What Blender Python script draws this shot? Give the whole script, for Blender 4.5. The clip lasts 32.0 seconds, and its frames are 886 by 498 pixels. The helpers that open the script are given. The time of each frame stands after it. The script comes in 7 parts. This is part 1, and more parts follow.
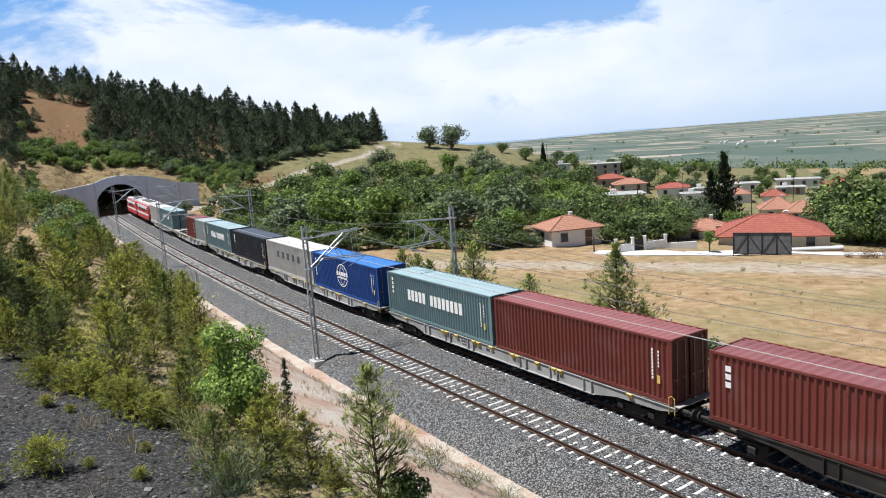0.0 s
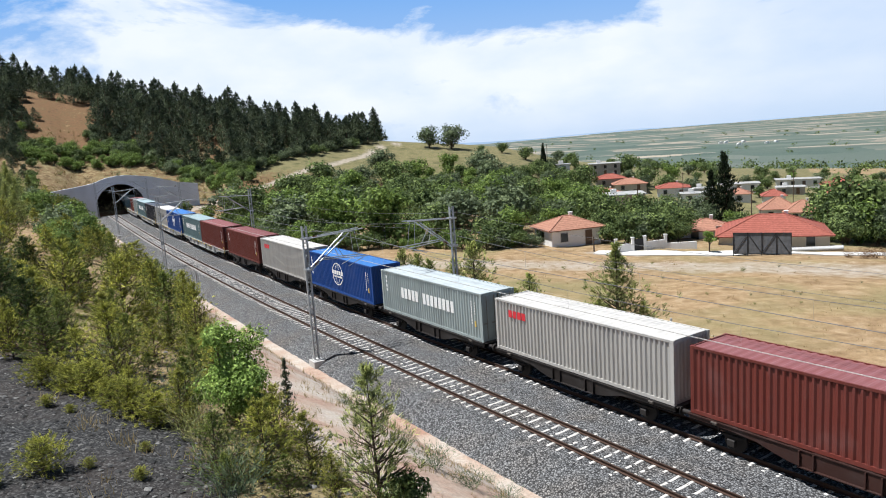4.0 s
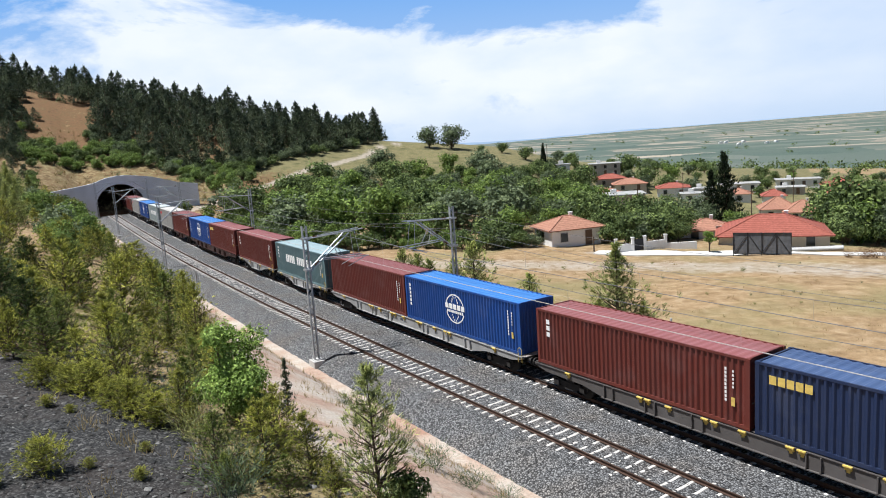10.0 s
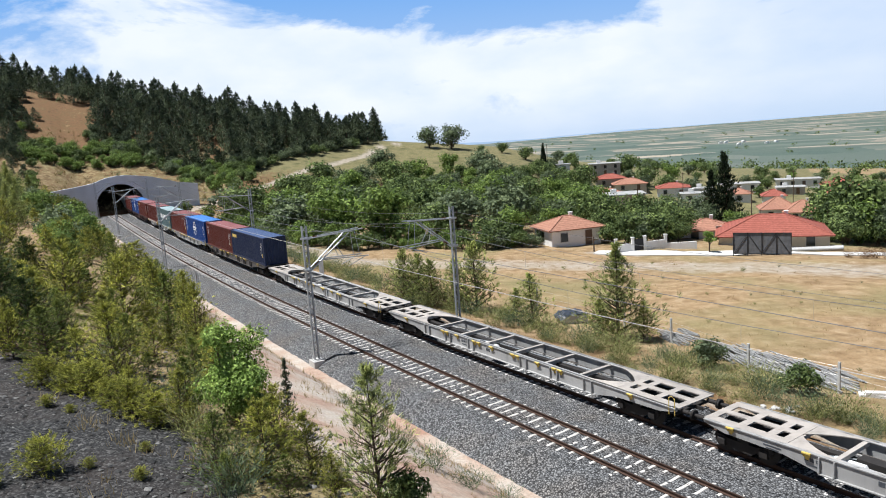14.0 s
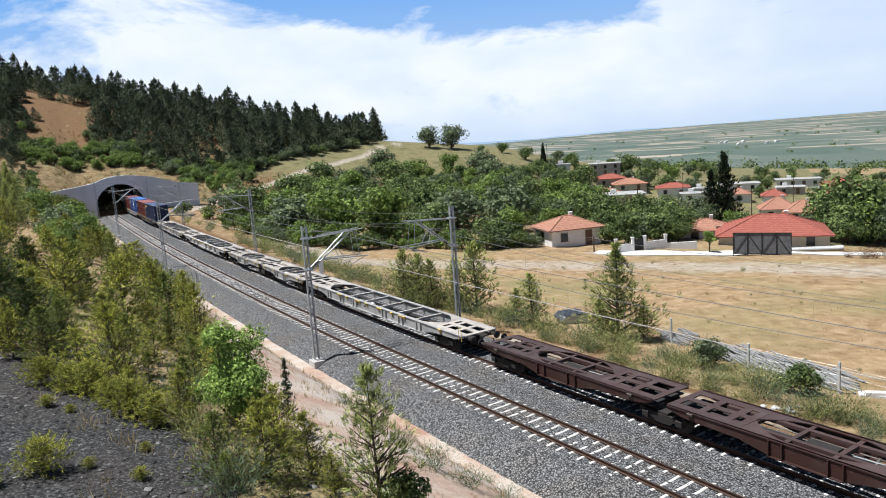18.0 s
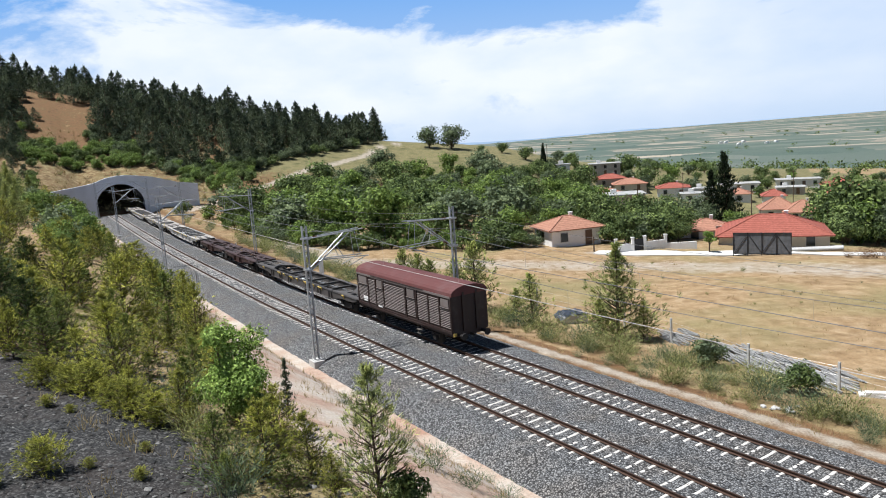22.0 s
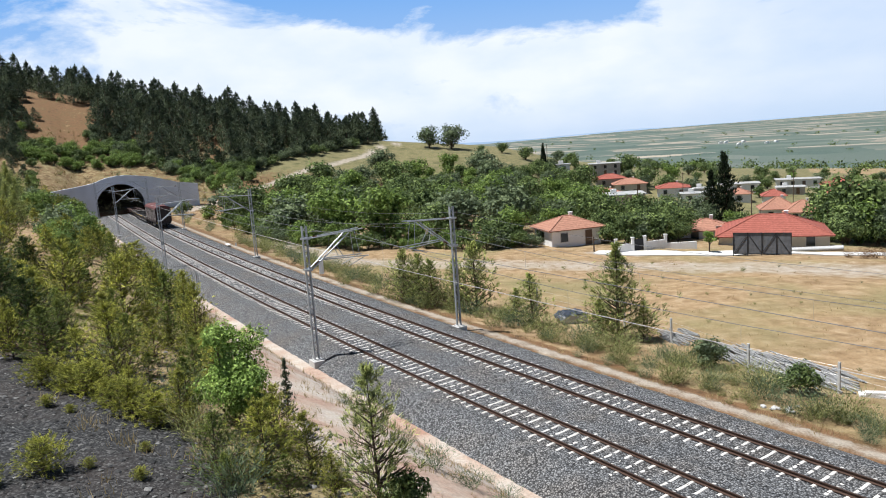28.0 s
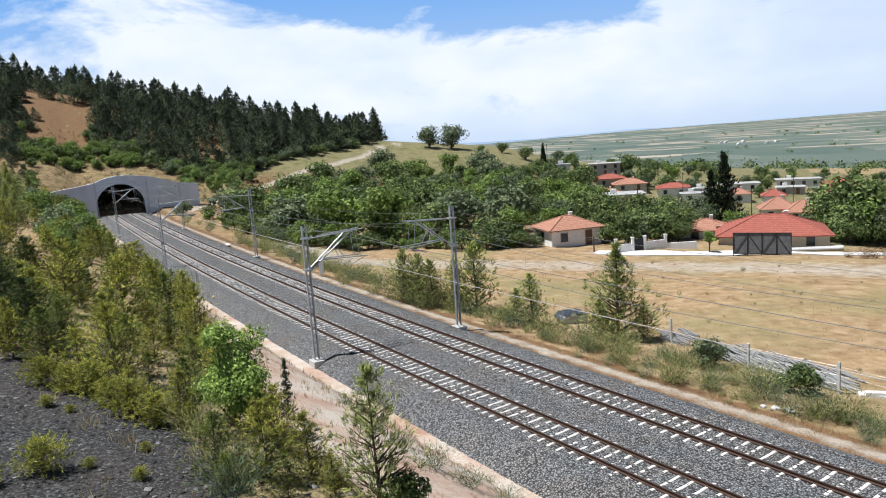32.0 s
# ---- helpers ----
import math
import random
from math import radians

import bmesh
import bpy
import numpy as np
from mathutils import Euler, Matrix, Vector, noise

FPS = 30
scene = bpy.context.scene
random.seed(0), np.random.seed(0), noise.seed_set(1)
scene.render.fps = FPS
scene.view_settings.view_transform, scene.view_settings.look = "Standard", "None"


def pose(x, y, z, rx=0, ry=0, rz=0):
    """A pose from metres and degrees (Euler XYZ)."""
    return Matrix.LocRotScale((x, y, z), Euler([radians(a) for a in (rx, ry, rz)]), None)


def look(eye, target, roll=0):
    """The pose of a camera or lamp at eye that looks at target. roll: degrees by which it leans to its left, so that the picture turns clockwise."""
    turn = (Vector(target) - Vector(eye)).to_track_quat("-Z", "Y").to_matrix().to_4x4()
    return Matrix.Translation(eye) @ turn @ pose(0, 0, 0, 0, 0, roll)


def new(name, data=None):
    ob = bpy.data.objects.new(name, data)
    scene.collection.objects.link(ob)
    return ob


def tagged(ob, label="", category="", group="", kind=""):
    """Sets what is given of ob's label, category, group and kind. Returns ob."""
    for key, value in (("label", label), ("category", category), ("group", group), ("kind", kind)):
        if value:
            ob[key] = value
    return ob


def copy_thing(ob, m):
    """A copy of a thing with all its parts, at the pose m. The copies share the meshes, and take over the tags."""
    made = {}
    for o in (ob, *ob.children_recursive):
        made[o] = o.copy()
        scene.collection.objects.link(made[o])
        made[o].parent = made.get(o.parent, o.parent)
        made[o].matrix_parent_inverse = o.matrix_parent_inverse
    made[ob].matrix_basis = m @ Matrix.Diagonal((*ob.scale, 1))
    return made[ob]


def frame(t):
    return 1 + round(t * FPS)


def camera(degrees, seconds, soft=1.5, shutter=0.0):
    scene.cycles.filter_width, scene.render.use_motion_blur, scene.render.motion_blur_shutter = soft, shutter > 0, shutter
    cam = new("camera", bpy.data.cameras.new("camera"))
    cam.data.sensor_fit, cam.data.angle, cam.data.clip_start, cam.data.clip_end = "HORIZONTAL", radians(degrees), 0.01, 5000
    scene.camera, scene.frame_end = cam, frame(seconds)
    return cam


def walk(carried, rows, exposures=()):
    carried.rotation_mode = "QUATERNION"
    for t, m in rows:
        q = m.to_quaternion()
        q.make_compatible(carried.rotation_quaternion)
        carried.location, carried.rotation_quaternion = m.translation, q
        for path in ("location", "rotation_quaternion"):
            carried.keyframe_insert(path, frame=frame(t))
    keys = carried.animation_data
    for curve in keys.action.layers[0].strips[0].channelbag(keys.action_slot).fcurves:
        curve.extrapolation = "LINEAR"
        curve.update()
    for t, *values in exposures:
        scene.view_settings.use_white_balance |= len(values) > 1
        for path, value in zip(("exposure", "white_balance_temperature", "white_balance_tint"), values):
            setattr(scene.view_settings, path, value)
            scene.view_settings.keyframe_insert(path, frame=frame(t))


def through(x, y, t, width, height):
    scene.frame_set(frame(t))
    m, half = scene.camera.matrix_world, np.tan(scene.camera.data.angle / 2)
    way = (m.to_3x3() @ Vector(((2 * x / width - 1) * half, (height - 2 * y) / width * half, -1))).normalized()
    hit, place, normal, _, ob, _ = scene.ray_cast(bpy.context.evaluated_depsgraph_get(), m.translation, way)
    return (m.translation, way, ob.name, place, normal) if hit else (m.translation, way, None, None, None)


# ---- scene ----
# camera: on a tripod on the slope beside the line
EYE = Vector((0.0, 0.0, 13.318))
cam = camera(63.91, 32.0, soft=1.0)
VIEW = look(EYE, EYE + Vector((0, math.cos(0.15161), -math.sin(0.15161))), -4.092)
walk(cam, [(0.0, VIEW), (32.0, VIEW)], exposures=[(0.0, 0.72, 5980, 9), (32.0, 0.72, 5980, 9)])

# ---------------------------------------------------------------- light
SUN_EL, SUN_AZ = radians(68), radians(-93)
sun_data = bpy.data.lights.new("sun", "SUN")
sun_data.energy, sun_data.angle, sun_data.color = 5.0, radians(0.53), (1.0, 0.955, 0.895)
sun = new("sun", sun_data)
to_sun = Vector((math.sin(SUN_AZ) * math.cos(SUN_EL), math.cos(SUN_AZ) * math.cos(SUN_EL), math.sin(SUN_EL)))
sun.matrix_world = look(to_sun * 300, (0, 0, 0))

world = bpy.data.worlds.new("sky")
scene.world = world
world.use_nodes = True


def build_sky():
    nt = world.node_tree
    nt.nodes.clear()
    n, l = nt.nodes.new, nt.links.new
    out, bg = n("ShaderNodeOutputWorld"), n("ShaderNodeBackground")
    sky = n("ShaderNodeTexSky")
    sky.sky_type, sky.sun_disc = "NISHITA", False
    sky.sun_elevation, sky.sun_rotation = SUN_EL, SUN_AZ
    sky.air_density, sky.dust_density, sky.ozone_density = 1.0, 0.4, 2.0
    gain = n("ShaderNodeVectorMath")
    gain.operation = "SCALE"
    gain.inputs["Scale"].default_value = 0.027
    l(sky.outputs[0], gain.inputs[0])
    co = n("ShaderNodeTexCoord")
    sep = n("ShaderNodeSeparateXYZ")
    l(co.outputs["Generated"], sep.inputs[0])
    mp = n("ShaderNodeMapping")
    mp.inputs["Location"].default_value = (0.35, 0.0, 0.22)
    mp.inputs["Scale"].default_value = (2.2, 2.2, 5.0)
    l(co.outputs["Generated"], mp.inputs[0])
    big = n("ShaderNodeTexNoise")
    big.inputs["Scale"].default_value, big.inputs["Detail"].default_value, big.inputs["Roughness"].default_value = 1.7, 11, 0.6
    big.inputs["Distortion"].default_value = 0.35
    l(mp.outputs[0], big.inputs["Vector"])
    # the bank ends in heaped edges towards the clear upper sky
    height = n("ShaderNodeFloatCurve")
    pts = height.mapping.curves[0].points
    for a, b in ((0.0, 0.13), (0.255, 0.142), (0.31, 0.185), (0.42, 0.17), (0.5, 0.138), (0.6, 0.14), (0.72, 0.20), (1.0, 0.2)):
        if a in (0.0, 1.0):
            pts[0 if a == 0.0 else -1].location = (a, b)
        else:
            pts.new(a, b)
    height.mapping.update()
    across = n("ShaderNodeMapRange")
    across.inputs["From Min"].default_value, across.inputs["From Max"].default_value = -1.0, 1.0
    l(sep.outputs["X"], across.inputs["Value"])
    l(across.outputs[0], height.inputs["Value"])
    rim = n("ShaderNodeMath")
    rim.operation = "SUBTRACT"
    l(sep.outputs["Z"], rim.inputs[0])
    l(height.outputs[0], rim.inputs[1])
    cover = n("ShaderNodeMapRange")
    cover.inputs["From Min"].default_value, cover.inputs["From Max"].default_value = -0.035, 0.02
    cover.inputs["To Min"].default_value, cover.inputs["To Max"].default_value = 0.075, -0.13
    l(rim.outputs[0], cover.inputs["Value"])
    heap = n("ShaderNodeMath")
    l(big.outputs["Fac"], heap.inputs[0])
    l(cover.outputs[0], heap.inputs[1])
    ramp = n("ShaderNodeValToRGB")
    ramp.color_ramp.elements[0].position, ramp.color_ramp.elements[1].position = 0.42, 0.52
    l(heap.outputs[0], ramp.inputs[0])
    # shade inside the clouds
    fine = n("ShaderNodeTexNoise")
    fine.inputs["Scale"].default_value, fine.inputs["Detail"].default_value = 4.2, 9
    l(mp.outputs[0], fine.inputs["Vector"])
    tone = n("ShaderNodeValToRGB")
    tone.color_ramp.elements[0].position, tone.color_ramp.elements[0].color = 0.3, (0.84, 0.895, 0.96, 1)
    tone.color_ramp.elements[1].position, tone.color_ramp.elements[1].color = 0.62, (1.0, 1.0, 1.0, 1)
    l(fine.outputs["Fac"], tone.inputs[0])
    # the banks stand low in the sky and thin out overhead and in the haze
    fade = n("ShaderNodeValToRGB")
    el = fade.color_ramp.elements
    el[0].position, el[0].color = 0.0, (0.35, 0.35, 0.35, 1)
    el[1].position, el[1].color = 0.32, (0.03, 0.03, 0.03, 1)
    for at, v in ((0.05, 0.95), (0.22, 0.95)):
        e = el.new(at)
        e.color = (v, v, v, 1)
    l(sep.outputs["Z"], fade.inputs[0])
    mul = n("ShaderNodeMath")
    mul.operation = "MULTIPLY"
    l(ramp.outputs[0], mul.inputs[0])
    l(fade.outputs[0], mul.inputs[1])
    mix = n("ShaderNodeMix")
    mix.data_type = "RGBA"
    # thinner cloud towards the plain
    east = n("ShaderNodeMapRange")
    east.inputs["From Min"].default_value, east.inputs["From Max"].default_value = 0.25, 0.6
    east.inputs["To Min"].default_value, east.inputs["To Max"].default_value = 1.0, 0.45
    l(sep.outputs["X"], east.inputs["Value"])
    thin = n("ShaderNodeMath")
    thin.operation = "MULTIPLY"
    l(mul.outputs[0], thin.inputs[0])
    l(east.outputs[0], thin.inputs[1])
    l(thin.outputs[0], mix.inputs["Factor"])
    haze = n("ShaderNodeMix")
    haze.data_type = "RGBA"
    tint = n("ShaderNodeValToRGB")
    te = tint.color_ramp.elements
    te[0].position, te[0].color = 0.03, (0.60, 0.74, 0.94, 1)
    te[1].position, te[1].color = 0.21, (0.22, 0.47, 0.90, 1)
    l(sep.outputs["Z"], tint.inputs[0])
    l(tint.outputs[0], haze.inputs["B"])
    low = n("ShaderNodeMapRange")
    low.inputs["From Min"].default_value, low.inputs["From Max"].default_value = 0.20, 0.45
    low.inputs["To Min"].default_value, low.inputs["To Max"].default_value = 0.92, 0.0
    l(sep.outputs["Z"], low.inputs["Value"])
    l(low.outputs[0], haze.inputs["Factor"])
    l(gain.outputs[0], haze.inputs["A"])
    l(haze.outputs["Result"], mix.inputs["A"])
    l(tone.outputs[0], mix.inputs["B"])
    l(mix.outputs["Result"], bg.inputs["Color"])
    bg.inputs["Strength"].default_value = 0.6
    l(bg.outputs[0], out.inputs["Surface"])


build_sky()


# ---------------------------------------------------------------- materials
class Nodes:
    """Short hand for one procedural material."""

    def __init__(self, name, rough=0.8, metal=0.0, spec=0.5):
        self.mat = bpy.data.materials.new(name)
        self.mat.use_nodes = True
        self.nt = self.mat.node_tree
        self.bsdf = self.nt.nodes["Principled BSDF"]
        self.bsdf.inputs["Roughness"].default_value = rough
        self.bsdf.inputs["Metallic"].default_value = metal
        self.bsdf.inputs["Specular IOR Level"].default_value = spec
        self.co = self.nt.nodes.new("ShaderNodeTexCoord")

    def node(self, kind, **values):
        nd = self.nt.nodes.new("ShaderNode" + kind)
        for k, v in values.items():
            nd.inputs[k.replace("_", " ")].default_value = v
        return nd

    def link(self, a, b):
        self.nt.links.new(a, b)

    def where(self, scale=(1, 1, 1), space="Object"):
        mp = self.node("Mapping", Scale=scale)
        self.link(self.co.outputs[space], mp.inputs[0])
        return mp.outputs[0]

    def noise(self, scale, detail=4.0, rough=0.55, at=None):
        nd = self.node("TexNoise", Scale=scale, Detail=detail, Roughness=rough)
        self.link(at if at else self.co.outputs["Object"], nd.inputs["Vector"])
        return nd.outputs["Fac"]

    def cells(self, scale, at=None, what="Distance"):
        nd = self.node("TexVoronoi", Scale=scale)
        self.link(at if at else self.co.outputs["Object"], nd.inputs["Vector"])
        return nd.outputs[what]

    def ramp(self, fac, *stops):
        nd = self.node("ValToRGB")
        el = nd.color_ramp.elements
        while len(el) < len(stops):
            el.new(0.5)
        for e, (p, c) in zip(el, stops):
            e.position, e.color = p, (*c, 1) if len(c) == 3 else c
        self.link(fac, nd.inputs[0])
        return nd.outputs[0]

    def mix(self, fac, a, b, how="MIX"):
        nd = self.node("Mix")
        nd.data_type, nd.blend_type = "RGBA", how
        for sock, v in ((nd.inputs["Factor"], fac), (nd.inputs["A"], a), (nd.inputs["B"], b)):
            if isinstance(v, tuple):
                sock.default_value = (*v, 1)
            elif isinstance(v, (int, float)):
                sock.default_value = v
            else:
                self.link(v, sock)
        return nd.outputs["Result"]

    def math(self, how, a, b=0.0):
        nd = self.node("Math")
        nd.operation = how
        for sock, v in zip(nd.inputs, (a, b)):
            if isinstance(v, (int, float)):
                sock.default_value = v
            else:
                self.link(v, sock)
        return nd.outputs[0]

    def colour(self, c):
        if isinstance(c, tuple):
            self.bsdf.inputs["Base Color"].default_value = (*c, 1)
        else:
            self.link(c, self.bsdf.inputs["Base Color"])
        return self

    def bump(self, height, strength=0.4, distance=0.02):
        nd = self.node("Bump", Strength=strength, Distance=distance)
        self.link(height, nd.inputs["Height"])
        self.link(nd.outputs[0], self.bsdf.inputs["Normal"])
        return self

    def random(self):
        return self.node("ObjectInfo").outputs["Random"]

    def attribute(self, name):
        nd = self.node("Attribute")
        nd.attribute_name = name
        return nd.outputs["Color"]


def simple(name, c, rough=0.7, metal=0.0, scale=6.0, amount=0.25, bump=0.15, spec=0.4):
    m = Nodes(name, rough, metal, spec)
    lo = tuple(v * (1 - amount) for v in c)
    hi = tuple(min(1, v * (1 + amount)) for v in c)
    big = m.noise(scale, 5)
    col = m.ramp(big, (0.3, lo), (0.7, hi))
    fine = m.noise(scale * 14, 3)
    col = m.mix(0.35, col, m.ramp(fine, (0.3, lo), (0.7, hi)))
    m.colour(col)
    m.bump(fine, bump, 0.01)
    return m.mat


MAT_CONCRETE = simple("concrete", (0.44, 0.432, 0.416), 0.9, scale=0.6)
MAT_SLEEPER = simple("sleeper_concrete", (0.51, 0.484, 0.451), 0.9, scale=3.0)
MAT_RAIL_SIDE = simple("rusty_rail", (0.055, 0.03, 0.02), 0.9, scale=9.0)
MAT_RAIL_HEAD = simple("worn_rail_head", (0.12, 0.09, 0.075), 0.45, 0.7, scale=2.0)
MAT_GALV = simple("galvanised_steel", (0.378, 0.396, 0.414), 0.45, 0.55, scale=2.0)
MAT_WIRE = simple("copper_wire", (0.44, 0.424, 0.4), 0.4, 0.3)
MAT_CABLE = simple("dull_cable", (0.16, 0.16, 0.16), 0.6, 0.2)
MAT_INSULATOR = simple("brown_insulator", (0.10, 0.045, 0.03), 0.25)
MAT_BARK = simple("bark", (0.112, 0.077, 0.052), 0.95, scale=12)
MAT_DARK = simple("dark_underframe", (0.0210, 0.0180, 0.0162), 0.8, scale=4)
MAT_WHITE = simple("white_paint", (0.72, 0.72, 0.702), 0.6, amount=0.06)
MAT_WALL = simple("whitewashed_wall", (0.722, 0.704, 0.678), 0.9, scale=0.8, amount=0.1)
MAT_PORTAL = simple("grey_portal_concrete", (0.60, 0.62, 0.66), 0.9, scale=0.35, amount=0.14)
MAT_LANE = simple("pale_lane_concrete", (0.52, 0.50, 0.47), 0.9, scale=0.5)
# lining painted near black for the darkness inside the tunnel
MAT_BLACK_TUNNEL = simple("darkened_tunnel_lining", (0.0210, 0.0210, 0.0210), 0.95, scale=0.5)


def ground_material():
    m = Nodes("ground", 0.95, spec=0.2)
    a1, a2 = m.attribute("zone"), m.attribute("zone_far")
    s1, s2 = m.node("SeparateColor"), m.node("SeparateColor")
    m.link(a1, s1.inputs[0])
    m.link(a2, s2.inputs[0])
    dry, scree, bare = s1.outputs
    road, plain, green = s2.outputs
    n1, n2, n3, n4 = m.noise(0.08, 6), m.noise(0.9, 6), m.noise(9, 5, 0.7), m.noise(0.30, 5)
    earth = m.ramp(m.math("ADD", m.math("MULTIPLY", n2, 0.5), m.math("MULTIPLY", n4, 0.5)), (0.36, (0.085, 0.052, 0.027)), (0.46, (0.175, 0.098, 0.048)), (0.56, (0.13, 0.083, 0.038)), (0.66, (0.25, 0.165, 0.085)))
    straw = m.ramp(n2, (0.28, (0.20, 0.127, 0.064)), (0.5, (0.298, 0.207, 0.113)), (0.72, (0.39, 0.29, 0.176)))
    straw = m.mix(m.ramp(n1, (0.46, (0, 0, 0)), (0.66, (0.7, 0.7, 0.7))), straw, (0.20, 0.19, 0.085))
    turned = m.node("Mapping", Rotation=(0, 0, radians(-58)), Scale=(0.06, 0.45, 1))
    m.link(m.co.outputs["Object"], turned.inputs[0])
    rows = m.ramp(m.noise(1.0, 6, 0.65, turned.outputs[0]), (0.3, (0.82, 0.81, 0.80)), (0.7, (1.1, 1.09, 1.08)))
    straw = m.mix(1.0, straw, rows, "MULTIPLY")
    grass = m.ramp(n4, (0.3, (0.089, 0.089, 0.0370)), (0.55, (0.185, 0.163, 0.078)), (0.75, (0.126, 0.122, 0.0481)))
    stone = m.ramp(m.cells(24.0, what="Color"), (0.1, (0.011, 0.011, 0.0115)), (0.6, (0.034, 0.034, 0.034)), (0.95, (0.135, 0.132, 0.128)))
    stone = m.mix(m.ramp(n4, (0.45, (0, 0, 0)), (0.72, (0.5, 0.5, 0.5))), stone, (0.062, 0.047, 0.040))
    pink = m.ramp(m.math("ADD", m.math("MULTIPLY", n4, 0.6), m.math("MULTIPLY", n2, 0.4)), (0.36, (0.33, 0.20, 0.145)), (0.46, (0.39, 0.30, 0.235)), (0.58, (0.45, 0.395, 0.335)))
    gravel = m.ramp(n2, (0.3, (0.295, 0.246, 0.189)), (0.7, (0.385, 0.344, 0.287)))
    wob = m.math("MULTIPLY", m.math("SUBTRACT", n3, 0.5), 0.7)
    wob2 = m.math("MULTIPLY", m.math("SUBTRACT", n2, 0.5), 0.9)
    wob = m.math("ADD", wob, wob2)

    def soft(mask):
        return m.ramp(m.math("ADD", mask, wob), (0.38, (0, 0, 0)), (0.62, (1, 1, 1)))

    col = m.mix(soft(green), earth, grass)
    col = m.mix(soft(dry), col, straw)
    col = m.mix(soft(scree), col, stone)
    col = m.mix(soft(bare), col, pink)
    col = m.mix(m.ramp(m.math("ADD", road, wob), (0.2, (0, 0, 0)), (0.75, (0.9, 0.9, 0.9))), col, gravel)
    # fields of the plain: long strips, greens painted bluish for the distant haze
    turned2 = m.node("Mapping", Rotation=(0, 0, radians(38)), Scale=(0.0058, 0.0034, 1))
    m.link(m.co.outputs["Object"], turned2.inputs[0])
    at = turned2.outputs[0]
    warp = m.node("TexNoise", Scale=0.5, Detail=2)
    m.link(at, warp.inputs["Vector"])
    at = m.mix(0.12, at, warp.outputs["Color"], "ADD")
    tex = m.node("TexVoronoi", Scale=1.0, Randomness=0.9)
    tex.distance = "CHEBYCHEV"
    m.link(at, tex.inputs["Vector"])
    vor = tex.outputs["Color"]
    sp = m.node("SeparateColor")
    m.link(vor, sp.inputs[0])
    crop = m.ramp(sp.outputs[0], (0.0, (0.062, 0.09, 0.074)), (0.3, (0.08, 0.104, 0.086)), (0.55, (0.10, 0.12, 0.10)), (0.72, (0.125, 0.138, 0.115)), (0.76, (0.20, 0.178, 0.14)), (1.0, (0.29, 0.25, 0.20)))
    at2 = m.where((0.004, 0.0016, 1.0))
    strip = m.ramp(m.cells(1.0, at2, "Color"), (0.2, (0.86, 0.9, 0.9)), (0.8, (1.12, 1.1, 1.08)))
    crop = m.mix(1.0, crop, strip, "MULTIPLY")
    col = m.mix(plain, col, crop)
    grain = m.ramp(n3, (0.25, (0.62, 0.62, 0.62)), (0.75, (1.2, 1.2, 1.2)))
    col = m.mix(m.math("SUBTRACT", 1.0, plain), col, m.mix(1.0, col, grain, "MULTIPLY"))
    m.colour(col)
    m.bump(m.math("ADD", n3, m.cells(5.0)), 0.5, 0.06)
    return m.mat


def ballast_material():
    m = Nodes("ballast", 0.95, spec=0.25)
    c = m.cells(12.5, what="Color")
    sp = m.node("SeparateColor")
    m.link(c, sp.inputs[0])
    col = m.ramp(sp.outputs[0], (0.0, (0.10, 0.101, 0.105)), (0.45, (0.20, 0.203, 0.208)), (0.8, (0.275, 0.277, 0.28)), (1.0, (0.35, 0.35, 0.35)))
    # shade between the stones, painted as darker cell edges
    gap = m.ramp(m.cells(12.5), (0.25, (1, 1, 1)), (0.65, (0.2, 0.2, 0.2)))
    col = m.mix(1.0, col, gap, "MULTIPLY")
    dirt = m.ramp(m.noise(0.35, 6), (0.45, (1, 1, 1)), (0.7, (1.08, 0.98, 0.88)))
    m.colour(m.mix(1.0, col, dirt, "MULTIPLY"))
    m.bump(m.math("MULTIPLY", m.cells(12.5), -1.0), 1.0, 0.07)
    return m.mat


MAT_GROUND, MAT_BALLAST = ground_material(), ballast_material()


def leaf_material(name, dark, light, rough=0.6, through=0.3, patch=0.0):
    m = Nodes(name, rough, spec=0.15)
    geo = m.node("NewGeometry")
    col = m.ramp(geo.outputs["Random Per Island"], (0.0, dark), (0.6, tuple((a + b) / 2 for a, b in zip(dark, light))), (1.0, light))
    col = m.mix(m.math("MULTIPLY", m.random(), 0.35), col, tuple(v * 0.9 for v in dark))
    if patch:
        # darker and lighter clumps, spread by noise
        col = m.mix(1.0, col, m.ramp(m.noise(patch, 3), (0.36, (0.50, 0.54, 0.55)), (0.6, (1.22, 1.2, 1.0))), "MULTIPLY")
    m.colour(col)
    tr = m.node("BsdfTranslucent")
    m.link(col, tr.inputs["Color"])
    add = m.node("MixShader", Fac=through)
    m.link(m.bsdf.outputs[0], add.inputs[1])
    m.link(tr.outputs[0], add.inputs[2])
    m.link(add.outputs[0], m.nt.nodes["Material Output"].inputs["Surface"])
    return m.mat


MAT_PINE_DARK = leaf_material("dark_pine_needles", (0.018, 0.028, 0.018), (0.235, 0.28, 0.18), 0.6, 0.26, 0.16)
MAT_PINE_YOUNG = leaf_material("young_pine_needles", (0.05, 0.06, 0.012), (0.70, 0.69, 0.145), 0.6, 0.38, 1.1)
MAT_PINE_BANK = leaf_material("bank_pine_needles", (0.025, 0.04, 0.013), (0.40, 0.46, 0.115), 0.6, 0.32, 0.9)
MAT_PINE_DEEP = leaf_material("deep_green_needles", (0.014, 0.025, 0.010), (0.15, 0.205, 0.062), 0.6, 0.26, 0.9)
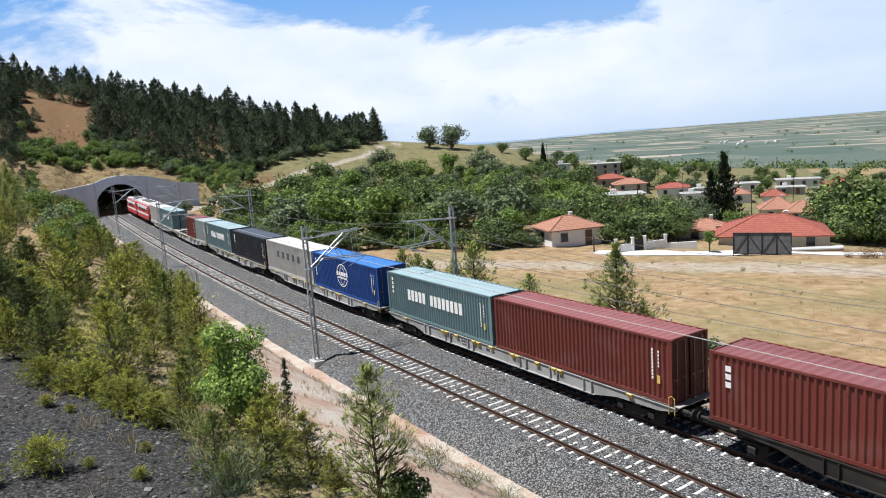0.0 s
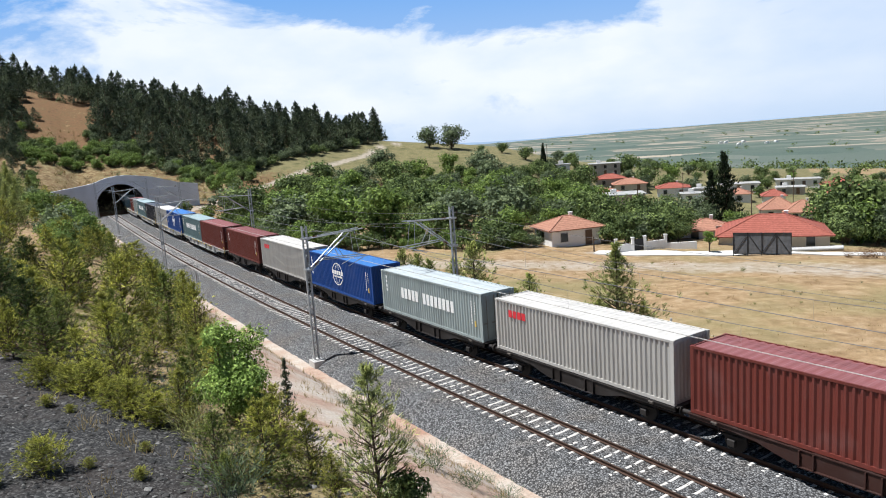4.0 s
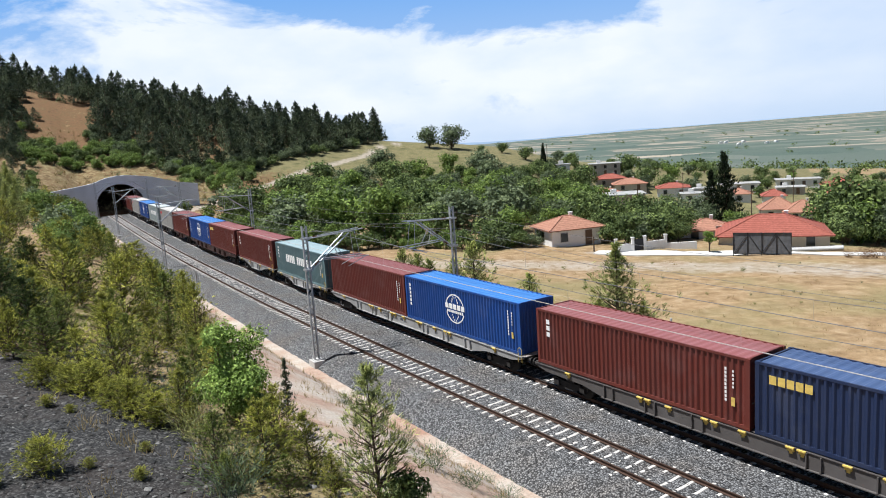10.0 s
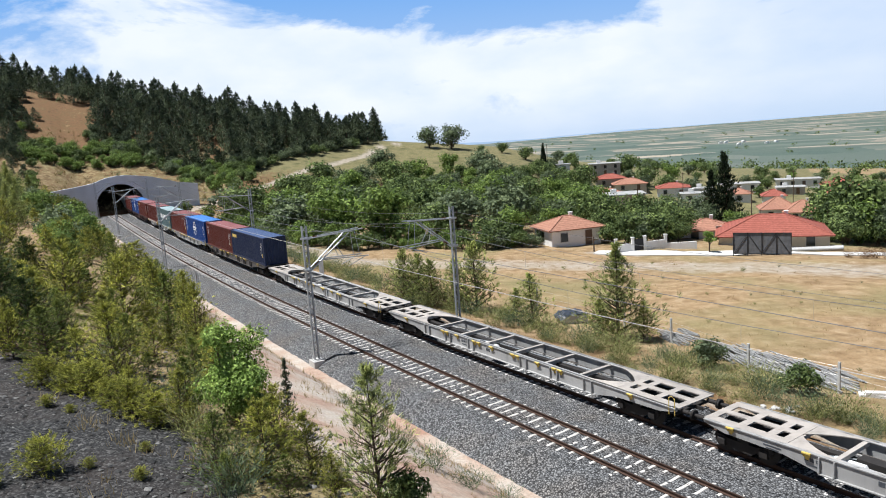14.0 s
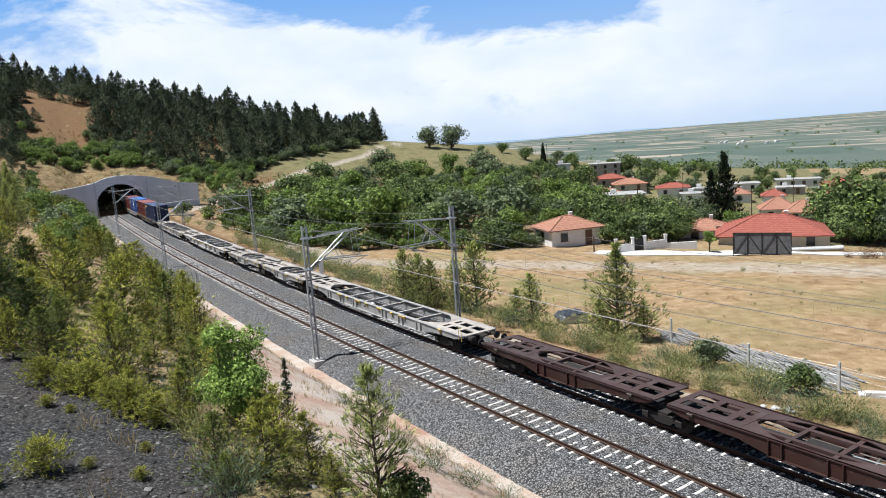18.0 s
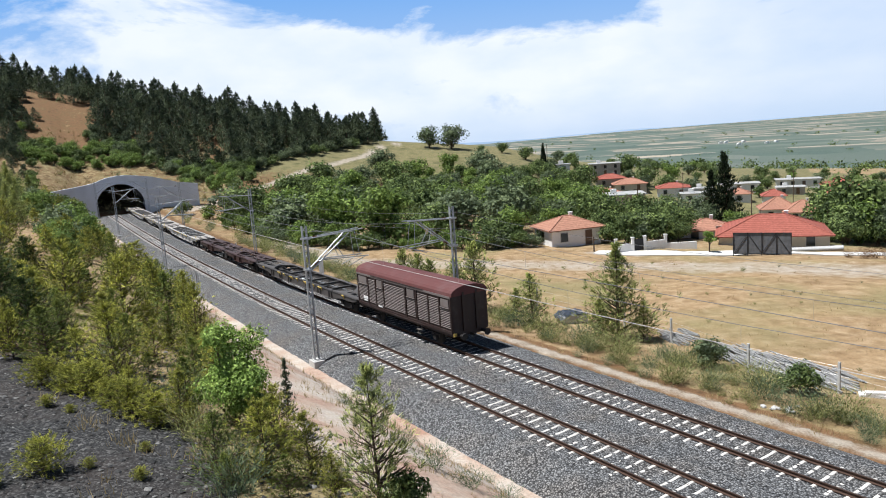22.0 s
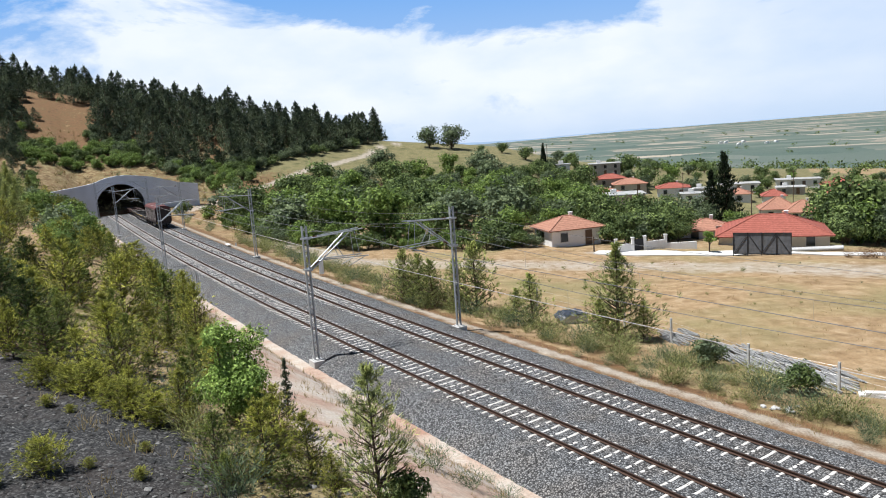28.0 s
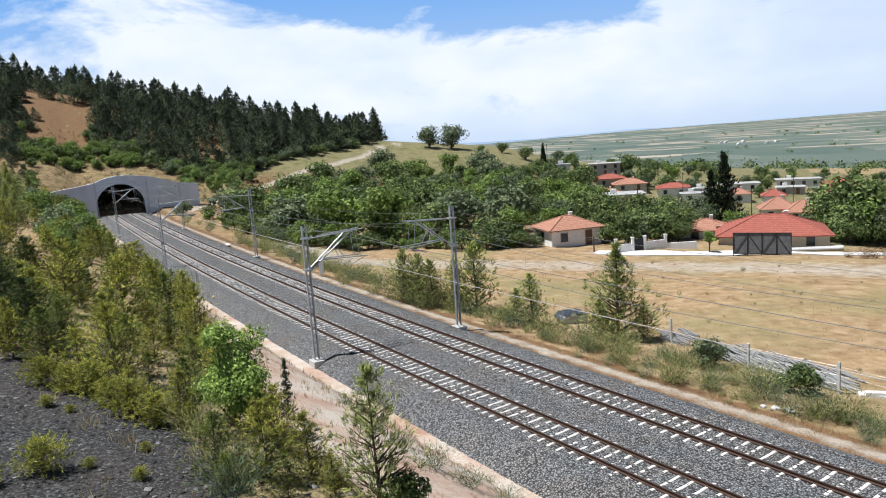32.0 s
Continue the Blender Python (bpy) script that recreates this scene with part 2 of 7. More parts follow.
MAT_LEAF = leaf_material("green_leaves", (0.05, 0.078, 0.028), (0.275, 0.35, 0.13), 0.65, 0.3, 0.3)
MAT_LEAF_BRIGHT = leaf_material("bright_leaves", (0.07, 0.12, 0.02), (0.45, 0.60, 0.15), 0.5, 0.35)
MAT_LEAF_FRESH = leaf_material("fresh_leaves", (0.08, 0.125, 0.03), (0.32, 0.43, 0.125), 0.65, 0.32, 0.4)
MAT_LEAF_GREY = leaf_material("grey_green_leaves", (0.075, 0.10, 0.055), (0.26, 0.315, 0.19), 0.65, 0.25, 0.35)
MAT_BROOM = leaf_material("broom_stems", (0.08, 0.09, 0.03), (0.44, 0.45, 0.18))
MAT_FIELD_PINE = leaf_material("field_pine_needles", (0.05, 0.07, 0.02), (0.66, 0.70, 0.27), 0.6, 0.35, 0.8)
MAT_DRY_SHRUB = leaf_material("withered_stems", (0.09, 0.05, 0.026), (0.25, 0.155, 0.08))
MAT_CYPRESS = leaf_material("cypress_needles", (0.012, 0.019, 0.011), (0.05, 0.068, 0.034))
MAT_STRAW = leaf_material("dry_grass_blades", (0.27, 0.20, 0.09), (0.50, 0.40, 0.22))


# ---------------------------------------------------------------- mesh helpers
def mesh_of(name, verts, faces, mats=(), smooth=False, index=None):
    me = bpy.data.meshes.new(name)
    me.from_pydata([tuple(v) for v in verts], [], faces)
    for mt in mats:
        me.materials.append(mt)
    if index is not None:
        me.polygons.foreach_set("material_index", index)
    if smooth:
        me.polygons.foreach_set("use_smooth", [True] * len(me.polygons))
    me.update()
    return me


class Soup:
    """Vertices and faces of one mesh, gathered piece by piece."""

    def __init__(self):
        self.v, self.f, self.n = [], [], 0

    def add(self, verts, faces):
        self.v.append(np.asarray(verts, float))
        self.f += [tuple(i + self.n for i in f) for f in faces]
        self.n += len(verts)
        return self

    def box(self, c, size, turn=None):
        x, y, z = (np.array(size) / 2)
        p = np.array([(-x, -y, -z), (x, -y, -z), (x, y, -z), (-x, y, -z), (-x, -y, z), (x, -y, z), (x, y, z), (-x, y, z)])
        if turn is not None:
            p = p @ np.array(Euler([radians(a) for a in turn]).to_matrix()).T
        return self.add(p + np.array(c), [(3, 2, 1, 0), (4, 5, 6, 7), (0, 1, 5, 4), (1, 2, 6, 5), (2, 3, 7, 6), (3, 0, 4, 7)])

    def chamfer(self, c, size, b):
        """A box with its long edges cut off (along x)."""
        x, y, z = (np.array(size) / 2)
        ring = [(-y + b, -z), (y - b, -z), (y, -z + b), (y, z - b), (y - b, z), (-y + b, z), (-y, z - b), (-y, -z + b)]
        p = [(-x, a, d) for a, d in ring] + [(x, a, d) for a, d in ring]
        f = [(i, (i + 1) % 8, (i + 1) % 8 + 8, i + 8) for i in range(8)]
        f = [q[::-1] for q in f] + [tuple(range(8)), tuple(range(15, 7, -1))]
        return self.add(np.array(p) + np.array(c), [q[::-1] for q in f])

    def tube(self, pts, radii, sides=6, caps=True):
        pts = [Vector(p) for p in pts]
        if isinstance(radii, (int, float)):
            radii = [radii] * len(pts)
        rings = []
        for i, p in enumerate(pts):
            d = (pts[min(i + 1, len(pts) - 1)] - pts[max(i - 1, 0)]).normalized()
            a = d.cross(Vector((0, 0, 1)) if abs(d.z) < 0.9 else Vector((1, 0, 0))).normalized()
            b = d.cross(a)
            rings += [p + (a * math.cos(t) + b * math.sin(t)) * radii[i] for t in (2 * math.pi * k / sides for k in range(sides))]
        f = [(i * sides + k, i * sides + (k + 1) % sides, (i + 1) * sides + (k + 1) % sides, (i + 1) * sides + k) for i in range(len(pts) - 1) for k in range(sides)]
        if caps:
            f += [tuple(range(sides))[::-1], tuple(range((len(pts) - 1) * sides, len(pts) * sides))]
        return self.add([tuple(r) for r in rings], f)

    def prism(self, outline, x0, x1):
        """An outline in (y, z) drawn along x."""
        n = len(outline)
        p = [(x0, a, b) for a, b in outline] + [(x1, a, b) for a, b in outline]
        return self.add(p, [(i, (i + 1) % n, (i + 1) % n + n, i + n) for i in range(n)] + [tuple(range(n))[::-1], tuple(range(n, 2 * n))])

    def side_prism(self, outline, y0, y1):
        """An outline in (x, z) drawn along y."""
        n = len(outline)
        p = [(a, y0, b) for a, b in outline] + [(a, y1, b) for a, b in outline]
        return self.add(p, [(i, i + n, (i + 1) % n + n, (i + 1) % n) for i in range(n)] + [tuple(range(n)), tuple(range(2 * n - 1, n - 1, -1))])

    def mesh(self, name, mat, smooth=False):
        v = np.concatenate(self.v)
        me = mesh_of(name, v, self.f, [mat] if mat else [], smooth)
        bm = bmesh.new()
        bm.from_mesh(me)
        bmesh.ops.recalc_face_normals(bm, faces=bm.faces)
        bm.to_mesh(me)
        bm.free()
        return me

    def ob(self, name, mat, parent=None, label="", smooth=False):
        o = new(name, self.mesh(name, mat, smooth))
        o.parent = parent
        if label:
            tagged(o, label)
        return o


def thing(name, label, category, group="", kind=""):
    return tagged(new(name), label, category, group, kind)


# ---------------------------------------------------------------- the line in plan
GRADE, GAP, HEAD, SIDE, BEND, TWIST = 0.00647, 4.51, 0.60477, 25.232, -0.0010188, 5.3265e-6


def build_line():
    q = np.arange(-700.0, 800.5, 0.5)
    inside = np.clip(q, -40, 250)
    k = np.where((q < -40) | (q > 250), 0.0, BEND + TWIST * np.maximum(inside, 0))
    hd = np.concatenate([[0], np.cumsum((k[1:] + k[:-1]) / 2 * 0.5)])
    i0 = int(np.argmin(abs(q)))
    hd += HEAD - hd[i0]
    dx, dy = -np.sin(hd), np.cos(hd)
    x = np.concatenate([[0], np.cumsum((dx[1:] + dx[:-1]) / 2 * 0.5)])
    y = np.concatenate([[0], np.cumsum((dy[1:] + dy[:-1]) / 2 * 0.5)])
    return q, x - x[i0] + SIDE * math.cos(HEAD), y - y[i0] + SIDE * math.sin(HEAD), hd


LINE_S, LINE_X, LINE_Y, LINE_H = build_line()


def on_line(s, off=0.0, z=0.0):
    """Plan place of a point beside the line: metres along it, metres to its right, height above the rail."""
    x, y, h = (float(np.interp(s, LINE_S, a)) for a in (LINE_X, LINE_Y, LINE_H))
    return Vector((x + off * math.cos(h), y + off * math.sin(h), z + GRADE * s))


def heading(s):
    return float(np.interp(s, LINE_S, LINE_H))


def line_pose(s, off=0.0, z=0.0):
    """Pose with x forward along the line and y to the left."""
    return Matrix.Translation(on_line(s, off, z)) @ Matrix.Rotation(heading(s) + math.pi / 2, 4, "Z") @ Matrix.Rotation(-math.atan(GRADE), 4, "Y")


def beside(x, y):
    """Metres along the line and to its right, for arrays of plan places."""
    x, y = np.asarray(x, float).ravel(), np.asarray(y, float).ravel()
    s, o = np.empty_like(x), np.empty_like(x)
    pick = slice(0, len(LINE_S), 8)
    cx, cy, cs, ch = LINE_X[pick], LINE_Y[pick], LINE_S[pick], LINE_H[pick]
    for a in range(0, len(x), 20000):
        b = slice(a, a + 20000)
        d = (x[b, None] - cx) ** 2 + (y[b, None] - cy) ** 2
        i = d.argmin(1)
        ux, uy = x[b] - cx[i], y[b] - cy[i]
        s[b] = cs[i] - ux * np.sin(ch[i]) + uy * np.cos(ch[i])
        o[b] = ux * np.cos(ch[i]) + uy * np.sin(ch[i])
    return s, o


def smooth01(t):
    t = np.clip(t, 0, 1)
    return t * t * (3 - 2 * t)


def waves(x, y, scale, seed):
    """Cheap smooth unevenness from a few sines."""
    r = np.random.RandomState(seed)
    z = 0
    for k in range(7):
        a, p = r.uniform(0, 6.28, 2)
        w = (1.0 + 0.55 * k) / scale
        z = z + np.sin((x * math.cos(a) + y * math.sin(a)) * w + p + 1.7 * np.sin((x * math.sin(a) - y * math.cos(a)) * w * 0.6 + p)) / (1 + 0.6 * k)
    return z / 3


PORTAL_S = 187.0
AXIS = -GAP / 2


def land(x, y):
    """Height of the land, with the coordinates beside the line."""
    x, y = np.asarray(x, float).ravel(), np.asarray(y, float).ravel()
    s, o = beside(x, y)
    zf = GRADE * np.clip(s, -300, 260) - 0.85
    # open land: field, village slope, plain
    e = np.maximum(o - 5.0, 0)
    far = np.hypot(x, y)
    base = np.interp(e, [0, 3, 12, 50, 62, 80, 120, 200, 330, 600, 900, 1600], [-1.0, -1.4, -2.2, -3.4, -4.6, -7.0, -10.0, -14.5, -26, -50, -61, -61])
    rim = np.interp(np.degrees(np.arctan2(x, y)), [-12, 5.8, 14.5, 18, 32], [-34, -33, -15, -11.5, 0])
    base = np.where(far > 1600, -61 + (rim + 61) * np.clip((far - 1600) / 3350, 0, 1), base)
    # the left bank of the cutting
    f = np.maximum(-o - 9.3, 0)
    bank = zf + 6.6 * (1 - np.exp(-f / 6.0)) + 0.13 * f
    bank = bank + 3.0 * np.exp(-((x + 1.0) ** 2 + (y + 3.0) ** 2) / 22.0)
    base = np.where(o < -9.3, bank, np.where(o < 5, zf, base + zf + 0.85))
    # the wooded hill and its grassy shoulder
    ry = 292 + 0.12 * (x + 90)
    crest = np.interp(x, [-420, -260, -175, -150, -110, -90, -33, 10, 28, 55, 110, 200, 400], [52, 56, 48, 43, 33, 29, 16, 11.2, 8.6, 1, -8, -16, -30])
    d = ry - y
    t = np.where(d > 0, 1 - d / 140.0, 1 + d / 420.0)
    hill = base + np.maximum(crest - base, 0) * smooth01(t)
    z = np.where((d < 0) & (far > 900), base, hill)
    # the cutting in front of the tunnel
    cut = (s < PORTAL_S) & (s > -300)
    lim = np.where(o < -9.3, zf + 1.05 * f, np.where(o > 5, zf + 0.55 * np.maximum(o - 5, 0), zf))
    z = np.where(cut, np.minimum(z, lim + 0.0), z)
    near = np.clip((np.abs(o + 2.2) - 8) / 6, 0, 1)
    z = z + near * (0.35 * waves(x, y, 9, 3) + 0.10 * waves(x, y, 1.8, 4) * (far < 130))
    return z, s, o


def land_z(x, y):
    return float(land([x], [y])[0][0])


def strip_mask(x, y, pts, width):
    """1 on a track drawn through points in plan, falling to 0 at its edges."""
    best = np.full(len(x), 1e9)
    for (ax, ay), (bx, by) in zip(pts, pts[1:]):
        ux, uy = bx - ax, by - ay
        t = np.clip(((x - ax) * ux + (y - ay) * uy) / (ux * ux + uy * uy), 0, 1)
        best = np.minimum(best, np.hypot(x - ax - t * ux, y - ay - t * uy))
    return np.clip(1.5 - best / width, 0, 1)


FIELD_ROAD = [(-30, 118), (-14, 92), (2, 86), (24, 80), (48, 70), (90, 52), (150, 30)]
LANE = [(20, 92), (25, 89.5), (33, 88), (44, 86), (58, 84)]
HILL_ROAD = [(-62, 176), (-52, 196), (-40, 225), (-26, 250), (-20, 275), (-10, 292)]


def build_ground():
    r = np.concatenate([np.arange(0.6, 15, 0.4), np.arange(15, 60, 0.8), np.arange(60, 262, 1.5), 262 * 1.04 ** np.arange(0, 34), 1000 * 1.05 ** np.arange(0, 33), [4950]])
    a = np.concatenate([np.arange(-42, 42, 0.25), np.arange(42, 318, 3.0)])
    A, R = np.meshgrid(np.radians(a), r)
    x, y = (R * np.sin(A)).ravel(), (R * np.cos(A)).ravel()
    z, s, o = land(x, y)
    na, nr = len(a), len(r)
    faces, keep = [], (np.abs(o - AXIS) < 7.4) & (s > PORTAL_S - 4) & (s < PORTAL_S + 9)
    for i in range(nr - 1):
        for j in range(na):
            q = (i * na + j, i * na + (j + 1) % na, (i + 1) * na + (j + 1) % na, (i + 1) * na + j)
            zz = [z[k] for k in q]
            if all(keep[k] for k in q) and max(zz) - min(zz) > 3.0:
                continue
            faces.append(q[::-1])
    verts = np.c_[x, y, z]
    faces.append(tuple(range(na)))
    me = mesh_of("ground", verts, faces, [MAT_GROUND], True)
    far = np.hypot(x, y)
    dry = np.clip((o - 5.6) / 1.5, 0, 1) * (o < 75) * (s < PORTAL_S) * (0.55 + 0.45 * (s < 95)) + 0.3 * ((o >= 75) & (far < 700))
    dry = np.where((o < -10) & (s > 8) & (s < 150), 0.72, dry)
    scree = np.clip((-20.6 - o) / 1.4, 0, 1) * np.clip((29 - s) / 3, 0, 1) * (far < 60)
    edge = np.interp(s, [0, 12, 22, 35, 50, 90, 190], [-19.5, -19.0, -17.8, -14.8, -12.8, -11.6, -11.0])
    bare = np.clip((o - edge) / 1.2 + 0.5, 0, 1) * (o < -7) * (s < PORTAL_S) * (s > -20)
    road = strip_mask(x, y, FIELD_ROAD, 3.6) * 0.62 + 0.85 * strip_mask(x, y, HILL_ROAD, 1.7) + strip_mask(x, y, LANE, 1.3) + 0.9 * np.clip(1.2 - np.abs(o - 4.8) / 0.8, 0, 1) * (s < PORTAL_S) * (s > -40)
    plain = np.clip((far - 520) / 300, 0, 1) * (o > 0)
    green = np.clip((y - 190) / 40, 0, 1) * (x > -70) * 0.8 + 0.25 * (o < -12)
    wedge = np.degrees(np.arctan2(x, y))
    patch = (wedge > -31) & (wedge < -24) & (far > 250) & (far < 310) & (y > 0)
    green, dry = np.where(patch, 0, green), np.where(patch, 0, dry)
    over = (s > PORTAL_S) & (s < 250) & (o < 30) & (y > 0) & ~patch
    dry, green = np.where(over, 0.42, dry), np.where(over, 0.5, green)
    sandy = (np.hypot(x, y) > 385) & (far < 520) & (wedge > 27.5) & (wedge < 38) & (y > 0)
    dry = np.where(sandy, 1.0, dry)
    yards = (o >= 72) & (far < 330) & (y > 96) & (wedge > 8) & (s < PORTAL_S - 15)
    dry, green = np.where(yards, 0.3, dry), np.where(yards, 0.8, green)
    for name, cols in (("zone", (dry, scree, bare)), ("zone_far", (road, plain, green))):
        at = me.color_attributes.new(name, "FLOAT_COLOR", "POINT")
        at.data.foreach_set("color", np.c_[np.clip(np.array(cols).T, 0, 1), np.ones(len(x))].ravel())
    tagged(new("ground", me), "dry grassy hillside, field and wide farmed plain", "ground", kind="structure")


build_ground()


def build_lane():
    """Pale concrete lane in front of the gardens, laid on the ground."""
    v = []
    pts = [Vector((x, y, 0)) for x, y in LANE]
    fine = [a.lerp(b, k / 6) for a, b in zip(pts, pts[1:]) for k in range(6)] + [pts[-1]]
    for i, p in enumerate(fine):
        d = (fine[min(i + 1, len(fine) - 1)] - fine[max(i - 1, 0)]).normalized()
        side = Vector((-d.y, d.x, 0)) * 1.5
        for q in (p - side, p + side):
            z = max(land_z(q.x, q.y), land_z(p.x, p.y) - 0.05)
            v += [(q.x, q.y, z - 0.3), (q.x, q.y, z + 0.10)]
    n = len(fine)
    f = []
    for i in range(n - 1):
        a, b = 4 * i, 4 * i + 4
        f += [(a + 1, b + 1, b + 3, a + 3), (a, b, b + 1, a + 1), (a + 3, b + 3, b + 2, a + 2)]
    me = mesh_of("lane", v, f, [MAT_LANE])
    tagged(new("lane", me), "narrow pale concrete lane beside the gardens", "lane", kind="structure")


build_lane()


# ---------------------------------------------------------------- track bed and rails
def sweep(name, outline, s0, s1, step, mat, off=0.0, smooth=False, jitter=0.0, closed=True):
    """An outline (to the right, up) drawn along the line."""
    ss = np.arange(s0, s1 + step / 2, step)
    n = len(outline)
    v = []
    for q in ss:
        for a, b in outline:
            p = on_line(q, a + off, b)
            v.append((p.x, p.y, p.z + (random.uniform(-jitter, jitter) if jitter else 0)))
    last = n if closed else n - 1
    f = [(i * n + k, (i + 1) * n + k, (i + 1) * n + (k + 1) % n, i * n + (k + 1) % n) for i in range(len(ss) - 1) for k in range(last)]
    if closed:
        f += [tuple(range(n)), tuple(range((len(ss) - 1) * n, len(ss) * n))[::-1]]
    return mesh_of(name, v, f, [mat], smooth)


def build_bed():
    across = [(-8.3, -0.95)]
    for a in np.arange(-7.6, 3.4, 0.16):
        z = -0.20
        for c in (0.0, -GAP):
            if abs(a - c) < 0.6:
                z = -0.188
            elif abs(a - c) < 0.95:
                z = -0.212
            elif abs(a - c) < 1.45:
                z = -0.179
        edge = min(a + 7.6, 3.3 - a)
        across.append((float(a), z - 0.42 * max(0.0, 1 - edge / 0.9)))
    across.append((4.2, -0.95))
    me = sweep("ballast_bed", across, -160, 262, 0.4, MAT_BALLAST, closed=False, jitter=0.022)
    tagged(new("ballast_bed", me), "grey crushed stone ballast under the two tracks", "ballast", kind="structure")


RAIL = [(-0.070, -0.172), (0.070, -0.172), (0.070, -0.155), (0.012, -0.130), (0.012, -0.045), (0.036, -0.034), (0.036, -0.003), (0.028, 0.0),
        (-0.028, 0.0), (-0.036, -0.003), (-0.036, -0.034), (-0.012, -0.045), (-0.012, -0.130), (-0.070, -0.155)]
HEAD_TOP = [(-0.026, 0.0), (0.026, 0.0), (0.026, 0.0025), (-0.026, 0.0025)]


def sleeper_mesh():
    # low waist, raised shoulders under the rails; x along the line, y across
    prof = [(-1.30, -0.02), (-1.22, -0.016), (-0.98, 0.0), (-0.50, -0.0), (-0.34, -0.02), (0.34, -0.02), (0.50, 0.0), (0.98, 0.0), (1.22, -0.016), (1.30, -0.02)]
    v, f = [], []
    for y, dz in prof:
        t = -0.165 + dz - (0.05 if abs(y) > 1.28 else 0)
        v += [(-0.14, y, -0.33), (-0.06, y, t), (0.06, y, t), (0.14, y, -0.33)]
    for i in range(len(prof) - 1):
        for k in range(4):
            f.append((i * 4 + k, i * 4 + (k + 1) % 4, i * 4 + 4 + (k + 1) % 4, i * 4 + 4 + k))
    f += [(0, 1, 2, 3), tuple(range(len(v) - 1, len(v) - 5, -1))]
    return mesh_of("sleeper", v, f, [MAT_SLEEPER])


def build_tracks():
    sl = sleeper_mesh()
    clip = Soup()
    for y in (-0.75, 0.75):
        for d in (-0.11, 0.11):
            clip.box((0, y + d, -0.145), (0.12, 0.06, 0.04))
    for off, label in ((-GAP, "empty near track with rusty rails on concrete sleepers"), (0.0, "far track with rusty rails on concrete sleepers carrying the freight train")):
        tr = thing("railway_track", label, "railway track", "tracks", "structure")
        for side in (-0.75, 0.75):
            rail = new("rail", sweep("rail", RAIL, -160, 262, 2.0, MAT_RAIL_SIDE, off + side))
            rail.parent = tr
            top = new("rail_head", sweep("rail_head", HEAD_TOP, -160, 262, 2.0, MAT_RAIL_HEAD, off + side))
            top.parent = rail
        for i in range(300):
            s = 3.0 + 0.6 * i
            ob = new("sleeper", sl)
            ob.parent = tr
            m = line_pose(s, off, random.uniform(-0.006, 0.006))
            ob.matrix_local = m @ Matrix.Rotation(random.uniform(-0.012, 0.012), 4, "Z")
        rest = Soup()
        for s in list(np.arange(-60, 3, 0.6)) + list(np.arange(183, 215, 0.6)):
            m = np.array(line_pose(float(s), off))
            p = np.array([v.co[:] for v in sl.vertices])
            rest.add(p @ m[:3, :3].T + m[:3, 3], [tuple(q.vertices) for q in sl.polygons])
        tagged(rest.ob("sleepers_beyond", MAT_SLEEPER, tr), kind="stuff")


build_bed()
build_tracks()


# ---------------------------------------------------------------- tunnel portal
def arch(r_w, spring, top, n=20):
    """Outline of the tunnel mouth in (across, up), from the left foot to the right foot."""
    pts = [(-r_w, -1.0), (-r_w, spring)]
    for i in range(1, n):
        a = math.pi * i / n
        pts.append((-r_w * math.cos(a), spring + (top - spring) * math.sin(a)))
    return pts + [(r_w, spring), (r_w, -1.0)]


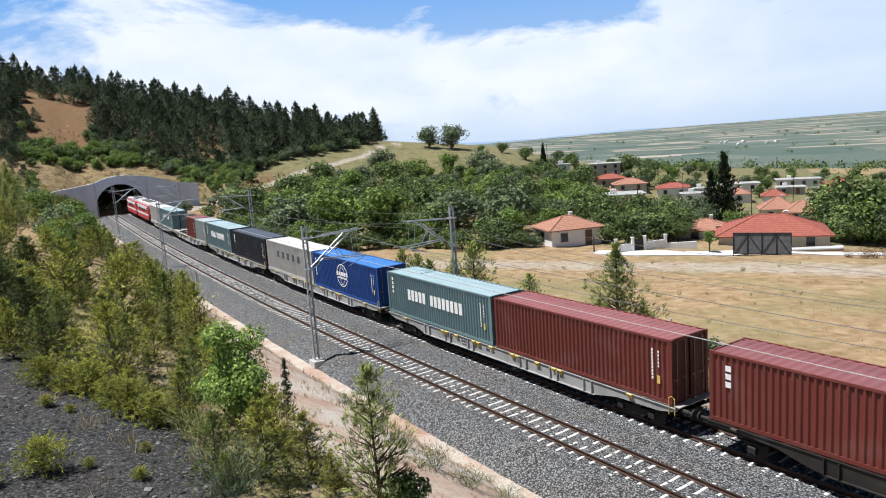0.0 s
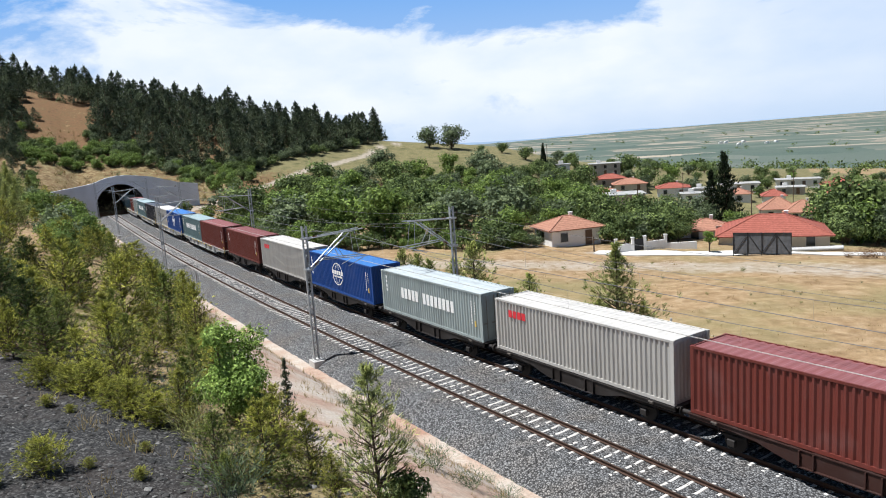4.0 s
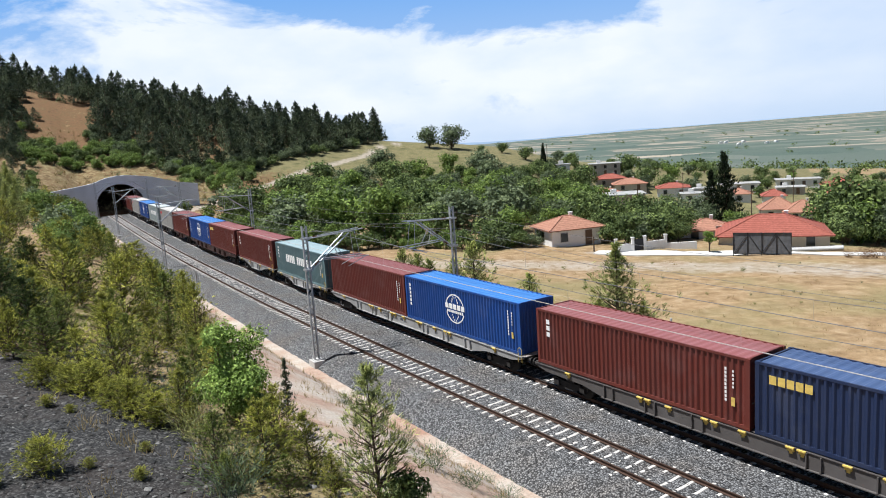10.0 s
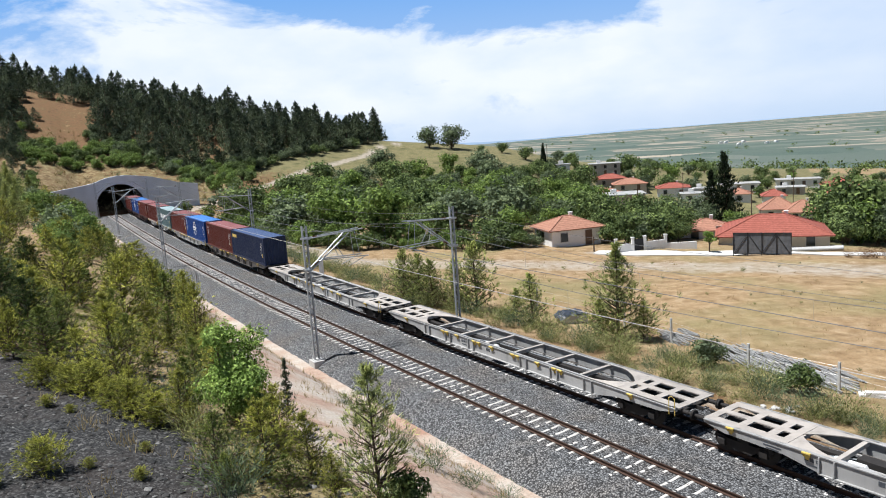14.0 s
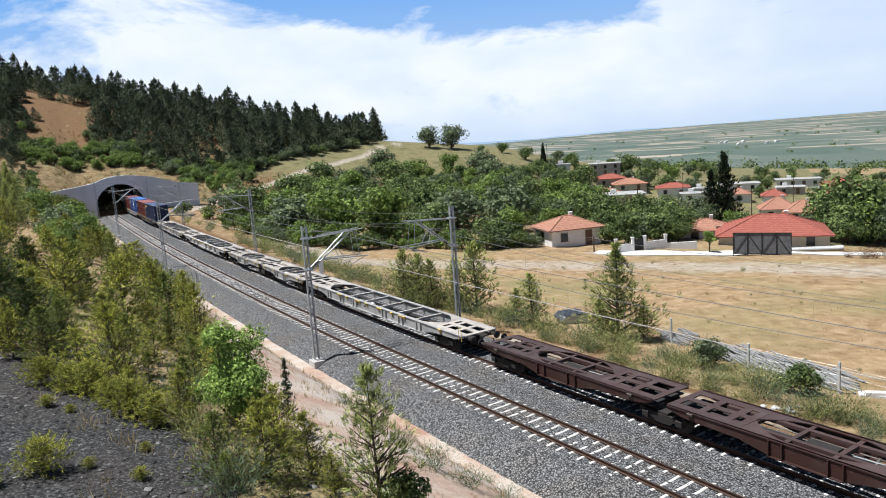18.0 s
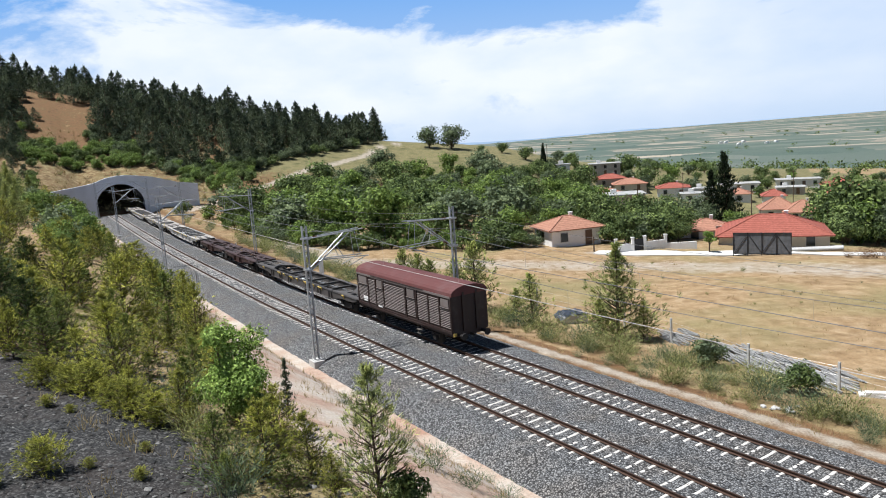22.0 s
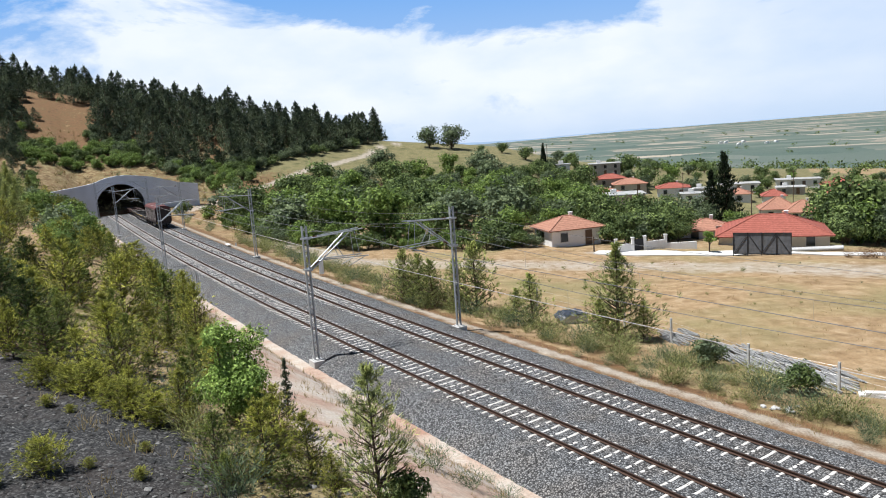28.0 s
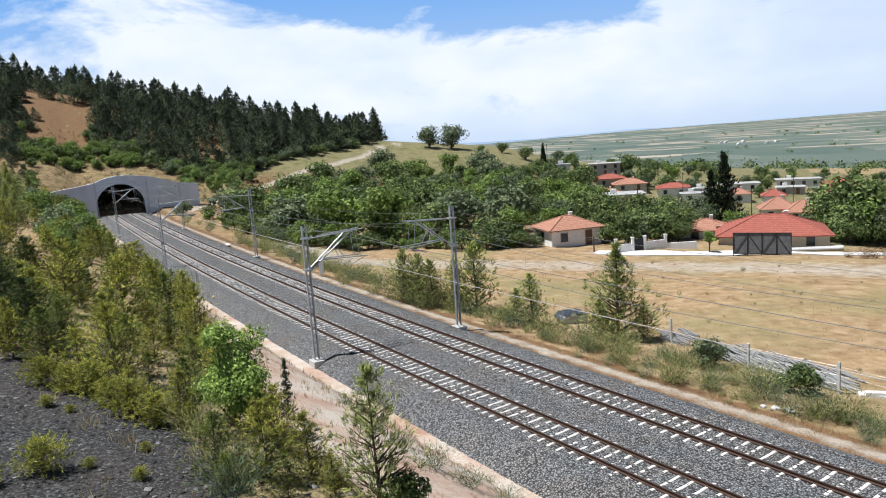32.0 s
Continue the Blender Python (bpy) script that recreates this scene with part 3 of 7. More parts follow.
def build_portal():
    mouth = arch(5.4, 2.1, 7.15)
    p = thing("tunnel_portal", "grey concrete tunnel portal with sloping wing walls", "tunnel portal", kind="structure")
    crown = [(-24.5, -1.5), (-24.5, 4.6), (-17.6, 5.9), (-7.2, 7.2), (-5.2, 7.6), (-2.9, 8.45), (-0.4, 8.85), (2.5, 8.85), (7.8, 8.0), (13.2, 6.3), (18.4, 5.4), (18.4, -1.5)]
    m = line_pose(PORTAL_S, AXIS)
    # front wall: strips between the outer edge and the mouth
    v, f = [], []
    out_x = [c[0] for c in crown[1:-1]]
    out_z = [c[1] for c in crown[1:-1]]
    stations = sorted(set([-24.5, -17.6, -12, -7.2, -5.41, 5.41, 7.8, 10, 13.2, 15, 18.4] + [a for a, b in mouth if abs(a) < 5.39]))
    low = []
    for a in stations:
        if abs(a) >= 5.4:
            low.append(-1.5)
        else:
            low.append(float(np.interp(a, [q[0] for q in mouth[1:-1]], [q[1] for q in mouth[1:-1]])))
    for x in (0.0, 1.0):
        for a, b in zip(stations, low):
            v += [(x, -a, b), (x, -a, float(np.interp(a, out_x, out_z)))]
    n = len(stations)
    for k in range(n - 1):
        q = (2 * k, 2 * k + 2, 2 * k + 3, 2 * k + 1)
        f += [q, tuple(i + 2 * n for i in q[::-1]), (2 * k + 1, 2 * k + 3, 2 * k + 3 + 2 * n, 2 * k + 1 + 2 * n)]
    f += [(0, 1, 1 + 2 * n, 2 * n), (2 * n - 2, 4 * n - 2, 4 * n - 1, 2 * n - 1)]
    wall = new("front_wall", mesh_of("front_wall", v, f, [MAT_PORTAL]))
    wall.parent, wall.matrix_local = p, m
    # coping along the top
    cp = Soup()
    for (a, b), (c, d) in zip(crown[1:-2], crown[2:-1]):
        cp.add([(-0.15, -a, b), (1.15, -a, b), (1.15, -c, d), (-0.15, -c, d), (-0.15, -a, b + 0.3), (1.15, -a, b + 0.3), (1.15, -c, d + 0.3), (-0.15, -c, d + 0.3)],
               [(0, 1, 2, 3), (4, 5, 6, 7), (0, 3, 7, 4), (1, 2, 6, 5), (0, 1, 5, 4), (3, 2, 6, 7)])
    o = cp.ob("coping", MAT_PORTAL, p)
    o.matrix_local = m
    # ring round the mouth and the lining behind it
    ring, lining = [], []
    big = arch(5.8, 2.1, 7.55)
    v = [(x, -a, b) for x in (-0.12, 0.3) for a, b in mouth] + [(x, -a, b) for x in (-0.12, 0.3) for a, b in big]
    k = len(mouth)
    f = []
    for i in range(k - 1):
        f += [(i, i + 1, 2 * k + i + 1, 2 * k + i), (2 * k + i, 2 * k + i + 1, 3 * k + i + 1, 3 * k + i), (i, i + k, i + k + 1, i + 1)]
    o = new("mouth_ring", mesh_of("mouth_ring", v, f, [MAT_PORTAL]))
    o.parent, o.matrix_local = p, m
    ss = np.arange(PORTAL_S + 0.25, 262, 3.0)
    v, f = [], []
    for q in ss:
        for a, b in mouth:
            w = on_line(float(q), AXIS + a, b)
            v.append(tuple(w))
    for i in range(len(ss) - 1):
        for j in range(k - 1):
            f.append((i * k + j, i * k + j + 1, (i + 1) * k + j + 1, (i + 1) * k + j))
    f.append(tuple(range((len(ss) - 1) * k, len(ss) * k)))
    o = new("lining", mesh_of("lining", v, f, [MAT_BLACK_TUNNEL], True))
    o.parent = p


build_portal()


# ---------------------------------------------------------------- overhead line
def mast_thing(arm, label):
    """A lattice mast with its bracket; the arm reaches along +y (to the left of the line) or -y."""
    m = thing("catenary_mast", label, "mast", "overhead line masts")
    f = Soup().box((0, 0, -0.35), (0.9, 0.75, 0.7)).box((0, 0, 0.02), (0.6, 0.5, 0.06))
    f.ob("foundation", MAT_CONCRETE, m, "pale concrete foundation block")
    top = 8.75
    for y in (-0.17, 0.17):
        c = Soup().box((0, y, top / 2), (0.16, 0.02, top)).box((-0.07, y * 0.8, top / 2), (0.02, 0.07, top)).box((0.07, y * 0.8, top / 2), (0.02, 0.07, top))
        c.ob("channel", MAT_GALV, m)
    lace = Soup()
    k = 0
    z = 0.3
    while z < top - 0.4:
        for x in (-0.075, 0.075):
            s = 1 if (k + (x > 0)) % 2 else -1
            lace.tube([(x, -0.16 * s, z), (x, 0.16 * s, z + 0.42)], 0.018, 4)
        z += 0.42
        k += 1
    tagged(lace.ob("lacing", MAT_GALV, m), kind="stuff")
    y = lambda a: arm * a
    for x in (-0.22, 0.22):
        Soup().tube([(x, y(0.2), 7.95), (x * 1.6, y(3.9), 8.15)], 0.038, 8).ob("top_tube", MAT_GALV, m)
        Soup().tube([(x, y(0.2), 5.95), (x * 1.6, y(2.9), 8.0)], 0.046, 8).ob("strut_tube", MAT_GALV, m)
        Soup().tube([(x * 1.3, y(0.9), 6.5), (x * 2.4, y(4.1), 6.35)], 0.034, 8).ob("registration_tube", MAT_GALV, m)
        Soup().tube([(x * 2.4, y(3.9), 6.35), (x * 2.4, y(2.6), 5.85)], 0.024, 6).ob("steady_arm", MAT_GALV, m)
        Soup().tube([(x * 1.2, y(2.0), 7.25), (x * 2, y(2.4), 6.42)], 0.022, 5).ob("stay", MAT_GALV, m)
        Soup().tube([(x * 1.5, y(3.3), 8.1), (x * 2.2, y(3.5), 6.4)], 0.018, 5).ob("stay", MAT_GALV, m)
    Soup().box((0, 0, 7.95), (0.6, 0.42, 0.12)).ob("bracket_clamp", MAT_GALV, m)
    Soup().box((0, 0, 5.95), (0.6, 0.42, 0.12)).ob("bracket_clamp", MAT_GALV, m)
    for z, a in ((7.97, 0.55), (6.2, 0.55)):
        ins = Soup()
        for i in range(5):
            ins.tube([(0, y(a + 0.06 * i - 0.015), z + 0.03 * i * (z < 7)), (0, y(a + 0.06 * i + 0.015), z + 0.03 * i * (z < 7))], 0.085, 10)
        ins.ob("insulator", MAT_INSULATOR, m, "brown ribbed insulator")
    Soup().box((0.09, 0, 3.2), (0.02, 0.26, 0.36)).ob("number_plate", MAT_WHITE, m, "small white plate")
    return m


MAST_S = [-7.0, 41.3, 89.3, 137.0, 182.0]


def build_overhead():
    left = mast_thing(-1, "grey lattice overhead line mast beside the near track")
    right = mast_thing(1, "grey lattice overhead line mast on the field side")
    for i, s in enumerate(MAST_S):
        a, b = on_line(s, -7.84), on_line(s, 3.36)
        for base, p in ((left, a), (right, b)):
            g = GRADE * s - 0.42
            mm = Matrix.Translation((p.x, p.y, g)) @ Matrix.Rotation(heading(s) + math.pi / 2, 4, "Z")
            if i == 0:
                base.matrix_basis = mm
            else:
                copy_thing(base, mm)
    for off, lab in ((-GAP, "overhead wires above the near track"), (0.0, "overhead wires above the far track")):
        w = thing("overhead_wires", lab, "overhead line")
        stations = [-55.0] + MAST_S + [228.0]
        msg, con, drop = [], [], Soup()
        for s0, s1 in zip(stations, stations[1:]):
            for k in range(12):
                t = k / 12
                s = s0 + (s1 - s0) * t
                sag = 1.05 * 4 * t * (1 - t)
                z = 7.55 - sag if s < 190 else 6.9
                msg.append(tuple(on_line(s, off, z)))
                con.append(tuple(on_line(s, off, 5.75)))
                if k % 2 == 1 and s < 186:
                    drop.tube([on_line(s, off, 5.75), on_line(s, off, z)], 0.006, 3)
        Soup().tube(msg, 0.012, 5).ob("messenger_wire", MAT_CABLE, w)
        Soup().tube(con, 0.017, 5).ob("contact_wire", MAT_WIRE if off < 0 else MAT_CABLE, w)
        tagged(drop.ob("droppers", MAT_WIRE, w), kind="stuff")
    fd = thing("feeder_wires", "thin feeder wires strung along the field side masts", "overhead line")
    for off, z in ((3.9, 8.3), (4.1, 7.1)):
        pts = []
        stations = [-55.0] + MAST_S
        for s0, s1 in zip(stations, stations[1:]):
            for k in range(10):
                t = k / 10
                pts.append(tuple(on_line(s0 + (s1 - s0) * t, off, z - 0.42 - 1.0 * 4 * t * (1 - t))))
        Soup().tube(pts, 0.009, 5).ob("feeder_wire", MAT_CABLE, fd)


build_overhead()


# ---------------------------------------------------------------- rolling stock
def paint(name, c, dirt=0.35, rough=0.55, worn=(0.16, 0.09, 0.06)):
    """Weathered paint on steel: streaks down the sides, rust, dust."""
    m = Nodes(name, rough, spec=0.35)
    streak = m.noise(1.0, 5, 0.6, m.where((1.6, 1.6, 0.22)))
    blot = m.noise(0.7, 6, 0.6)
    fine = m.noise(22, 3)
    col = m.mix(m.ramp(streak, (0.42, (0, 0, 0)), (0.75, (dirt, dirt, dirt))), c, tuple(v * 0.45 + 0.03 for v in c))
    col = m.mix(m.ramp(blot, (0.5, (0, 0, 0)), (0.8, (0.3, 0.3, 0.3))), col, tuple(min(1, v * 0.8 + 0.11) for v in c))
    rust = m.ramp(m.noise(3.5, 8, 0.7), (0.64, (0, 0, 0)), (0.74, (0.75 * dirt * 2, 0.75 * dirt * 2, 0.75 * dirt * 2)))
    col = m.mix(rust, col, worn)
    lot = m.ramp(m.random(), (0.0, (0.86, 0.86, 0.86)), (1.0, (1.1, 1.1, 1.1)))
    col = m.mix(1.0, col, lot, "MULTIPLY")
    m.colour(col)
    m.bump(fine, 0.08, 0.01)
    return m.mat


PAINT = {
    "maroon": paint("maroon_container_paint", (0.13, 0.027, 0.019)),
    "blue": paint("blue_container_paint", (0.009, 0.056, 0.235), 0.3),
    "navy": paint("navy_container_paint", (0.0126, 0.0238, 0.0665)),
    "charcoal": paint("charcoal_container_paint", (0.0154, 0.0182, 0.0266)),
    "teal": paint("green_container_paint", (0.115, 0.182, 0.192)),
    "grey": paint("pale_grey_container_paint", (0.43, 0.415, 0.385), 0.5),
    "pale": paint("pale_green_grey_container_paint", (0.3034, 0.3485, 0.3403), 0.6),
}
# roof colours: lighter versions of the side paints
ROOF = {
    "maroon": paint("lighter_maroon_roof", (0.2106, 0.078, 0.078), 0.3),
    "blue": paint("lighter_blue_roof", (0.045, 0.16, 0.42), 0.3),
    "navy": paint("lighter_navy_roof", (0.06, 0.0975, 0.2025), 0.4),
    "charcoal": paint("lighter_charcoal_roof", (0.0675, 0.0825, 0.1125), 0.4),
    "teal": paint("lighter_green_roof", (0.31, 0.405, 0.425), 0.3),
    "grey": paint("lighter_grey_roof", (0.50, 0.48, 0.45), 0.4),
    "pale": paint("lighter_pale_roof", (0.399, 0.437, 0.4465), 0.4),
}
MAT_MARK = {"dark": simple("dark_marking", (0.06, 0.065, 0.075), 0.6, amount=0.1), "white": simple("white_marking", (0.72, 0.72, 0.70), 0.6, amount=0.1), "red": simple("red_marking", (0.55, 0.03, 0.04), 0.6, amount=0.1),
            "yellow": simple("yellow_marking", (0.58, 0.42, 0.10), 0.7, amount=0.25)}
MAT_WAGON = {"grey": paint("grey_wagon_paint", (0.36, 0.355, 0.345), 0.6), "brown": paint("brown_wagon_paint", (0.040, 0.016, 0.012), 0.4),
             "sooty": paint("sooty_grey_wagon_paint", (0.083, 0.075, 0.071), 0.5), "dark": paint("dark_wagon_paint", (0.0195, 0.0158, 0.0142), 0.4)}
MAT_DECK = {"grey": paint("dusty_deck", (0.4, 0.36, 0.32), 0.75), "brown": paint("brown_deck", (0.058, 0.034, 0.029), 0.4), "sooty": paint("sooty_deck", (0.075, 0.066, 0.058), 0.75),
            "dark": paint("dark_deck", (0.0420, 0.0350, 0.0315), 0.4)}
MAT_STEEL = simple("worn_steel", (0.20, 0.18, 0.16), 0.45, 0.6)

CL, CW, CH = 12.192, 2.438, 2.896
TEMPLATES = {}


def wave(length, pitch, depth, run=0.0):
    """Trapezoid corrugation along a length: (place, depth) pairs."""
    n = max(1, int(round(length / pitch)))
    p = length / n
    pts = [(0.0, 0.0)]
    for i in range(n):
        a = i * p
        pts += [(a + 0.24 * p, 0.0), (a + 0.48 * p, depth), (a + 0.74 * p, depth), (a + 0.98 * p, 0.0)]
    return pts + [(length, 0.0)]


def sheet(pts, place, low, high):
    """A corrugated sheet: place(a, d, e) gives the point for run a, depth d and height e."""
    v, f = [], []
    for a, d in pts:
        v += [place(a, d, low), place(a, d, high)]
    for i in range(len(pts) - 1):
        f.append((2 * i, 2 * i + 2, 2 * i + 3, 2 * i + 1))
    return v, f


def container_meshes(key, length=CL):
    tag = (key, length)
    if tag in TEMPLATES:
        return TEMPLATES[tag]
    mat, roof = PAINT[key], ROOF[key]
    h, w = length / 2, CW / 2
    out = {}
    pts = wave(length - 0.36, 0.278, 0.07)
    for name, sg in (("side_l", 1), ("side_r", -1)):
        v, f = sheet(pts, lambda a, d, e: (a - h + 0.18, sg * (w - 0.012 - d), e), 0.14, CH - 0.10)
        out[name] = mesh_of("side_panel", v, f, [mat])
    pts = wave(CW - 0.3, 0.25, 0.045)
    v, f = sheet(pts, lambda a, d, e: (h - 0.03 - d, a - w + 0.15, e), 0.14, CH - 0.1)
    out["end"] = mesh_of("end_wall", v, f, [mat])
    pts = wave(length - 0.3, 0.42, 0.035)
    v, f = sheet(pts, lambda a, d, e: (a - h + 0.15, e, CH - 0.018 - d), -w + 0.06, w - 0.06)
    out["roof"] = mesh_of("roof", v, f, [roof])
    out["post"] = Soup().box((0, 0, CH / 2), (0.17, 0.15, CH - 0.24)).mesh("corner_post", mat)
    out["top_rail"] = Soup().box((0, 0, 0), (length - 0.3, 0.07, 0.10)).mesh("top_rail", mat)
    out["low_rail"] = Soup().box((0, 0, 0), (length - 0.3, 0.06, 0.16)).mesh("bottom_rail", mat)
    out["cast"] = Soup().box((0, 0, 0), (0.18, 0.165, 0.12)).mesh("corner_casting", mat)
    out["sill"] = Soup().box((0, 0, 0), (0.08, CW - 0.3, 0.16)).mesh("end_sill", mat)
    door = Soup().box((0, 0, CH / 2), (0.05, CW / 2 - 0.19, CH - 0.34))
    for z in (0.6, 1.15, 1.7, 2.25):
        door.box((-0.03, 0, z), (0.03, CW / 2 - 0.25, 0.22))
    out["door"] = door.mesh("door", mat)
    rod = Soup().tube([(0, 0, 0.15), (0, 0, CH - 0.15)], 0.02, 6).box((-0.02, 0.1, 1.1), (0.03, 0.26, 0.05))
    out["rod"] = rod.mesh("lock_rod", MAT_STEEL)
    out["floor"] = Soup().box((0, 0, 0.15), (length - 0.3, CW - 0.2, 0.05)).mesh("floor_panel", MAT_DARK)
    TEMPLATES[tag] = out
    return out


def mark(bars, colour, parent, side):
    """Plain bars laid on the side of a container: (x, z, width, height)."""
    s = Soup()
    for x, z, a, b in bars:
        s.box((x, side * (CW / 2 - 0.006), z), (a, 0.006, b))
    tagged(s.ob("marking", MAT_MARK[colour], parent, f"{colour} painted markings"), kind="stuff")


def ring_mark(parent, x, z, r, side):
    s = Soup()
    n = 28
    for i in range(n):
        if abs(math.sin(2 * math.pi * i / n)) > 0.42:
            a = 2 * math.pi * i / n
            s.box((x + r * math.cos(a) * 1.1, side * (CW / 2 - 0.006), z + r * math.sin(a)), (0.24, 0.006, 0.075), (0, -math.degrees(a) - 90, 0))
    for k in (-0.45, 0.45):
        for i in range(-5, 6):
            zz = z + r * 0.9 * i / 5.5
            if abs(zz - z) > 0.33:
                s.box((x + k * r * math.cos(i / 5.5 * 1.45) * 1.2, side * (CW / 2 - 0.006), zz), (0.06, 0.006, 0.14), (0, (18 if i > 0 else -18) * (1 if k > 0 else -1), 0))
    for i in range(5):
        s.box((x - 0.86 + 0.43 * i, side * (CW / 2 - 0.006), z + 0.12), (0.34, 0.006, 0.32))
    for i in range(8):
        s.box((x - 0.79 + 0.225 * i, side * (CW / 2 - 0.006), z - 0.2), (0.16, 0.006, 0.16))
    tagged(s.ob("emblem", MAT_MARK["white"], parent, "white round emblem of plain bars"), kind="stuff")


def letters(x0, z, n, w, h, gap, skip=()):
    return [(x0 - i * (w + gap), z, w, h) for i in range(n) if i not in skip]


def container(key, style, label, length=CL):
    t = container_meshes(key, length)
    c = thing("shipping_container", label, "container", "containers on the train")
    h, w = length / 2, CW / 2

    def put(name, mesh, x=0, y=0, z=0, rz=0.0):
        o = new(name, t[mesh])
        o.parent = c
        o.matrix_local = pose(x, y, z, 0, 0, rz)
        return o

    put("side_panel", "side_l")
    put("side_panel", "side_r")
    put("roof", "roof")
    flip = style.get("flip", False)
    put("end_wall", "end", 0, 0, 0, 180 if flip else 0)
    sg = 1 if flip else -1
    for y in (-w / 2 + 0.03, w / 2 - 0.03):
        put("door", "door", sg * (h - 0.06), y, 0, 180 if flip else 0)
        for d in (-0.28, 0.28):
            put("lock_rod", "rod", sg * (h - 0.0), y + d, 0, 180 if flip else 0)
    for x in (-h + 0.085, h - 0.085):
        for y in (-w + 0.075, w - 0.075):
            put("corner_post", "post", x, y)
            put("corner_casting", "cast", x, y, 0.06)
            put("corner_casting", "cast", x, y, CH - 0.06)
        put("end_sill", "sill", x, 0, 0.10)
        put("end_sill", "sill", x, 0, CH - 0.07)
    for y in (-w + 0.035, w - 0.035):
        put("top_rail", "top_rail", 0, y, CH - 0.052)
        put("bottom_rail", "low_rail", 0, y, 0.085)
    put("floor_panel", "floor")
    for side in (1, -1):
        q = side
        kind = style.get("mark")
        if kind == "two_words":
            mark([(q * x, z, a, b) for x, z, a, b in letters(3.15, 1.62, 14, 0.34, 0.72, 0.13, (5,))], "white", c, side)
            mark([(q * (h - 0.75), 2.45 - 0.3 * i, 0.2, 0.2) for i in range(4)], "white", c, side)
        elif kind == "ring":
            ring_mark(c, q * 0.2, 1.55, 0.88, side)
            mark([(q * (h - 0.62), 2.35 - 0.26 * i, 0.18, 0.18) for i in range(6)], "white", c, side)
        elif kind == "wide_word":
            mark([(q * x, z, a, b) for x, z, a, b in letters(2.8, 1.75, 5, 0.62, 0.62, 0.75)], "white" if key != "grey" else "dark", c, side)
        elif kind == "red_word":
            mark([(q * x, z, a, b) for x, z, a, b in letters(h - 1.3, 2.2, 4, 0.3, 0.4, 0.07)], "red", c, side)
        elif kind == "yellow_word":
            mark([(q * x, z, a, b) for x, z, a, b in letters(h - 0.7, 2.3, 5, 0.28, 0.34, 0.06)], "yellow", c, side)
        elif kind == "three_marks":
            mark([(q * (h - 0.85), 2.3 - 0.33 * i, 0.24, 0.24) for i in range(3)], "white", c, side)
        if kind != "red_word":
            mark([(-q * (h - 1.05), 2.3 - 0.16 * i, 0.09, 0.12) for i in range(9)] + [(-q * (h - 0.72), 2.25 - 0.16 * i, 0.07, 0.1) for i in range(5)], "white", c, side)
            mark([(-q * (h - 0.72), 1.0, 0.16, 0.36)], "yellow", c, side)
    return c


def wheel_mesh():
    s = Soup()
    s.tube([(0, -0.07, 0), (0, 0.07, 0)], [0.46, 0.46], 20)
    s.tube([(0, -0.09, 0), (0, -0.07, 0)], [0.30, 0.42], 20)
    s.tube([(0, 0.07, 0), (0, 0.10, 0)], [0.49, 0.49], 20)
    return s.mesh("wheel", MAT_DARK)


def running_gear():
    """Meshes that all bogies and axles share."""
    if "bogie" not in TEMPLATES:
        f = Soup()
        for y in (-1.0, 1.0):
            f.side_prism([(-1.25, 0.62), (-1.15, 0.72), (-0.5, 0.62), (0.5, 0.62), (1.15, 0.72), (1.25, 0.62), (1.15, 0.42), (0.6, 0.40), (0.35, 0.22), (-0.35, 0.22), (-0.6, 0.40), (-1.15, 0.42)], y - 0.07, y + 0.07)
        f.box((0, 0, 0.62), (0.5, 2.1, 0.22))
        TEMPLATES["bogie"] = f.mesh("bogie_frame", MAT_DARK)
        TEMPLATES["wheel"] = wheel_mesh()
        TEMPLATES["axle"] = Soup().tube([(0, -0.95, 0), (0, 0.95, 0)], 0.08, 8).mesh("axle", MAT_STEEL)
        TEMPLATES["box"] = Soup().chamfer((0, 0, 0), (0.32, 0.22, 0.34), 0.06).mesh("axle_box", MAT_DARK)
    return TEMPLATES


AXLE_SET = (("axle", "axle", 0, 0.46), ("wheel", "wheel", 0.72, 0.46), ("wheel", "wheel", -0.72, 0.46), ("axle_box", "box", 1.06, 0.46), ("axle_box", "box", -1.06, 0.46))


def bogie(parent, x):
    """Two axles in cast side frames."""
    gear = running_gear()
    b = new("bogie", gear["bogie"])
    b.parent = parent
    b.matrix_local = pose(x, 0, 0)
    for ax in (-0.9, 0.9):
        for name, key, y, z in AXLE_SET:
            place(name, gear[key], b, pose(ax, y, z, 0, 0, 180 if y < 0 else 0))
    return b


def shared(key, build):
    if key not in TEMPLATES:
        TEMPLATES[key] = build()
    return TEMPLATES[key]


def place(name, mesh, parent, m, label=""):
    o = new(name, mesh)
    o.parent, o.matrix_local = parent, m
    if label:
        tagged(o, label)
    return o


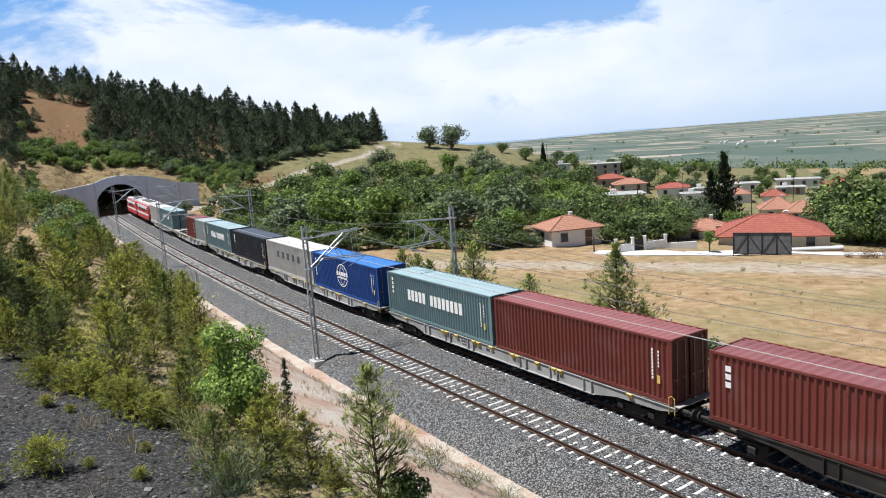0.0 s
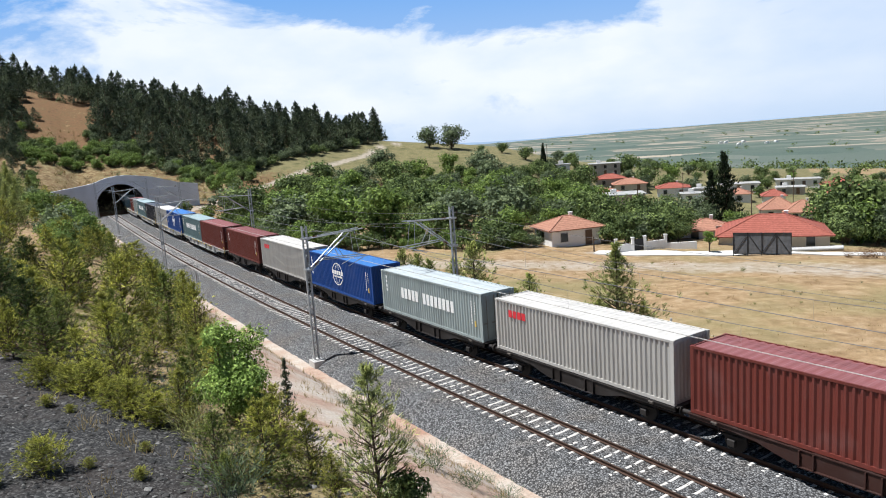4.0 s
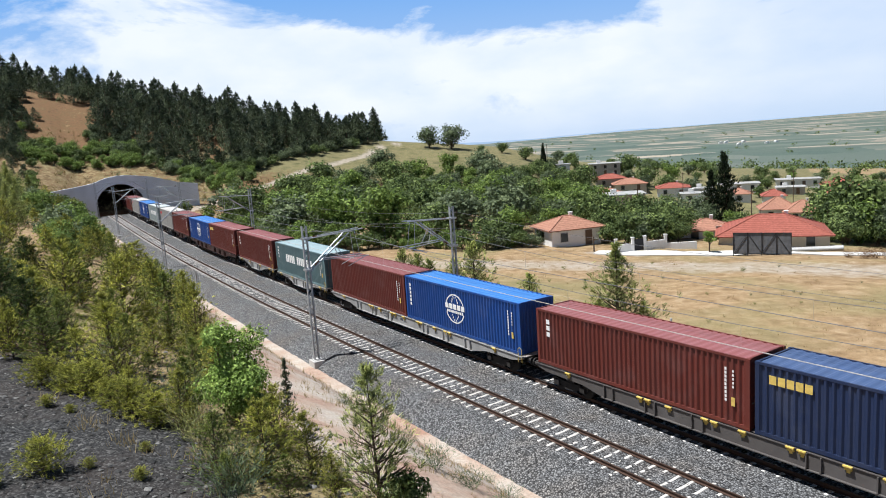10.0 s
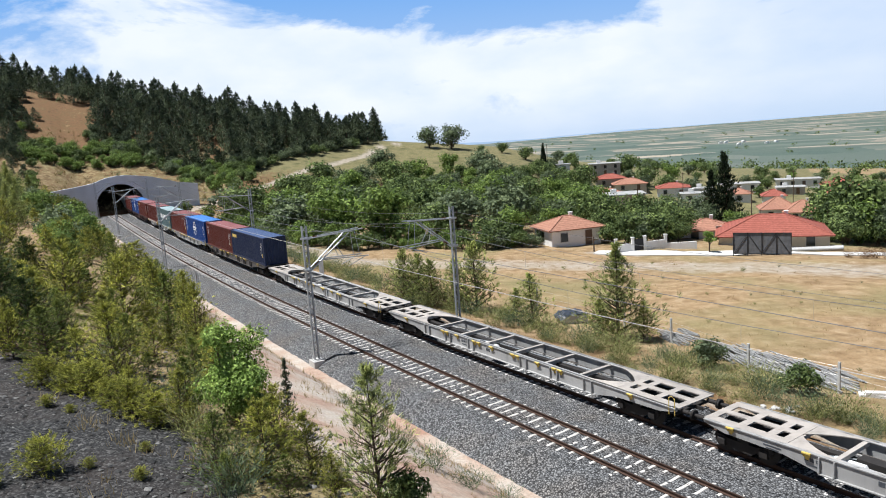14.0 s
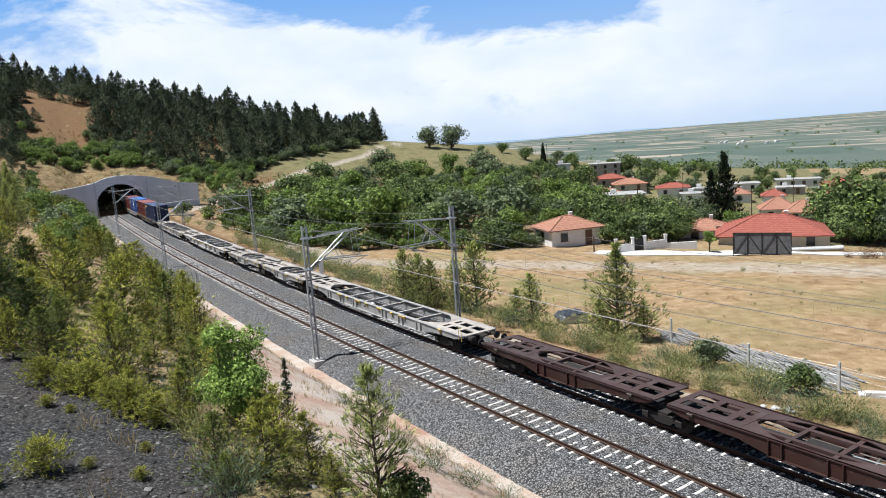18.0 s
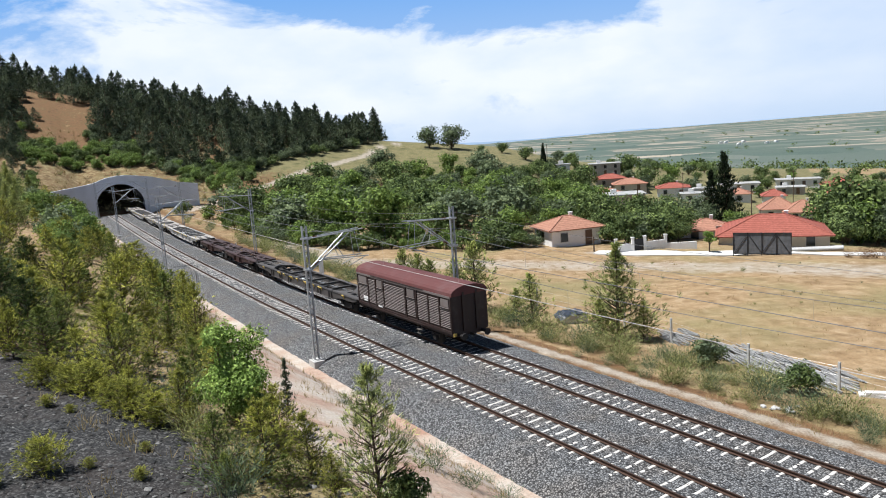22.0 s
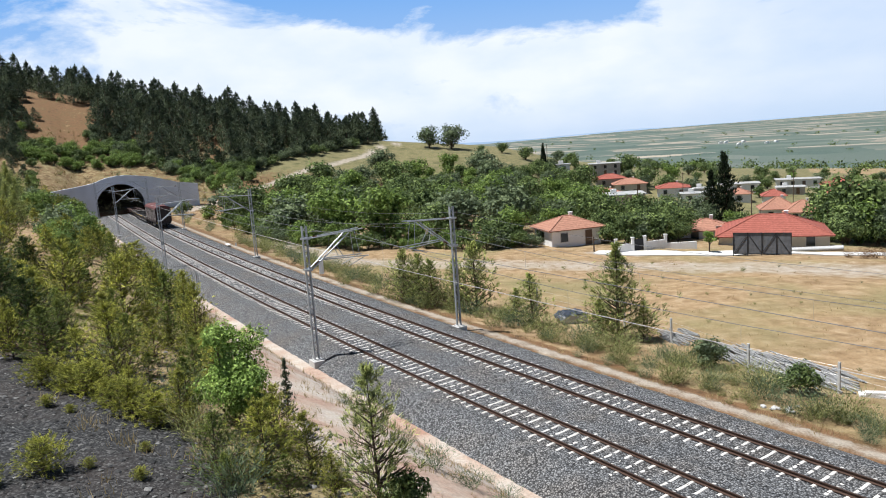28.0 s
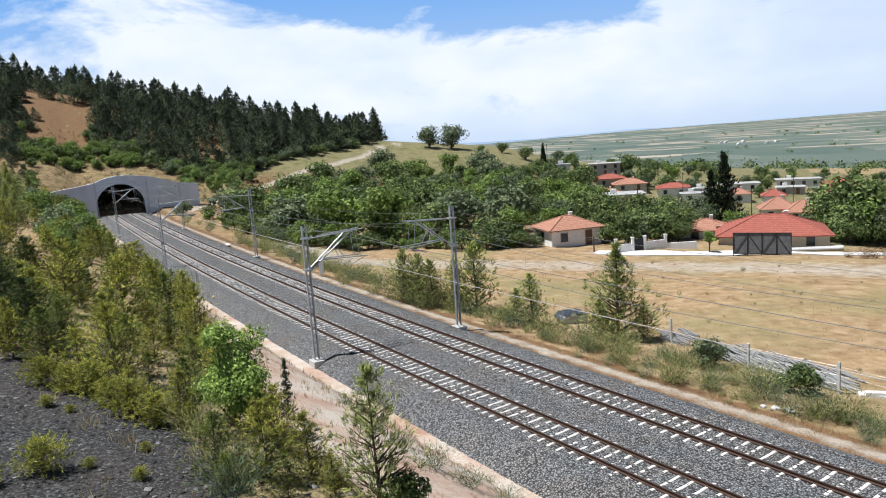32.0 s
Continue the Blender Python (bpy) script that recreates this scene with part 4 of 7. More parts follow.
def couple(wagon, half):
    """Buffers, hook and hoses at both ends of a frame."""
    buf = shared("buffer", lambda: Soup().tube([(0, 0, 0), (0.36, 0, 0)], 0.10, 10).tube([(0.36, 0, 0), (0.60, 0, 0)], 0.075, 10).tube([(0.60, 0, 0), (0.66, 0, 0)], [0.23, 0.22], 14).mesh("buffer", MAT_DARK))
    hook = shared("hook", lambda: Soup().box((0.2, 0, 0), (0.4, 0.08, 0.16)).tube([(0.4, 0, 0), (0.55, 0, 0.06), (0.6, 0, 0.14), (0.5, 0, 0.16)], 0.035, 6).mesh("coupling_hook", MAT_DARK))
    for sg in (1, -1):
        for y in (-0.875, 0.875):
            place("buffer", buf, wagon, pose(sg * half, y, 1.05, 0, 0, 0 if sg > 0 else 180))
        place("coupling_hook", hook, wagon, pose(sg * half, 0, 1.0, 0, 0, 0 if sg > 0 else 180))


DECK = 1.25


def sill_outline(half):
    if half > 9 or half < 6.12:
        rise = [(half, 0.15), (half - 0.9, 0.36), (half - 3.4, 0.42), (half - 4.3, 0.60), (half - 4.7, 0.68)]
    else:
        rise = [(half, 0.20), (half - 2.0, 0.22), (half - 3.0, 0.30), (half - 3.7, 0.50), (half - 4.3, 0.64), (half - 4.7, 0.68)]
    return [(-half, DECK), (half, DECK)] + [(x, DECK - d) for x, d in rise] + [(-x, DECK - d) for x, d in rise[::-1]]


def frame_parts(w, key, half, bogies=(1, -1)):
    """Side sills, cross beams, end decks and fittings of one container frame, centred on w."""
    mat, deck = MAT_WAGON[key], MAT_DECK[key]
    sill = shared(("sill", key, half), lambda: Soup().side_prism(sill_outline(half), -0.05, 0.05).box((0, 0.03, DECK - 0.02), (2 * half, 0.26, 0.04)).box((0, 0.0, DECK - 0.67), (2 * half - 9.4, 0.3, 0.04)).mesh("side_sill", mat))
    # a channel-shaped stiffener, its two flanges outwards
    section = [(-0.29, 0.06), (-0.29, -0.06), (-0.24, -0.06), (-0.24, 0.04), (0.24, 0.04), (0.24, -0.06), (0.29, -0.06), (0.29, 0.06)]
    walls = [(i, (i + 1) % 8, (i + 1) % 8 + 8, i + 8) for i in range(8)] + [tuple(range(8))[::-1], tuple(range(8, 16))]
    rib = shared(("rib", key), lambda: Soup().add([(x, y, z) for z in (DECK - 0.64, DECK - 0.05) for x, y in section], walls).mesh("sill_rib", mat))
    for y in (1.22, -1.22):
        side = place("side_sill", sill, w, pose(0, y, 0, 0, 0, 180 if y > 0 else 0))
        for i in (-3, -2, -1, 1, 2, 3) if half > 9 else (-2, 2):
            x = i * (half - 4.2) / 3.4
            place("sill_rib", rib, side, pose(x, -0.10, 0))
    beam = shared(("beam", key), lambda: Soup().box((0, 0, DECK - 0.12), (0.18, 2.34, 0.16)).mesh("cross_beam", deck))
    n = 8 if half > 9 else 4
    xs = [(-1 + 2 * i / (n - 1)) * (half - 3.4) for i in range(n)]
    for x in xs:
        place("cross_beam", beam, w, pose(x, 0, 0))
    # curved gusset plates between the end decks and the side sills
    def gusset():
        n = 9
        v = []
        for z in (DECK - 0.045, DECK - 0.005):
            for i in range(n):
                u = i / (n - 1)
                v += [(2.3 * u, 1.17, z), (2.3 * u, 1.17 - 1.05 * (1 - u) ** 2.2 - 0.03, z)]
        f = []
        for i in range(n - 1):
            a = 2 * i
            f += [(a, a + 1, a + 3, a + 2), (a + 2 * n, a + 2 * n + 2, a + 2 * n + 3, a + 2 * n + 1), (a + 1, a + 1 + 2 * n, a + 3 + 2 * n, a + 3)]
        return mesh_of("gusset_plate", v, f, [deck])

    gus = shared(("gusset", key), gusset)
    for sx in (1, -1):
        for sy in (1, -1):
            place("gusset_plate", gus, w, Matrix.Translation((-sx * (half - 3.44), 0, 0.006)) @ Matrix.Diagonal((sx, sy, 1, 1)))
    if key == "grey":
        text = shared(("sill_text", half), lambda: Soup().box((0, 0, 0), (0.1, 0.012, 0.13)).box((0.2, 0, 0), (0.14, 0.012, 0.13)).box((0.4, 0, 0), (0.14, 0.012, 0.13)).box((0.16, 0, -0.2), (0.5, 0.012, 0.05)).box((1.7, 0, 0.03), (0.7, 0.012, 0.05)).box((1.7, 0, -0.08), (0.5, 0.012, 0.04)).box((-2.2, 0, -0.02), (0.34, 0.012, 0.16)).mesh("marking", MAT_MARK["dark"]))
        for y in (1.276, -1.276):
            place("marking", text, w, pose(0.24 * half, y, DECK - 0.28), "small dark lettering bars")
    # end decks: plates with open bays
    def end_deck():
        cx, cy = [-0.07, 0.27, 1.23, 1.57, 2.43, 2.77, 3.08, 3.42], [-1.18, -0.74, -0.17, 0.17, 0.74, 1.18]
        solid = {(i, j) for i in range(7) for j in range(5) if i % 2 == 0 or j % 2 == 0}
        up, ny = len(cx) * len(cy), len(cy)
        v = [(x, y, z) for z in (DECK - 0.055, DECK - 0.005) for x in cx for y in cy]
        f = []
        for i, j in sorted(solid):
            a, b, c, d = i * ny + j, (i + 1) * ny + j, (i + 1) * ny + j + 1, i * ny + j + 1
            f += [(a, d, c, b), (a + up, b + up, c + up, d + up)]
            for p, q, near in ((a, b, (i, j - 1)), (b, c, (i + 1, j)), (c, d, (i, j + 1)), (d, a, (i - 1, j))):
                if near not in solid:
                    f.append((p, q, q + up, p + up))
        return mesh_of("end_deck", v, f, [deck])
    # added dark plate behind the open bays, in place of the shade there
    bay_shade = shared("bay_shade", lambda: Soup().box((1.65, 0, DECK - 0.36), (3.1, 2.2, 0.05)).mesh("bolster_plate", MAT_DARK))
    ed = shared(("end_deck", key), end_deck)
    for sg in (1, -1):
        place("end_deck", ed, w, pose(sg * half, 0, 0.006, 0, 0, 180 if sg > 0 else 0))
        place("bolster_plate", bay_shade, w, pose(sg * half, 0, 0, 0, 0, 180 if sg > 0 else 0))
    spine = shared(("spine", key, half), lambda: Soup().box((0, 0, DECK - 0.45), (2 * half - 6.0, 0.3, 0.3)).mesh("centre_beam", MAT_DARK))
    place("centre_beam", spine, w, pose(0, 0, 0))
    pin = shared("pin", lambda: Soup().box((0, 0, 0), (0.26, 0.09, 0.17)).box((0, 0.03, 0.07), (0.32, 0.16, 0.05)).box((0, -0.02, -0.12), (0.12, 0.05, 0.14)).mesh("lock_bracket", MAT_MARK["yellow"]))
    spots = [-0.8, -0.43, -0.395, -0.29, -0.16, -0.125, 0.03, 0.13, 0.165, 0.31, 0.40, 0.435, 0.8] if half > 9 else [-0.8, -0.3, 0.3, 0.8]
    if key in ("brown", "dark"):
        spots = spots[::3]
        pin = shared("brown_pin", lambda: Soup().box((0, 0, 0), (0.2, 0.08, 0.13)).box((0, 0.03, 0.05), (0.26, 0.14, 0.04)).mesh("lock_bracket", MAT_STEEL))
    if key == "brown":
        slot = shared(("slot", half), lambda: Soup().box((0, 0, DECK - 0.10), (2 * half - 3.4, 0.2, 0.14)).mesh("long_beam", deck))
        for y in (-0.62, 0.62):
            place("long_beam", slot, w, pose(0, y, 0))
    for a in spots:
        place("lock_bracket", pin, w, pose(a * half, 1.30, DECK - 0.10), "steel container lock bracket" if key in ("brown", "dark") else "yellow container lock bracket")
    tank = shared("tank", lambda: Soup().tube([(-0.6, 0, 0), (-0.52, 0, 0), (0.52, 0, 0), (0.6, 0, 0)], [0.1, 0.2, 0.2, 0.1], 12).mesh("air_tank", MAT_MARK["white"]))
    place("air_tank", tank, w, pose(0.12 * half, 0.45, DECK - 0.42), "pale brake air tank")
    rail = shared("grab", lambda: Soup().tube([(0, 0, 0), (0, 0, 0.75), (0.16, 0, 0.85), (0.3, 0, 0.75), (0.3, 0, 0)], 0.02, 6).mesh("grab_rail", MAT_MARK["yellow"]))
    if key == "grey":
        place("grab_rail", rail, w, pose(-half + 0.05, 1.30, DECK - 0.35, 0, 0, 0), "yellow grab rail")
    pipe = shared(("pipe", half), lambda: Soup().tube([(-half + 3, 0, 0), (half - 3, 0, 0)], 0.03, 6).mesh("brake_pipe", MAT_STEEL))
    place("brake_pipe", pipe, w, pose(0, -0.5, DECK - 0.3))
    rod = shared(("rod", half), lambda: Soup().tube([(-half * 0.62, -0.7, -0.1), (-half * 0.4, -0.15, 0), (half * 0.1, 0.1, 0), (half * 0.34, 0.75, -0.06), (half * 0.7, 0.7, -0.05)], 0.028, 6).mesh("brake_rod", MAT_GALV))
    place("brake_rod", rod, w, pose(0, 0, DECK - 0.26), "bent pale brake rod")
    lever = shared("lever", lambda: Soup().box((0, 0, 0), (0.09, 1.7, 0.07)).box((0.5, 0.5, 0), (1.0, 0.07, 0.06)).box((-0.45, -0.45, 0), (0.9, 0.07, 0.06)).mesh("brake_lever", MAT_STEEL))
    place("brake_lever", lever, w, pose(-0.3 * half, 0, DECK - 0.3, 0, 0, 12))


def long_wagon(key, label):
    w = thing("container_wagon", label, "wagon", "wagons of the train")
    frame_parts(w, key, 12.45)
    for x in (10.1, -10.1):
        bogie(w, x)
    couple(w, 12.45)
    return w


def twin_wagon(key, label):
    """Two short frames on three bogies."""
    w = thing("container_wagon", label, "wagon", "wagons of the train")
    for x in (6.5, -6.5):
        unit = new("frame_unit", shared(("joint", key), lambda: Soup().box((0, 0, DECK - 0.3), (1.2, 0.5, 0.25)).mesh("frame_unit", MAT_DARK)))
        unit.parent = w
        unit.matrix_local = pose(x, 0, 0)
        frame_parts(unit, key, 6.1)
    # the joint pieces sit over the middle bogie
    for x in (11.0, 0.0, -11.0):
        bogie(w, x)
    couple(w, 12.75)
    return w


def two_axle(parent, reach):
    """Single axles under a short wagon, with leaf springs."""
    gear = running_gear()
    leaf = shared("leaf", lambda: Soup().side_prism([(-0.6, 0.78), (0.6, 0.78), (0.3, 0.66), (-0.3, 0.66)], -0.05, 0.05).box((-0.6, 0, 0.86), (0.06, 0.1, 0.2)).box((0.6, 0, 0.86), (0.06, 0.1, 0.2)).mesh("leaf_spring", MAT_DARK))
    for x in (reach, -reach):
        for name, key, y, z in AXLE_SET:
            place(name, gear[key], parent, pose(x, y, z, 0, 0, 180 if y < 0 else 0))
        for y in (1.06, -1.06):
            place("leaf_spring", leaf, parent, pose(x, y, 0))


def short_flat(key, label):
    w = thing("container_wagon", label, "wagon", "wagons of the train")
    frame_parts(w, key, 6.15)
    two_axle(w, 4.3)
    couple(w, 6.15)
    return w


def box_van():
    w = thing("box_van", "dark brown louvred covered goods van with a curved roof", "wagon", "wagons of the train")
    brown, roof = paint("van_brown", (0.026, 0.013, 0.011), 0.4), paint("van_roof", (0.095, 0.030, 0.028), 0.3, 0.8)
    slat_mat = paint("van_slats", (0.17, 0.145, 0.135), 0.4)
    pale = paint("van_gutter", (0.17, 0.145, 0.135), 0.5)
    half, wd, lo, hi = 6.45, 1.33, 1.22, 3.55
    Soup().box((0, 0, lo - 0.14), (2 * half, 2.5, 0.28)).ob("underframe", brown, w)
    for y in (wd, -wd):
        Soup().box((0, y - math.copysign(0.05, y), (lo + hi) / 2), (2 * half, 0.05, hi - lo)).ob("side_wall", brown, w)
        Soup().box((0, y * 1.01, hi - 0.06), (2 * half, 0.12, 0.14)).ob("cant_rail", pale, w, "dusty pale gutter rail")
        Soup().box((0, y * 1.01, lo + 0.02), (2 * half, 0.10, 0.18)).ob("bottom_rail", brown, w)
    bays = [(-5.75, 1.2, 0), (-4.45, 1.25, 1), (-3.05, 1.35, 1), (-1.55, 1.2, 0), (0.75, 3.0, 1), (2.9, 1.1, 0), (4.1, 1.1, 1), (5.55, 1.6, 0)]
    post = Soup().box((0, 0, (lo + hi) / 2), (0.12, 0.12, hi - lo)).mesh("post", brown)
    for y in (wd, -wd):
        for x in [-6.4, -5.1, -3.78, -2.3, -0.85, 2.3, 3.5, 4.7, 6.4]:
            place("post", post, w, pose(x, y, 0))
        for x, a, full in bays:
            p = Soup().box((x, y - math.copysign(0.005, y), (lo + hi) / 2), (a - 0.06, 0.03, hi - lo - 0.2)).ob("louvre_panel", brown, w)
            sl = shared(("slat", a), lambda: Soup().box((0, 0, 0), (a - 0.14, 0.06, 0.036), (28, 0, 0)).mesh("slat", slat_mat))
            top = hi - 0.3 if full else hi - 0.85
            z = lo + 0.3
            if y < 0:
                rest = Soup()
                while z < top:
                    rest.box((x, y * 1.015, z), (a - 0.14, 0.06, 0.036), (28, 0, 0))
                    z += 0.112
                tagged(rest.ob("slats", slat_mat, p), kind="stuff")
            while z < top:
                place("slat", sl, p, pose(x, y * 1.015, z, 0, 0, 180 if y > 0 else 0))
                z += 0.112
            if not full:
                Soup().box((x, y * 1.02, hi - 0.48), (a - 0.3, 0.04, 0.5)).box((x, y * 1.03, hi - 0.78), (a - 0.2, 0.12, 0.03)).ob("hatch", pale, p, "dusty pale ventilator hatch")
        Soup().box((0.4, y * 1.06, lo - 0.05), (7.5, 0.05, 0.06)).box((0.4, y * 1.06, hi + 0.02), (7.5, 0.05, 0.05)).ob("door_rail", brown, w)
        mark_s = Soup().box((5.2, y * 1.04, 1.75), (0.7, 0.02, 0.2)).box((5.2, y * 1.04, 1.55), (0.5, 0.02, 0.1)).box((2.9, y * 1.04, 1.42), (0.6, 0.02, 0.1))
        mark_s.ob("marking", MAT_MARK["white"], w, "faded white lettering bars")
    pts = [(-wd - 0.06, hi)] + [(-(wd + 0.06) * math.cos(math.pi * i / 12), hi + 0.62 * math.sin(math.pi * i / 12) ** 0.8) for i in range(1, 12)] + [(wd + 0.06, hi)]
    Soup().prism(pts, -half - 0.12, half + 0.12).ob("roof", roof, w, "faded red-brown curved roof")
    endp = [(-wd, lo - 0.1), (wd, lo - 0.1), (wd, hi)] + [(wd * math.cos(math.pi * i / 10), hi + 0.52 * math.sin(math.pi * i / 10)) for i in range(1, 10)] + [(-wd, hi)]
    for x in (half, -half):
        Soup().prism(endp, x - 0.03, x + 0.03).ob("end_wall", brown, w)
        for y in (-0.5, 0.5):
            Soup().box((x + math.copysign(0.08, x), y, 2.5), (0.12, 0.14, 2.5)).ob("end_post", brown, w)
    for y in (1.35, -1.35):
        Soup().box((-2.5, y, 0.75), (0.5, 0.25, 0.04)).box((-2.5, y, 0.5), (0.5, 0.25, 0.04)).tube([(-2.75, y, 1.1), (-2.75, y, 0.5)], 0.02, 5).tube([(-2.25, y, 1.1), (-2.25, y, 0.5)], 0.02, 5).ob("step", MAT_STEEL, w)
    Soup().box((-half - 0.06, 1.2, 1.12), (0.1, 0.22, 0.2)).ob("tail_lamp", MAT_MARK["yellow"], w, "small yellow tail lamp bracket")
    two_axle(w, 4.0)
    couple(w, half)
    return w


def locomotive():
    w = thing("locomotive", "red and white diesel locomotive with black underframe", "locomotive", "locomotives")
    red, white = paint("loco_red", (0.42, 0.03, 0.035), 0.2), paint("loco_white", (0.70, 0.68, 0.68), 0.2)
    glass = simple("dark_cab_glass", (0.02, 0.025, 0.03), 0.1)
    half = 8.6
    out = [(-half, 1.0), (half, 1.0), (half, 2.3), (half - 0.5, 3.5), (half - 0.8, 3.85), (-half + 0.8, 3.85), (-half + 0.5, 3.5), (-half, 2.3)]
    Soup().side_prism(out, -1.42, 1.42).ob("body", red, w)
    Soup().side_prism([(-half + 0.7, 3.7), (half - 0.7, 3.7), (half - 1.1, 4.25), (-half + 1.1, 4.25)], -1.2, 1.2).ob("roof", white, w, "white roof")
    for y in (1.43, -1.43):
        Soup().box((0, y, 2.0), (2 * half - 0.3, 0.03, 0.35)).box((0, y, 3.35), (2 * half - 1.6, 0.03, 0.7)).ob("stripe", white, w, "white stripe")
        for x in (half - 1.4, -half + 1.4):
            Soup().box((x, y * 1.012, 3.1), (0.9, 0.03, 0.6)).ob("side_window", glass, w)
        for x in (-3.6, -1.2, 1.2, 3.6):
            Soup().box((x, y * 1.012, 2.85), (1.6, 0.04, 0.6)).ob("grille", MAT_DARK, w)
    for sg in (1, -1):
        Soup().box((sg * (half - 0.22), 0, 2.95), (0.06, 2.2, 0.75), (0, sg * -22, 0)).ob("windscreen", glass, w)
        Soup().box((sg * half, 0, 1.15), (0.2, 2.7, 0.5)).ob("buffer_beam", MAT_DARK, w)
    for x in (-4, 0, 4):
        Soup().box((x, 0, 4.3), (2.2, 1.3, 0.25)).ob("roof_fan", MAT_STEEL, w)
    Soup().box((0, 0, 0.75), (6.0, 2.5, 0.6)).ob("fuel_tank", MAT_DARK, w)
    for x in (6.0, -6.0):
        bogie(w, x)
    couple(w, half)
    return w


# Front end of each container measured along the line at the start: paint, marks, label
LOADS = [
    (144.2, "grey", {"mark": ""}, "pale grey steel container on a wagon"),
    (132.3, "teal", {"mark": "wide_word"}, "green steel container on a wagon"),
    (95.5, "teal", {"mark": "two_words"}, "grey-green steel container with white markings"),
    (82.2, "charcoal", {"mark": "three_marks"}, "charcoal-blue steel container on a wagon"),
    (69.4, "grey", {"mark": "wide_word"}, "pale grey steel container with wide markings"),
    (56.9, "blue", {"mark": "ring"}, "bright blue steel container with white emblem"),
    (43.2, "teal", {"mark": "two_words"}, "grey-green steel container with white markings"),
    (30.7, "maroon", {"mark": ""}, "maroon corrugated steel container on a wagon"),
    (16.7, "maroon", {"mark": "three_marks", "flip": True}, "maroon corrugated steel container on a wagon"),
    (3.3, "grey", {"mark": "red_word"}, "pale grey steel container with red markings"),
    (-10.2, "blue", {"mark": "ring", "flip": True}, "bright blue steel container with white emblem"),
    (-23.9, "pale", {"mark": "two_words"}, "faded pale green container with white markings"),
    (-37.4, "grey", {"mark": "red_word", "flip": True}, "pale grey steel container with red markings"),
    (-50.4, "maroon", {"mark": ""}, "maroon corrugated steel container on a wagon"),
    (-64.0, "blue", {"mark": "ring"}, "bright blue steel container with white emblem"),
    (-76.4, "maroon", {"mark": "yellow_word"}, "maroon steel container with pale word markings"),
    (-90.0, "maroon", {"mark": "three_marks", "flip": True}, "maroon corrugated steel container on a wagon"),
    (-103.4, "teal", {"mark": "two_words"}, "grey-green steel container with white markings"),
    (-117.0, "maroon", {"mark": ""}, "maroon corrugated steel container on a wagon"),
    (-129.35, "blue", {"mark": "ring", "flip": True}, "bright blue steel container with white emblem"),
    (-142.9, "maroon", {"mark": "three_marks"}, "maroon corrugated steel container on a wagon"),
    (-155.3, "navy", {"mark": "yellow_word", "flip": True}, "navy steel container with yellow word markings"),
]
SMALL_LOADS = [(108.4, "maroon", "short maroon steel container"), (102.2, "pale", "short grey-green steel container")]
LONG = [(132.3, "grey"), (108.4, "grey"), (82.6, "grey"), (56.9, "grey"), (30.7, "grey"), (-76.3, "brown"), (-129.3, "grey"), (-155.2, "sooty"), (-181.2, "grey"), (-207.3, "grey"), (-259.6, "grey"), (-313.2, "sooty")]
TWIN = [(-233.7, "grey"), (-286.8, "brown")]
SHORT = [(10.6, "dark"), (-2.8, "dark"), (-16.3, "dark"), (-30.0, "dark"), (-43.5, "dark"), (-56.5, "brown"), (-96.1, "grey"), (-109.5, "grey")]
SPEED = 17.0
TRAIN = []


def build_train():
    words = {"grey": "grey", "brown": "brown", "sooty": "soot-stained grey", "dark": "dark rusty"}
    for u, key in LONG:
        state = "empty" if u < -170 else "loaded"
        TRAIN.append((long_wagon(key, f"long {words[key]} {state} steel container wagon on the rails"), u, 0.0))
    for u, key in TWIN:
        TRAIN.append((twin_wagon(key, f"empty {words[key]} two-part container wagon on the rails"), u, 0.0))
    for u, key in SHORT:
        TRAIN.append((short_flat(key, f"short {words[key]} loaded container wagon on the rails"), u, 0.0))
    for u, key, style, label in LOADS:
        TRAIN.append((container(key, style, label), u - CL / 2, DECK + 0.012))
    for u, key, label in SMALL_LOADS:
        TRAIN.append((container(key, {"mark": ""}, label, 6.058), u - 3.03, DECK + 0.012))
    TRAIN.append((box_van(), -332.6, 0.0))
    first = locomotive()
    TRAIN.append((first, 154.2, 0.0))
    TRAIN.append((copy_thing(first, Matrix.Identity(4)), 173.0, 0.0))


build_train()


def motions():
    """The train runs at a steady speed along the far track into the tunnel."""
    for ob, u, z in TRAIN:
        walk(ob, [(float(t), line_pose(u + SPEED * t, 0.0, z)) for t in range(0, 33, 2)])


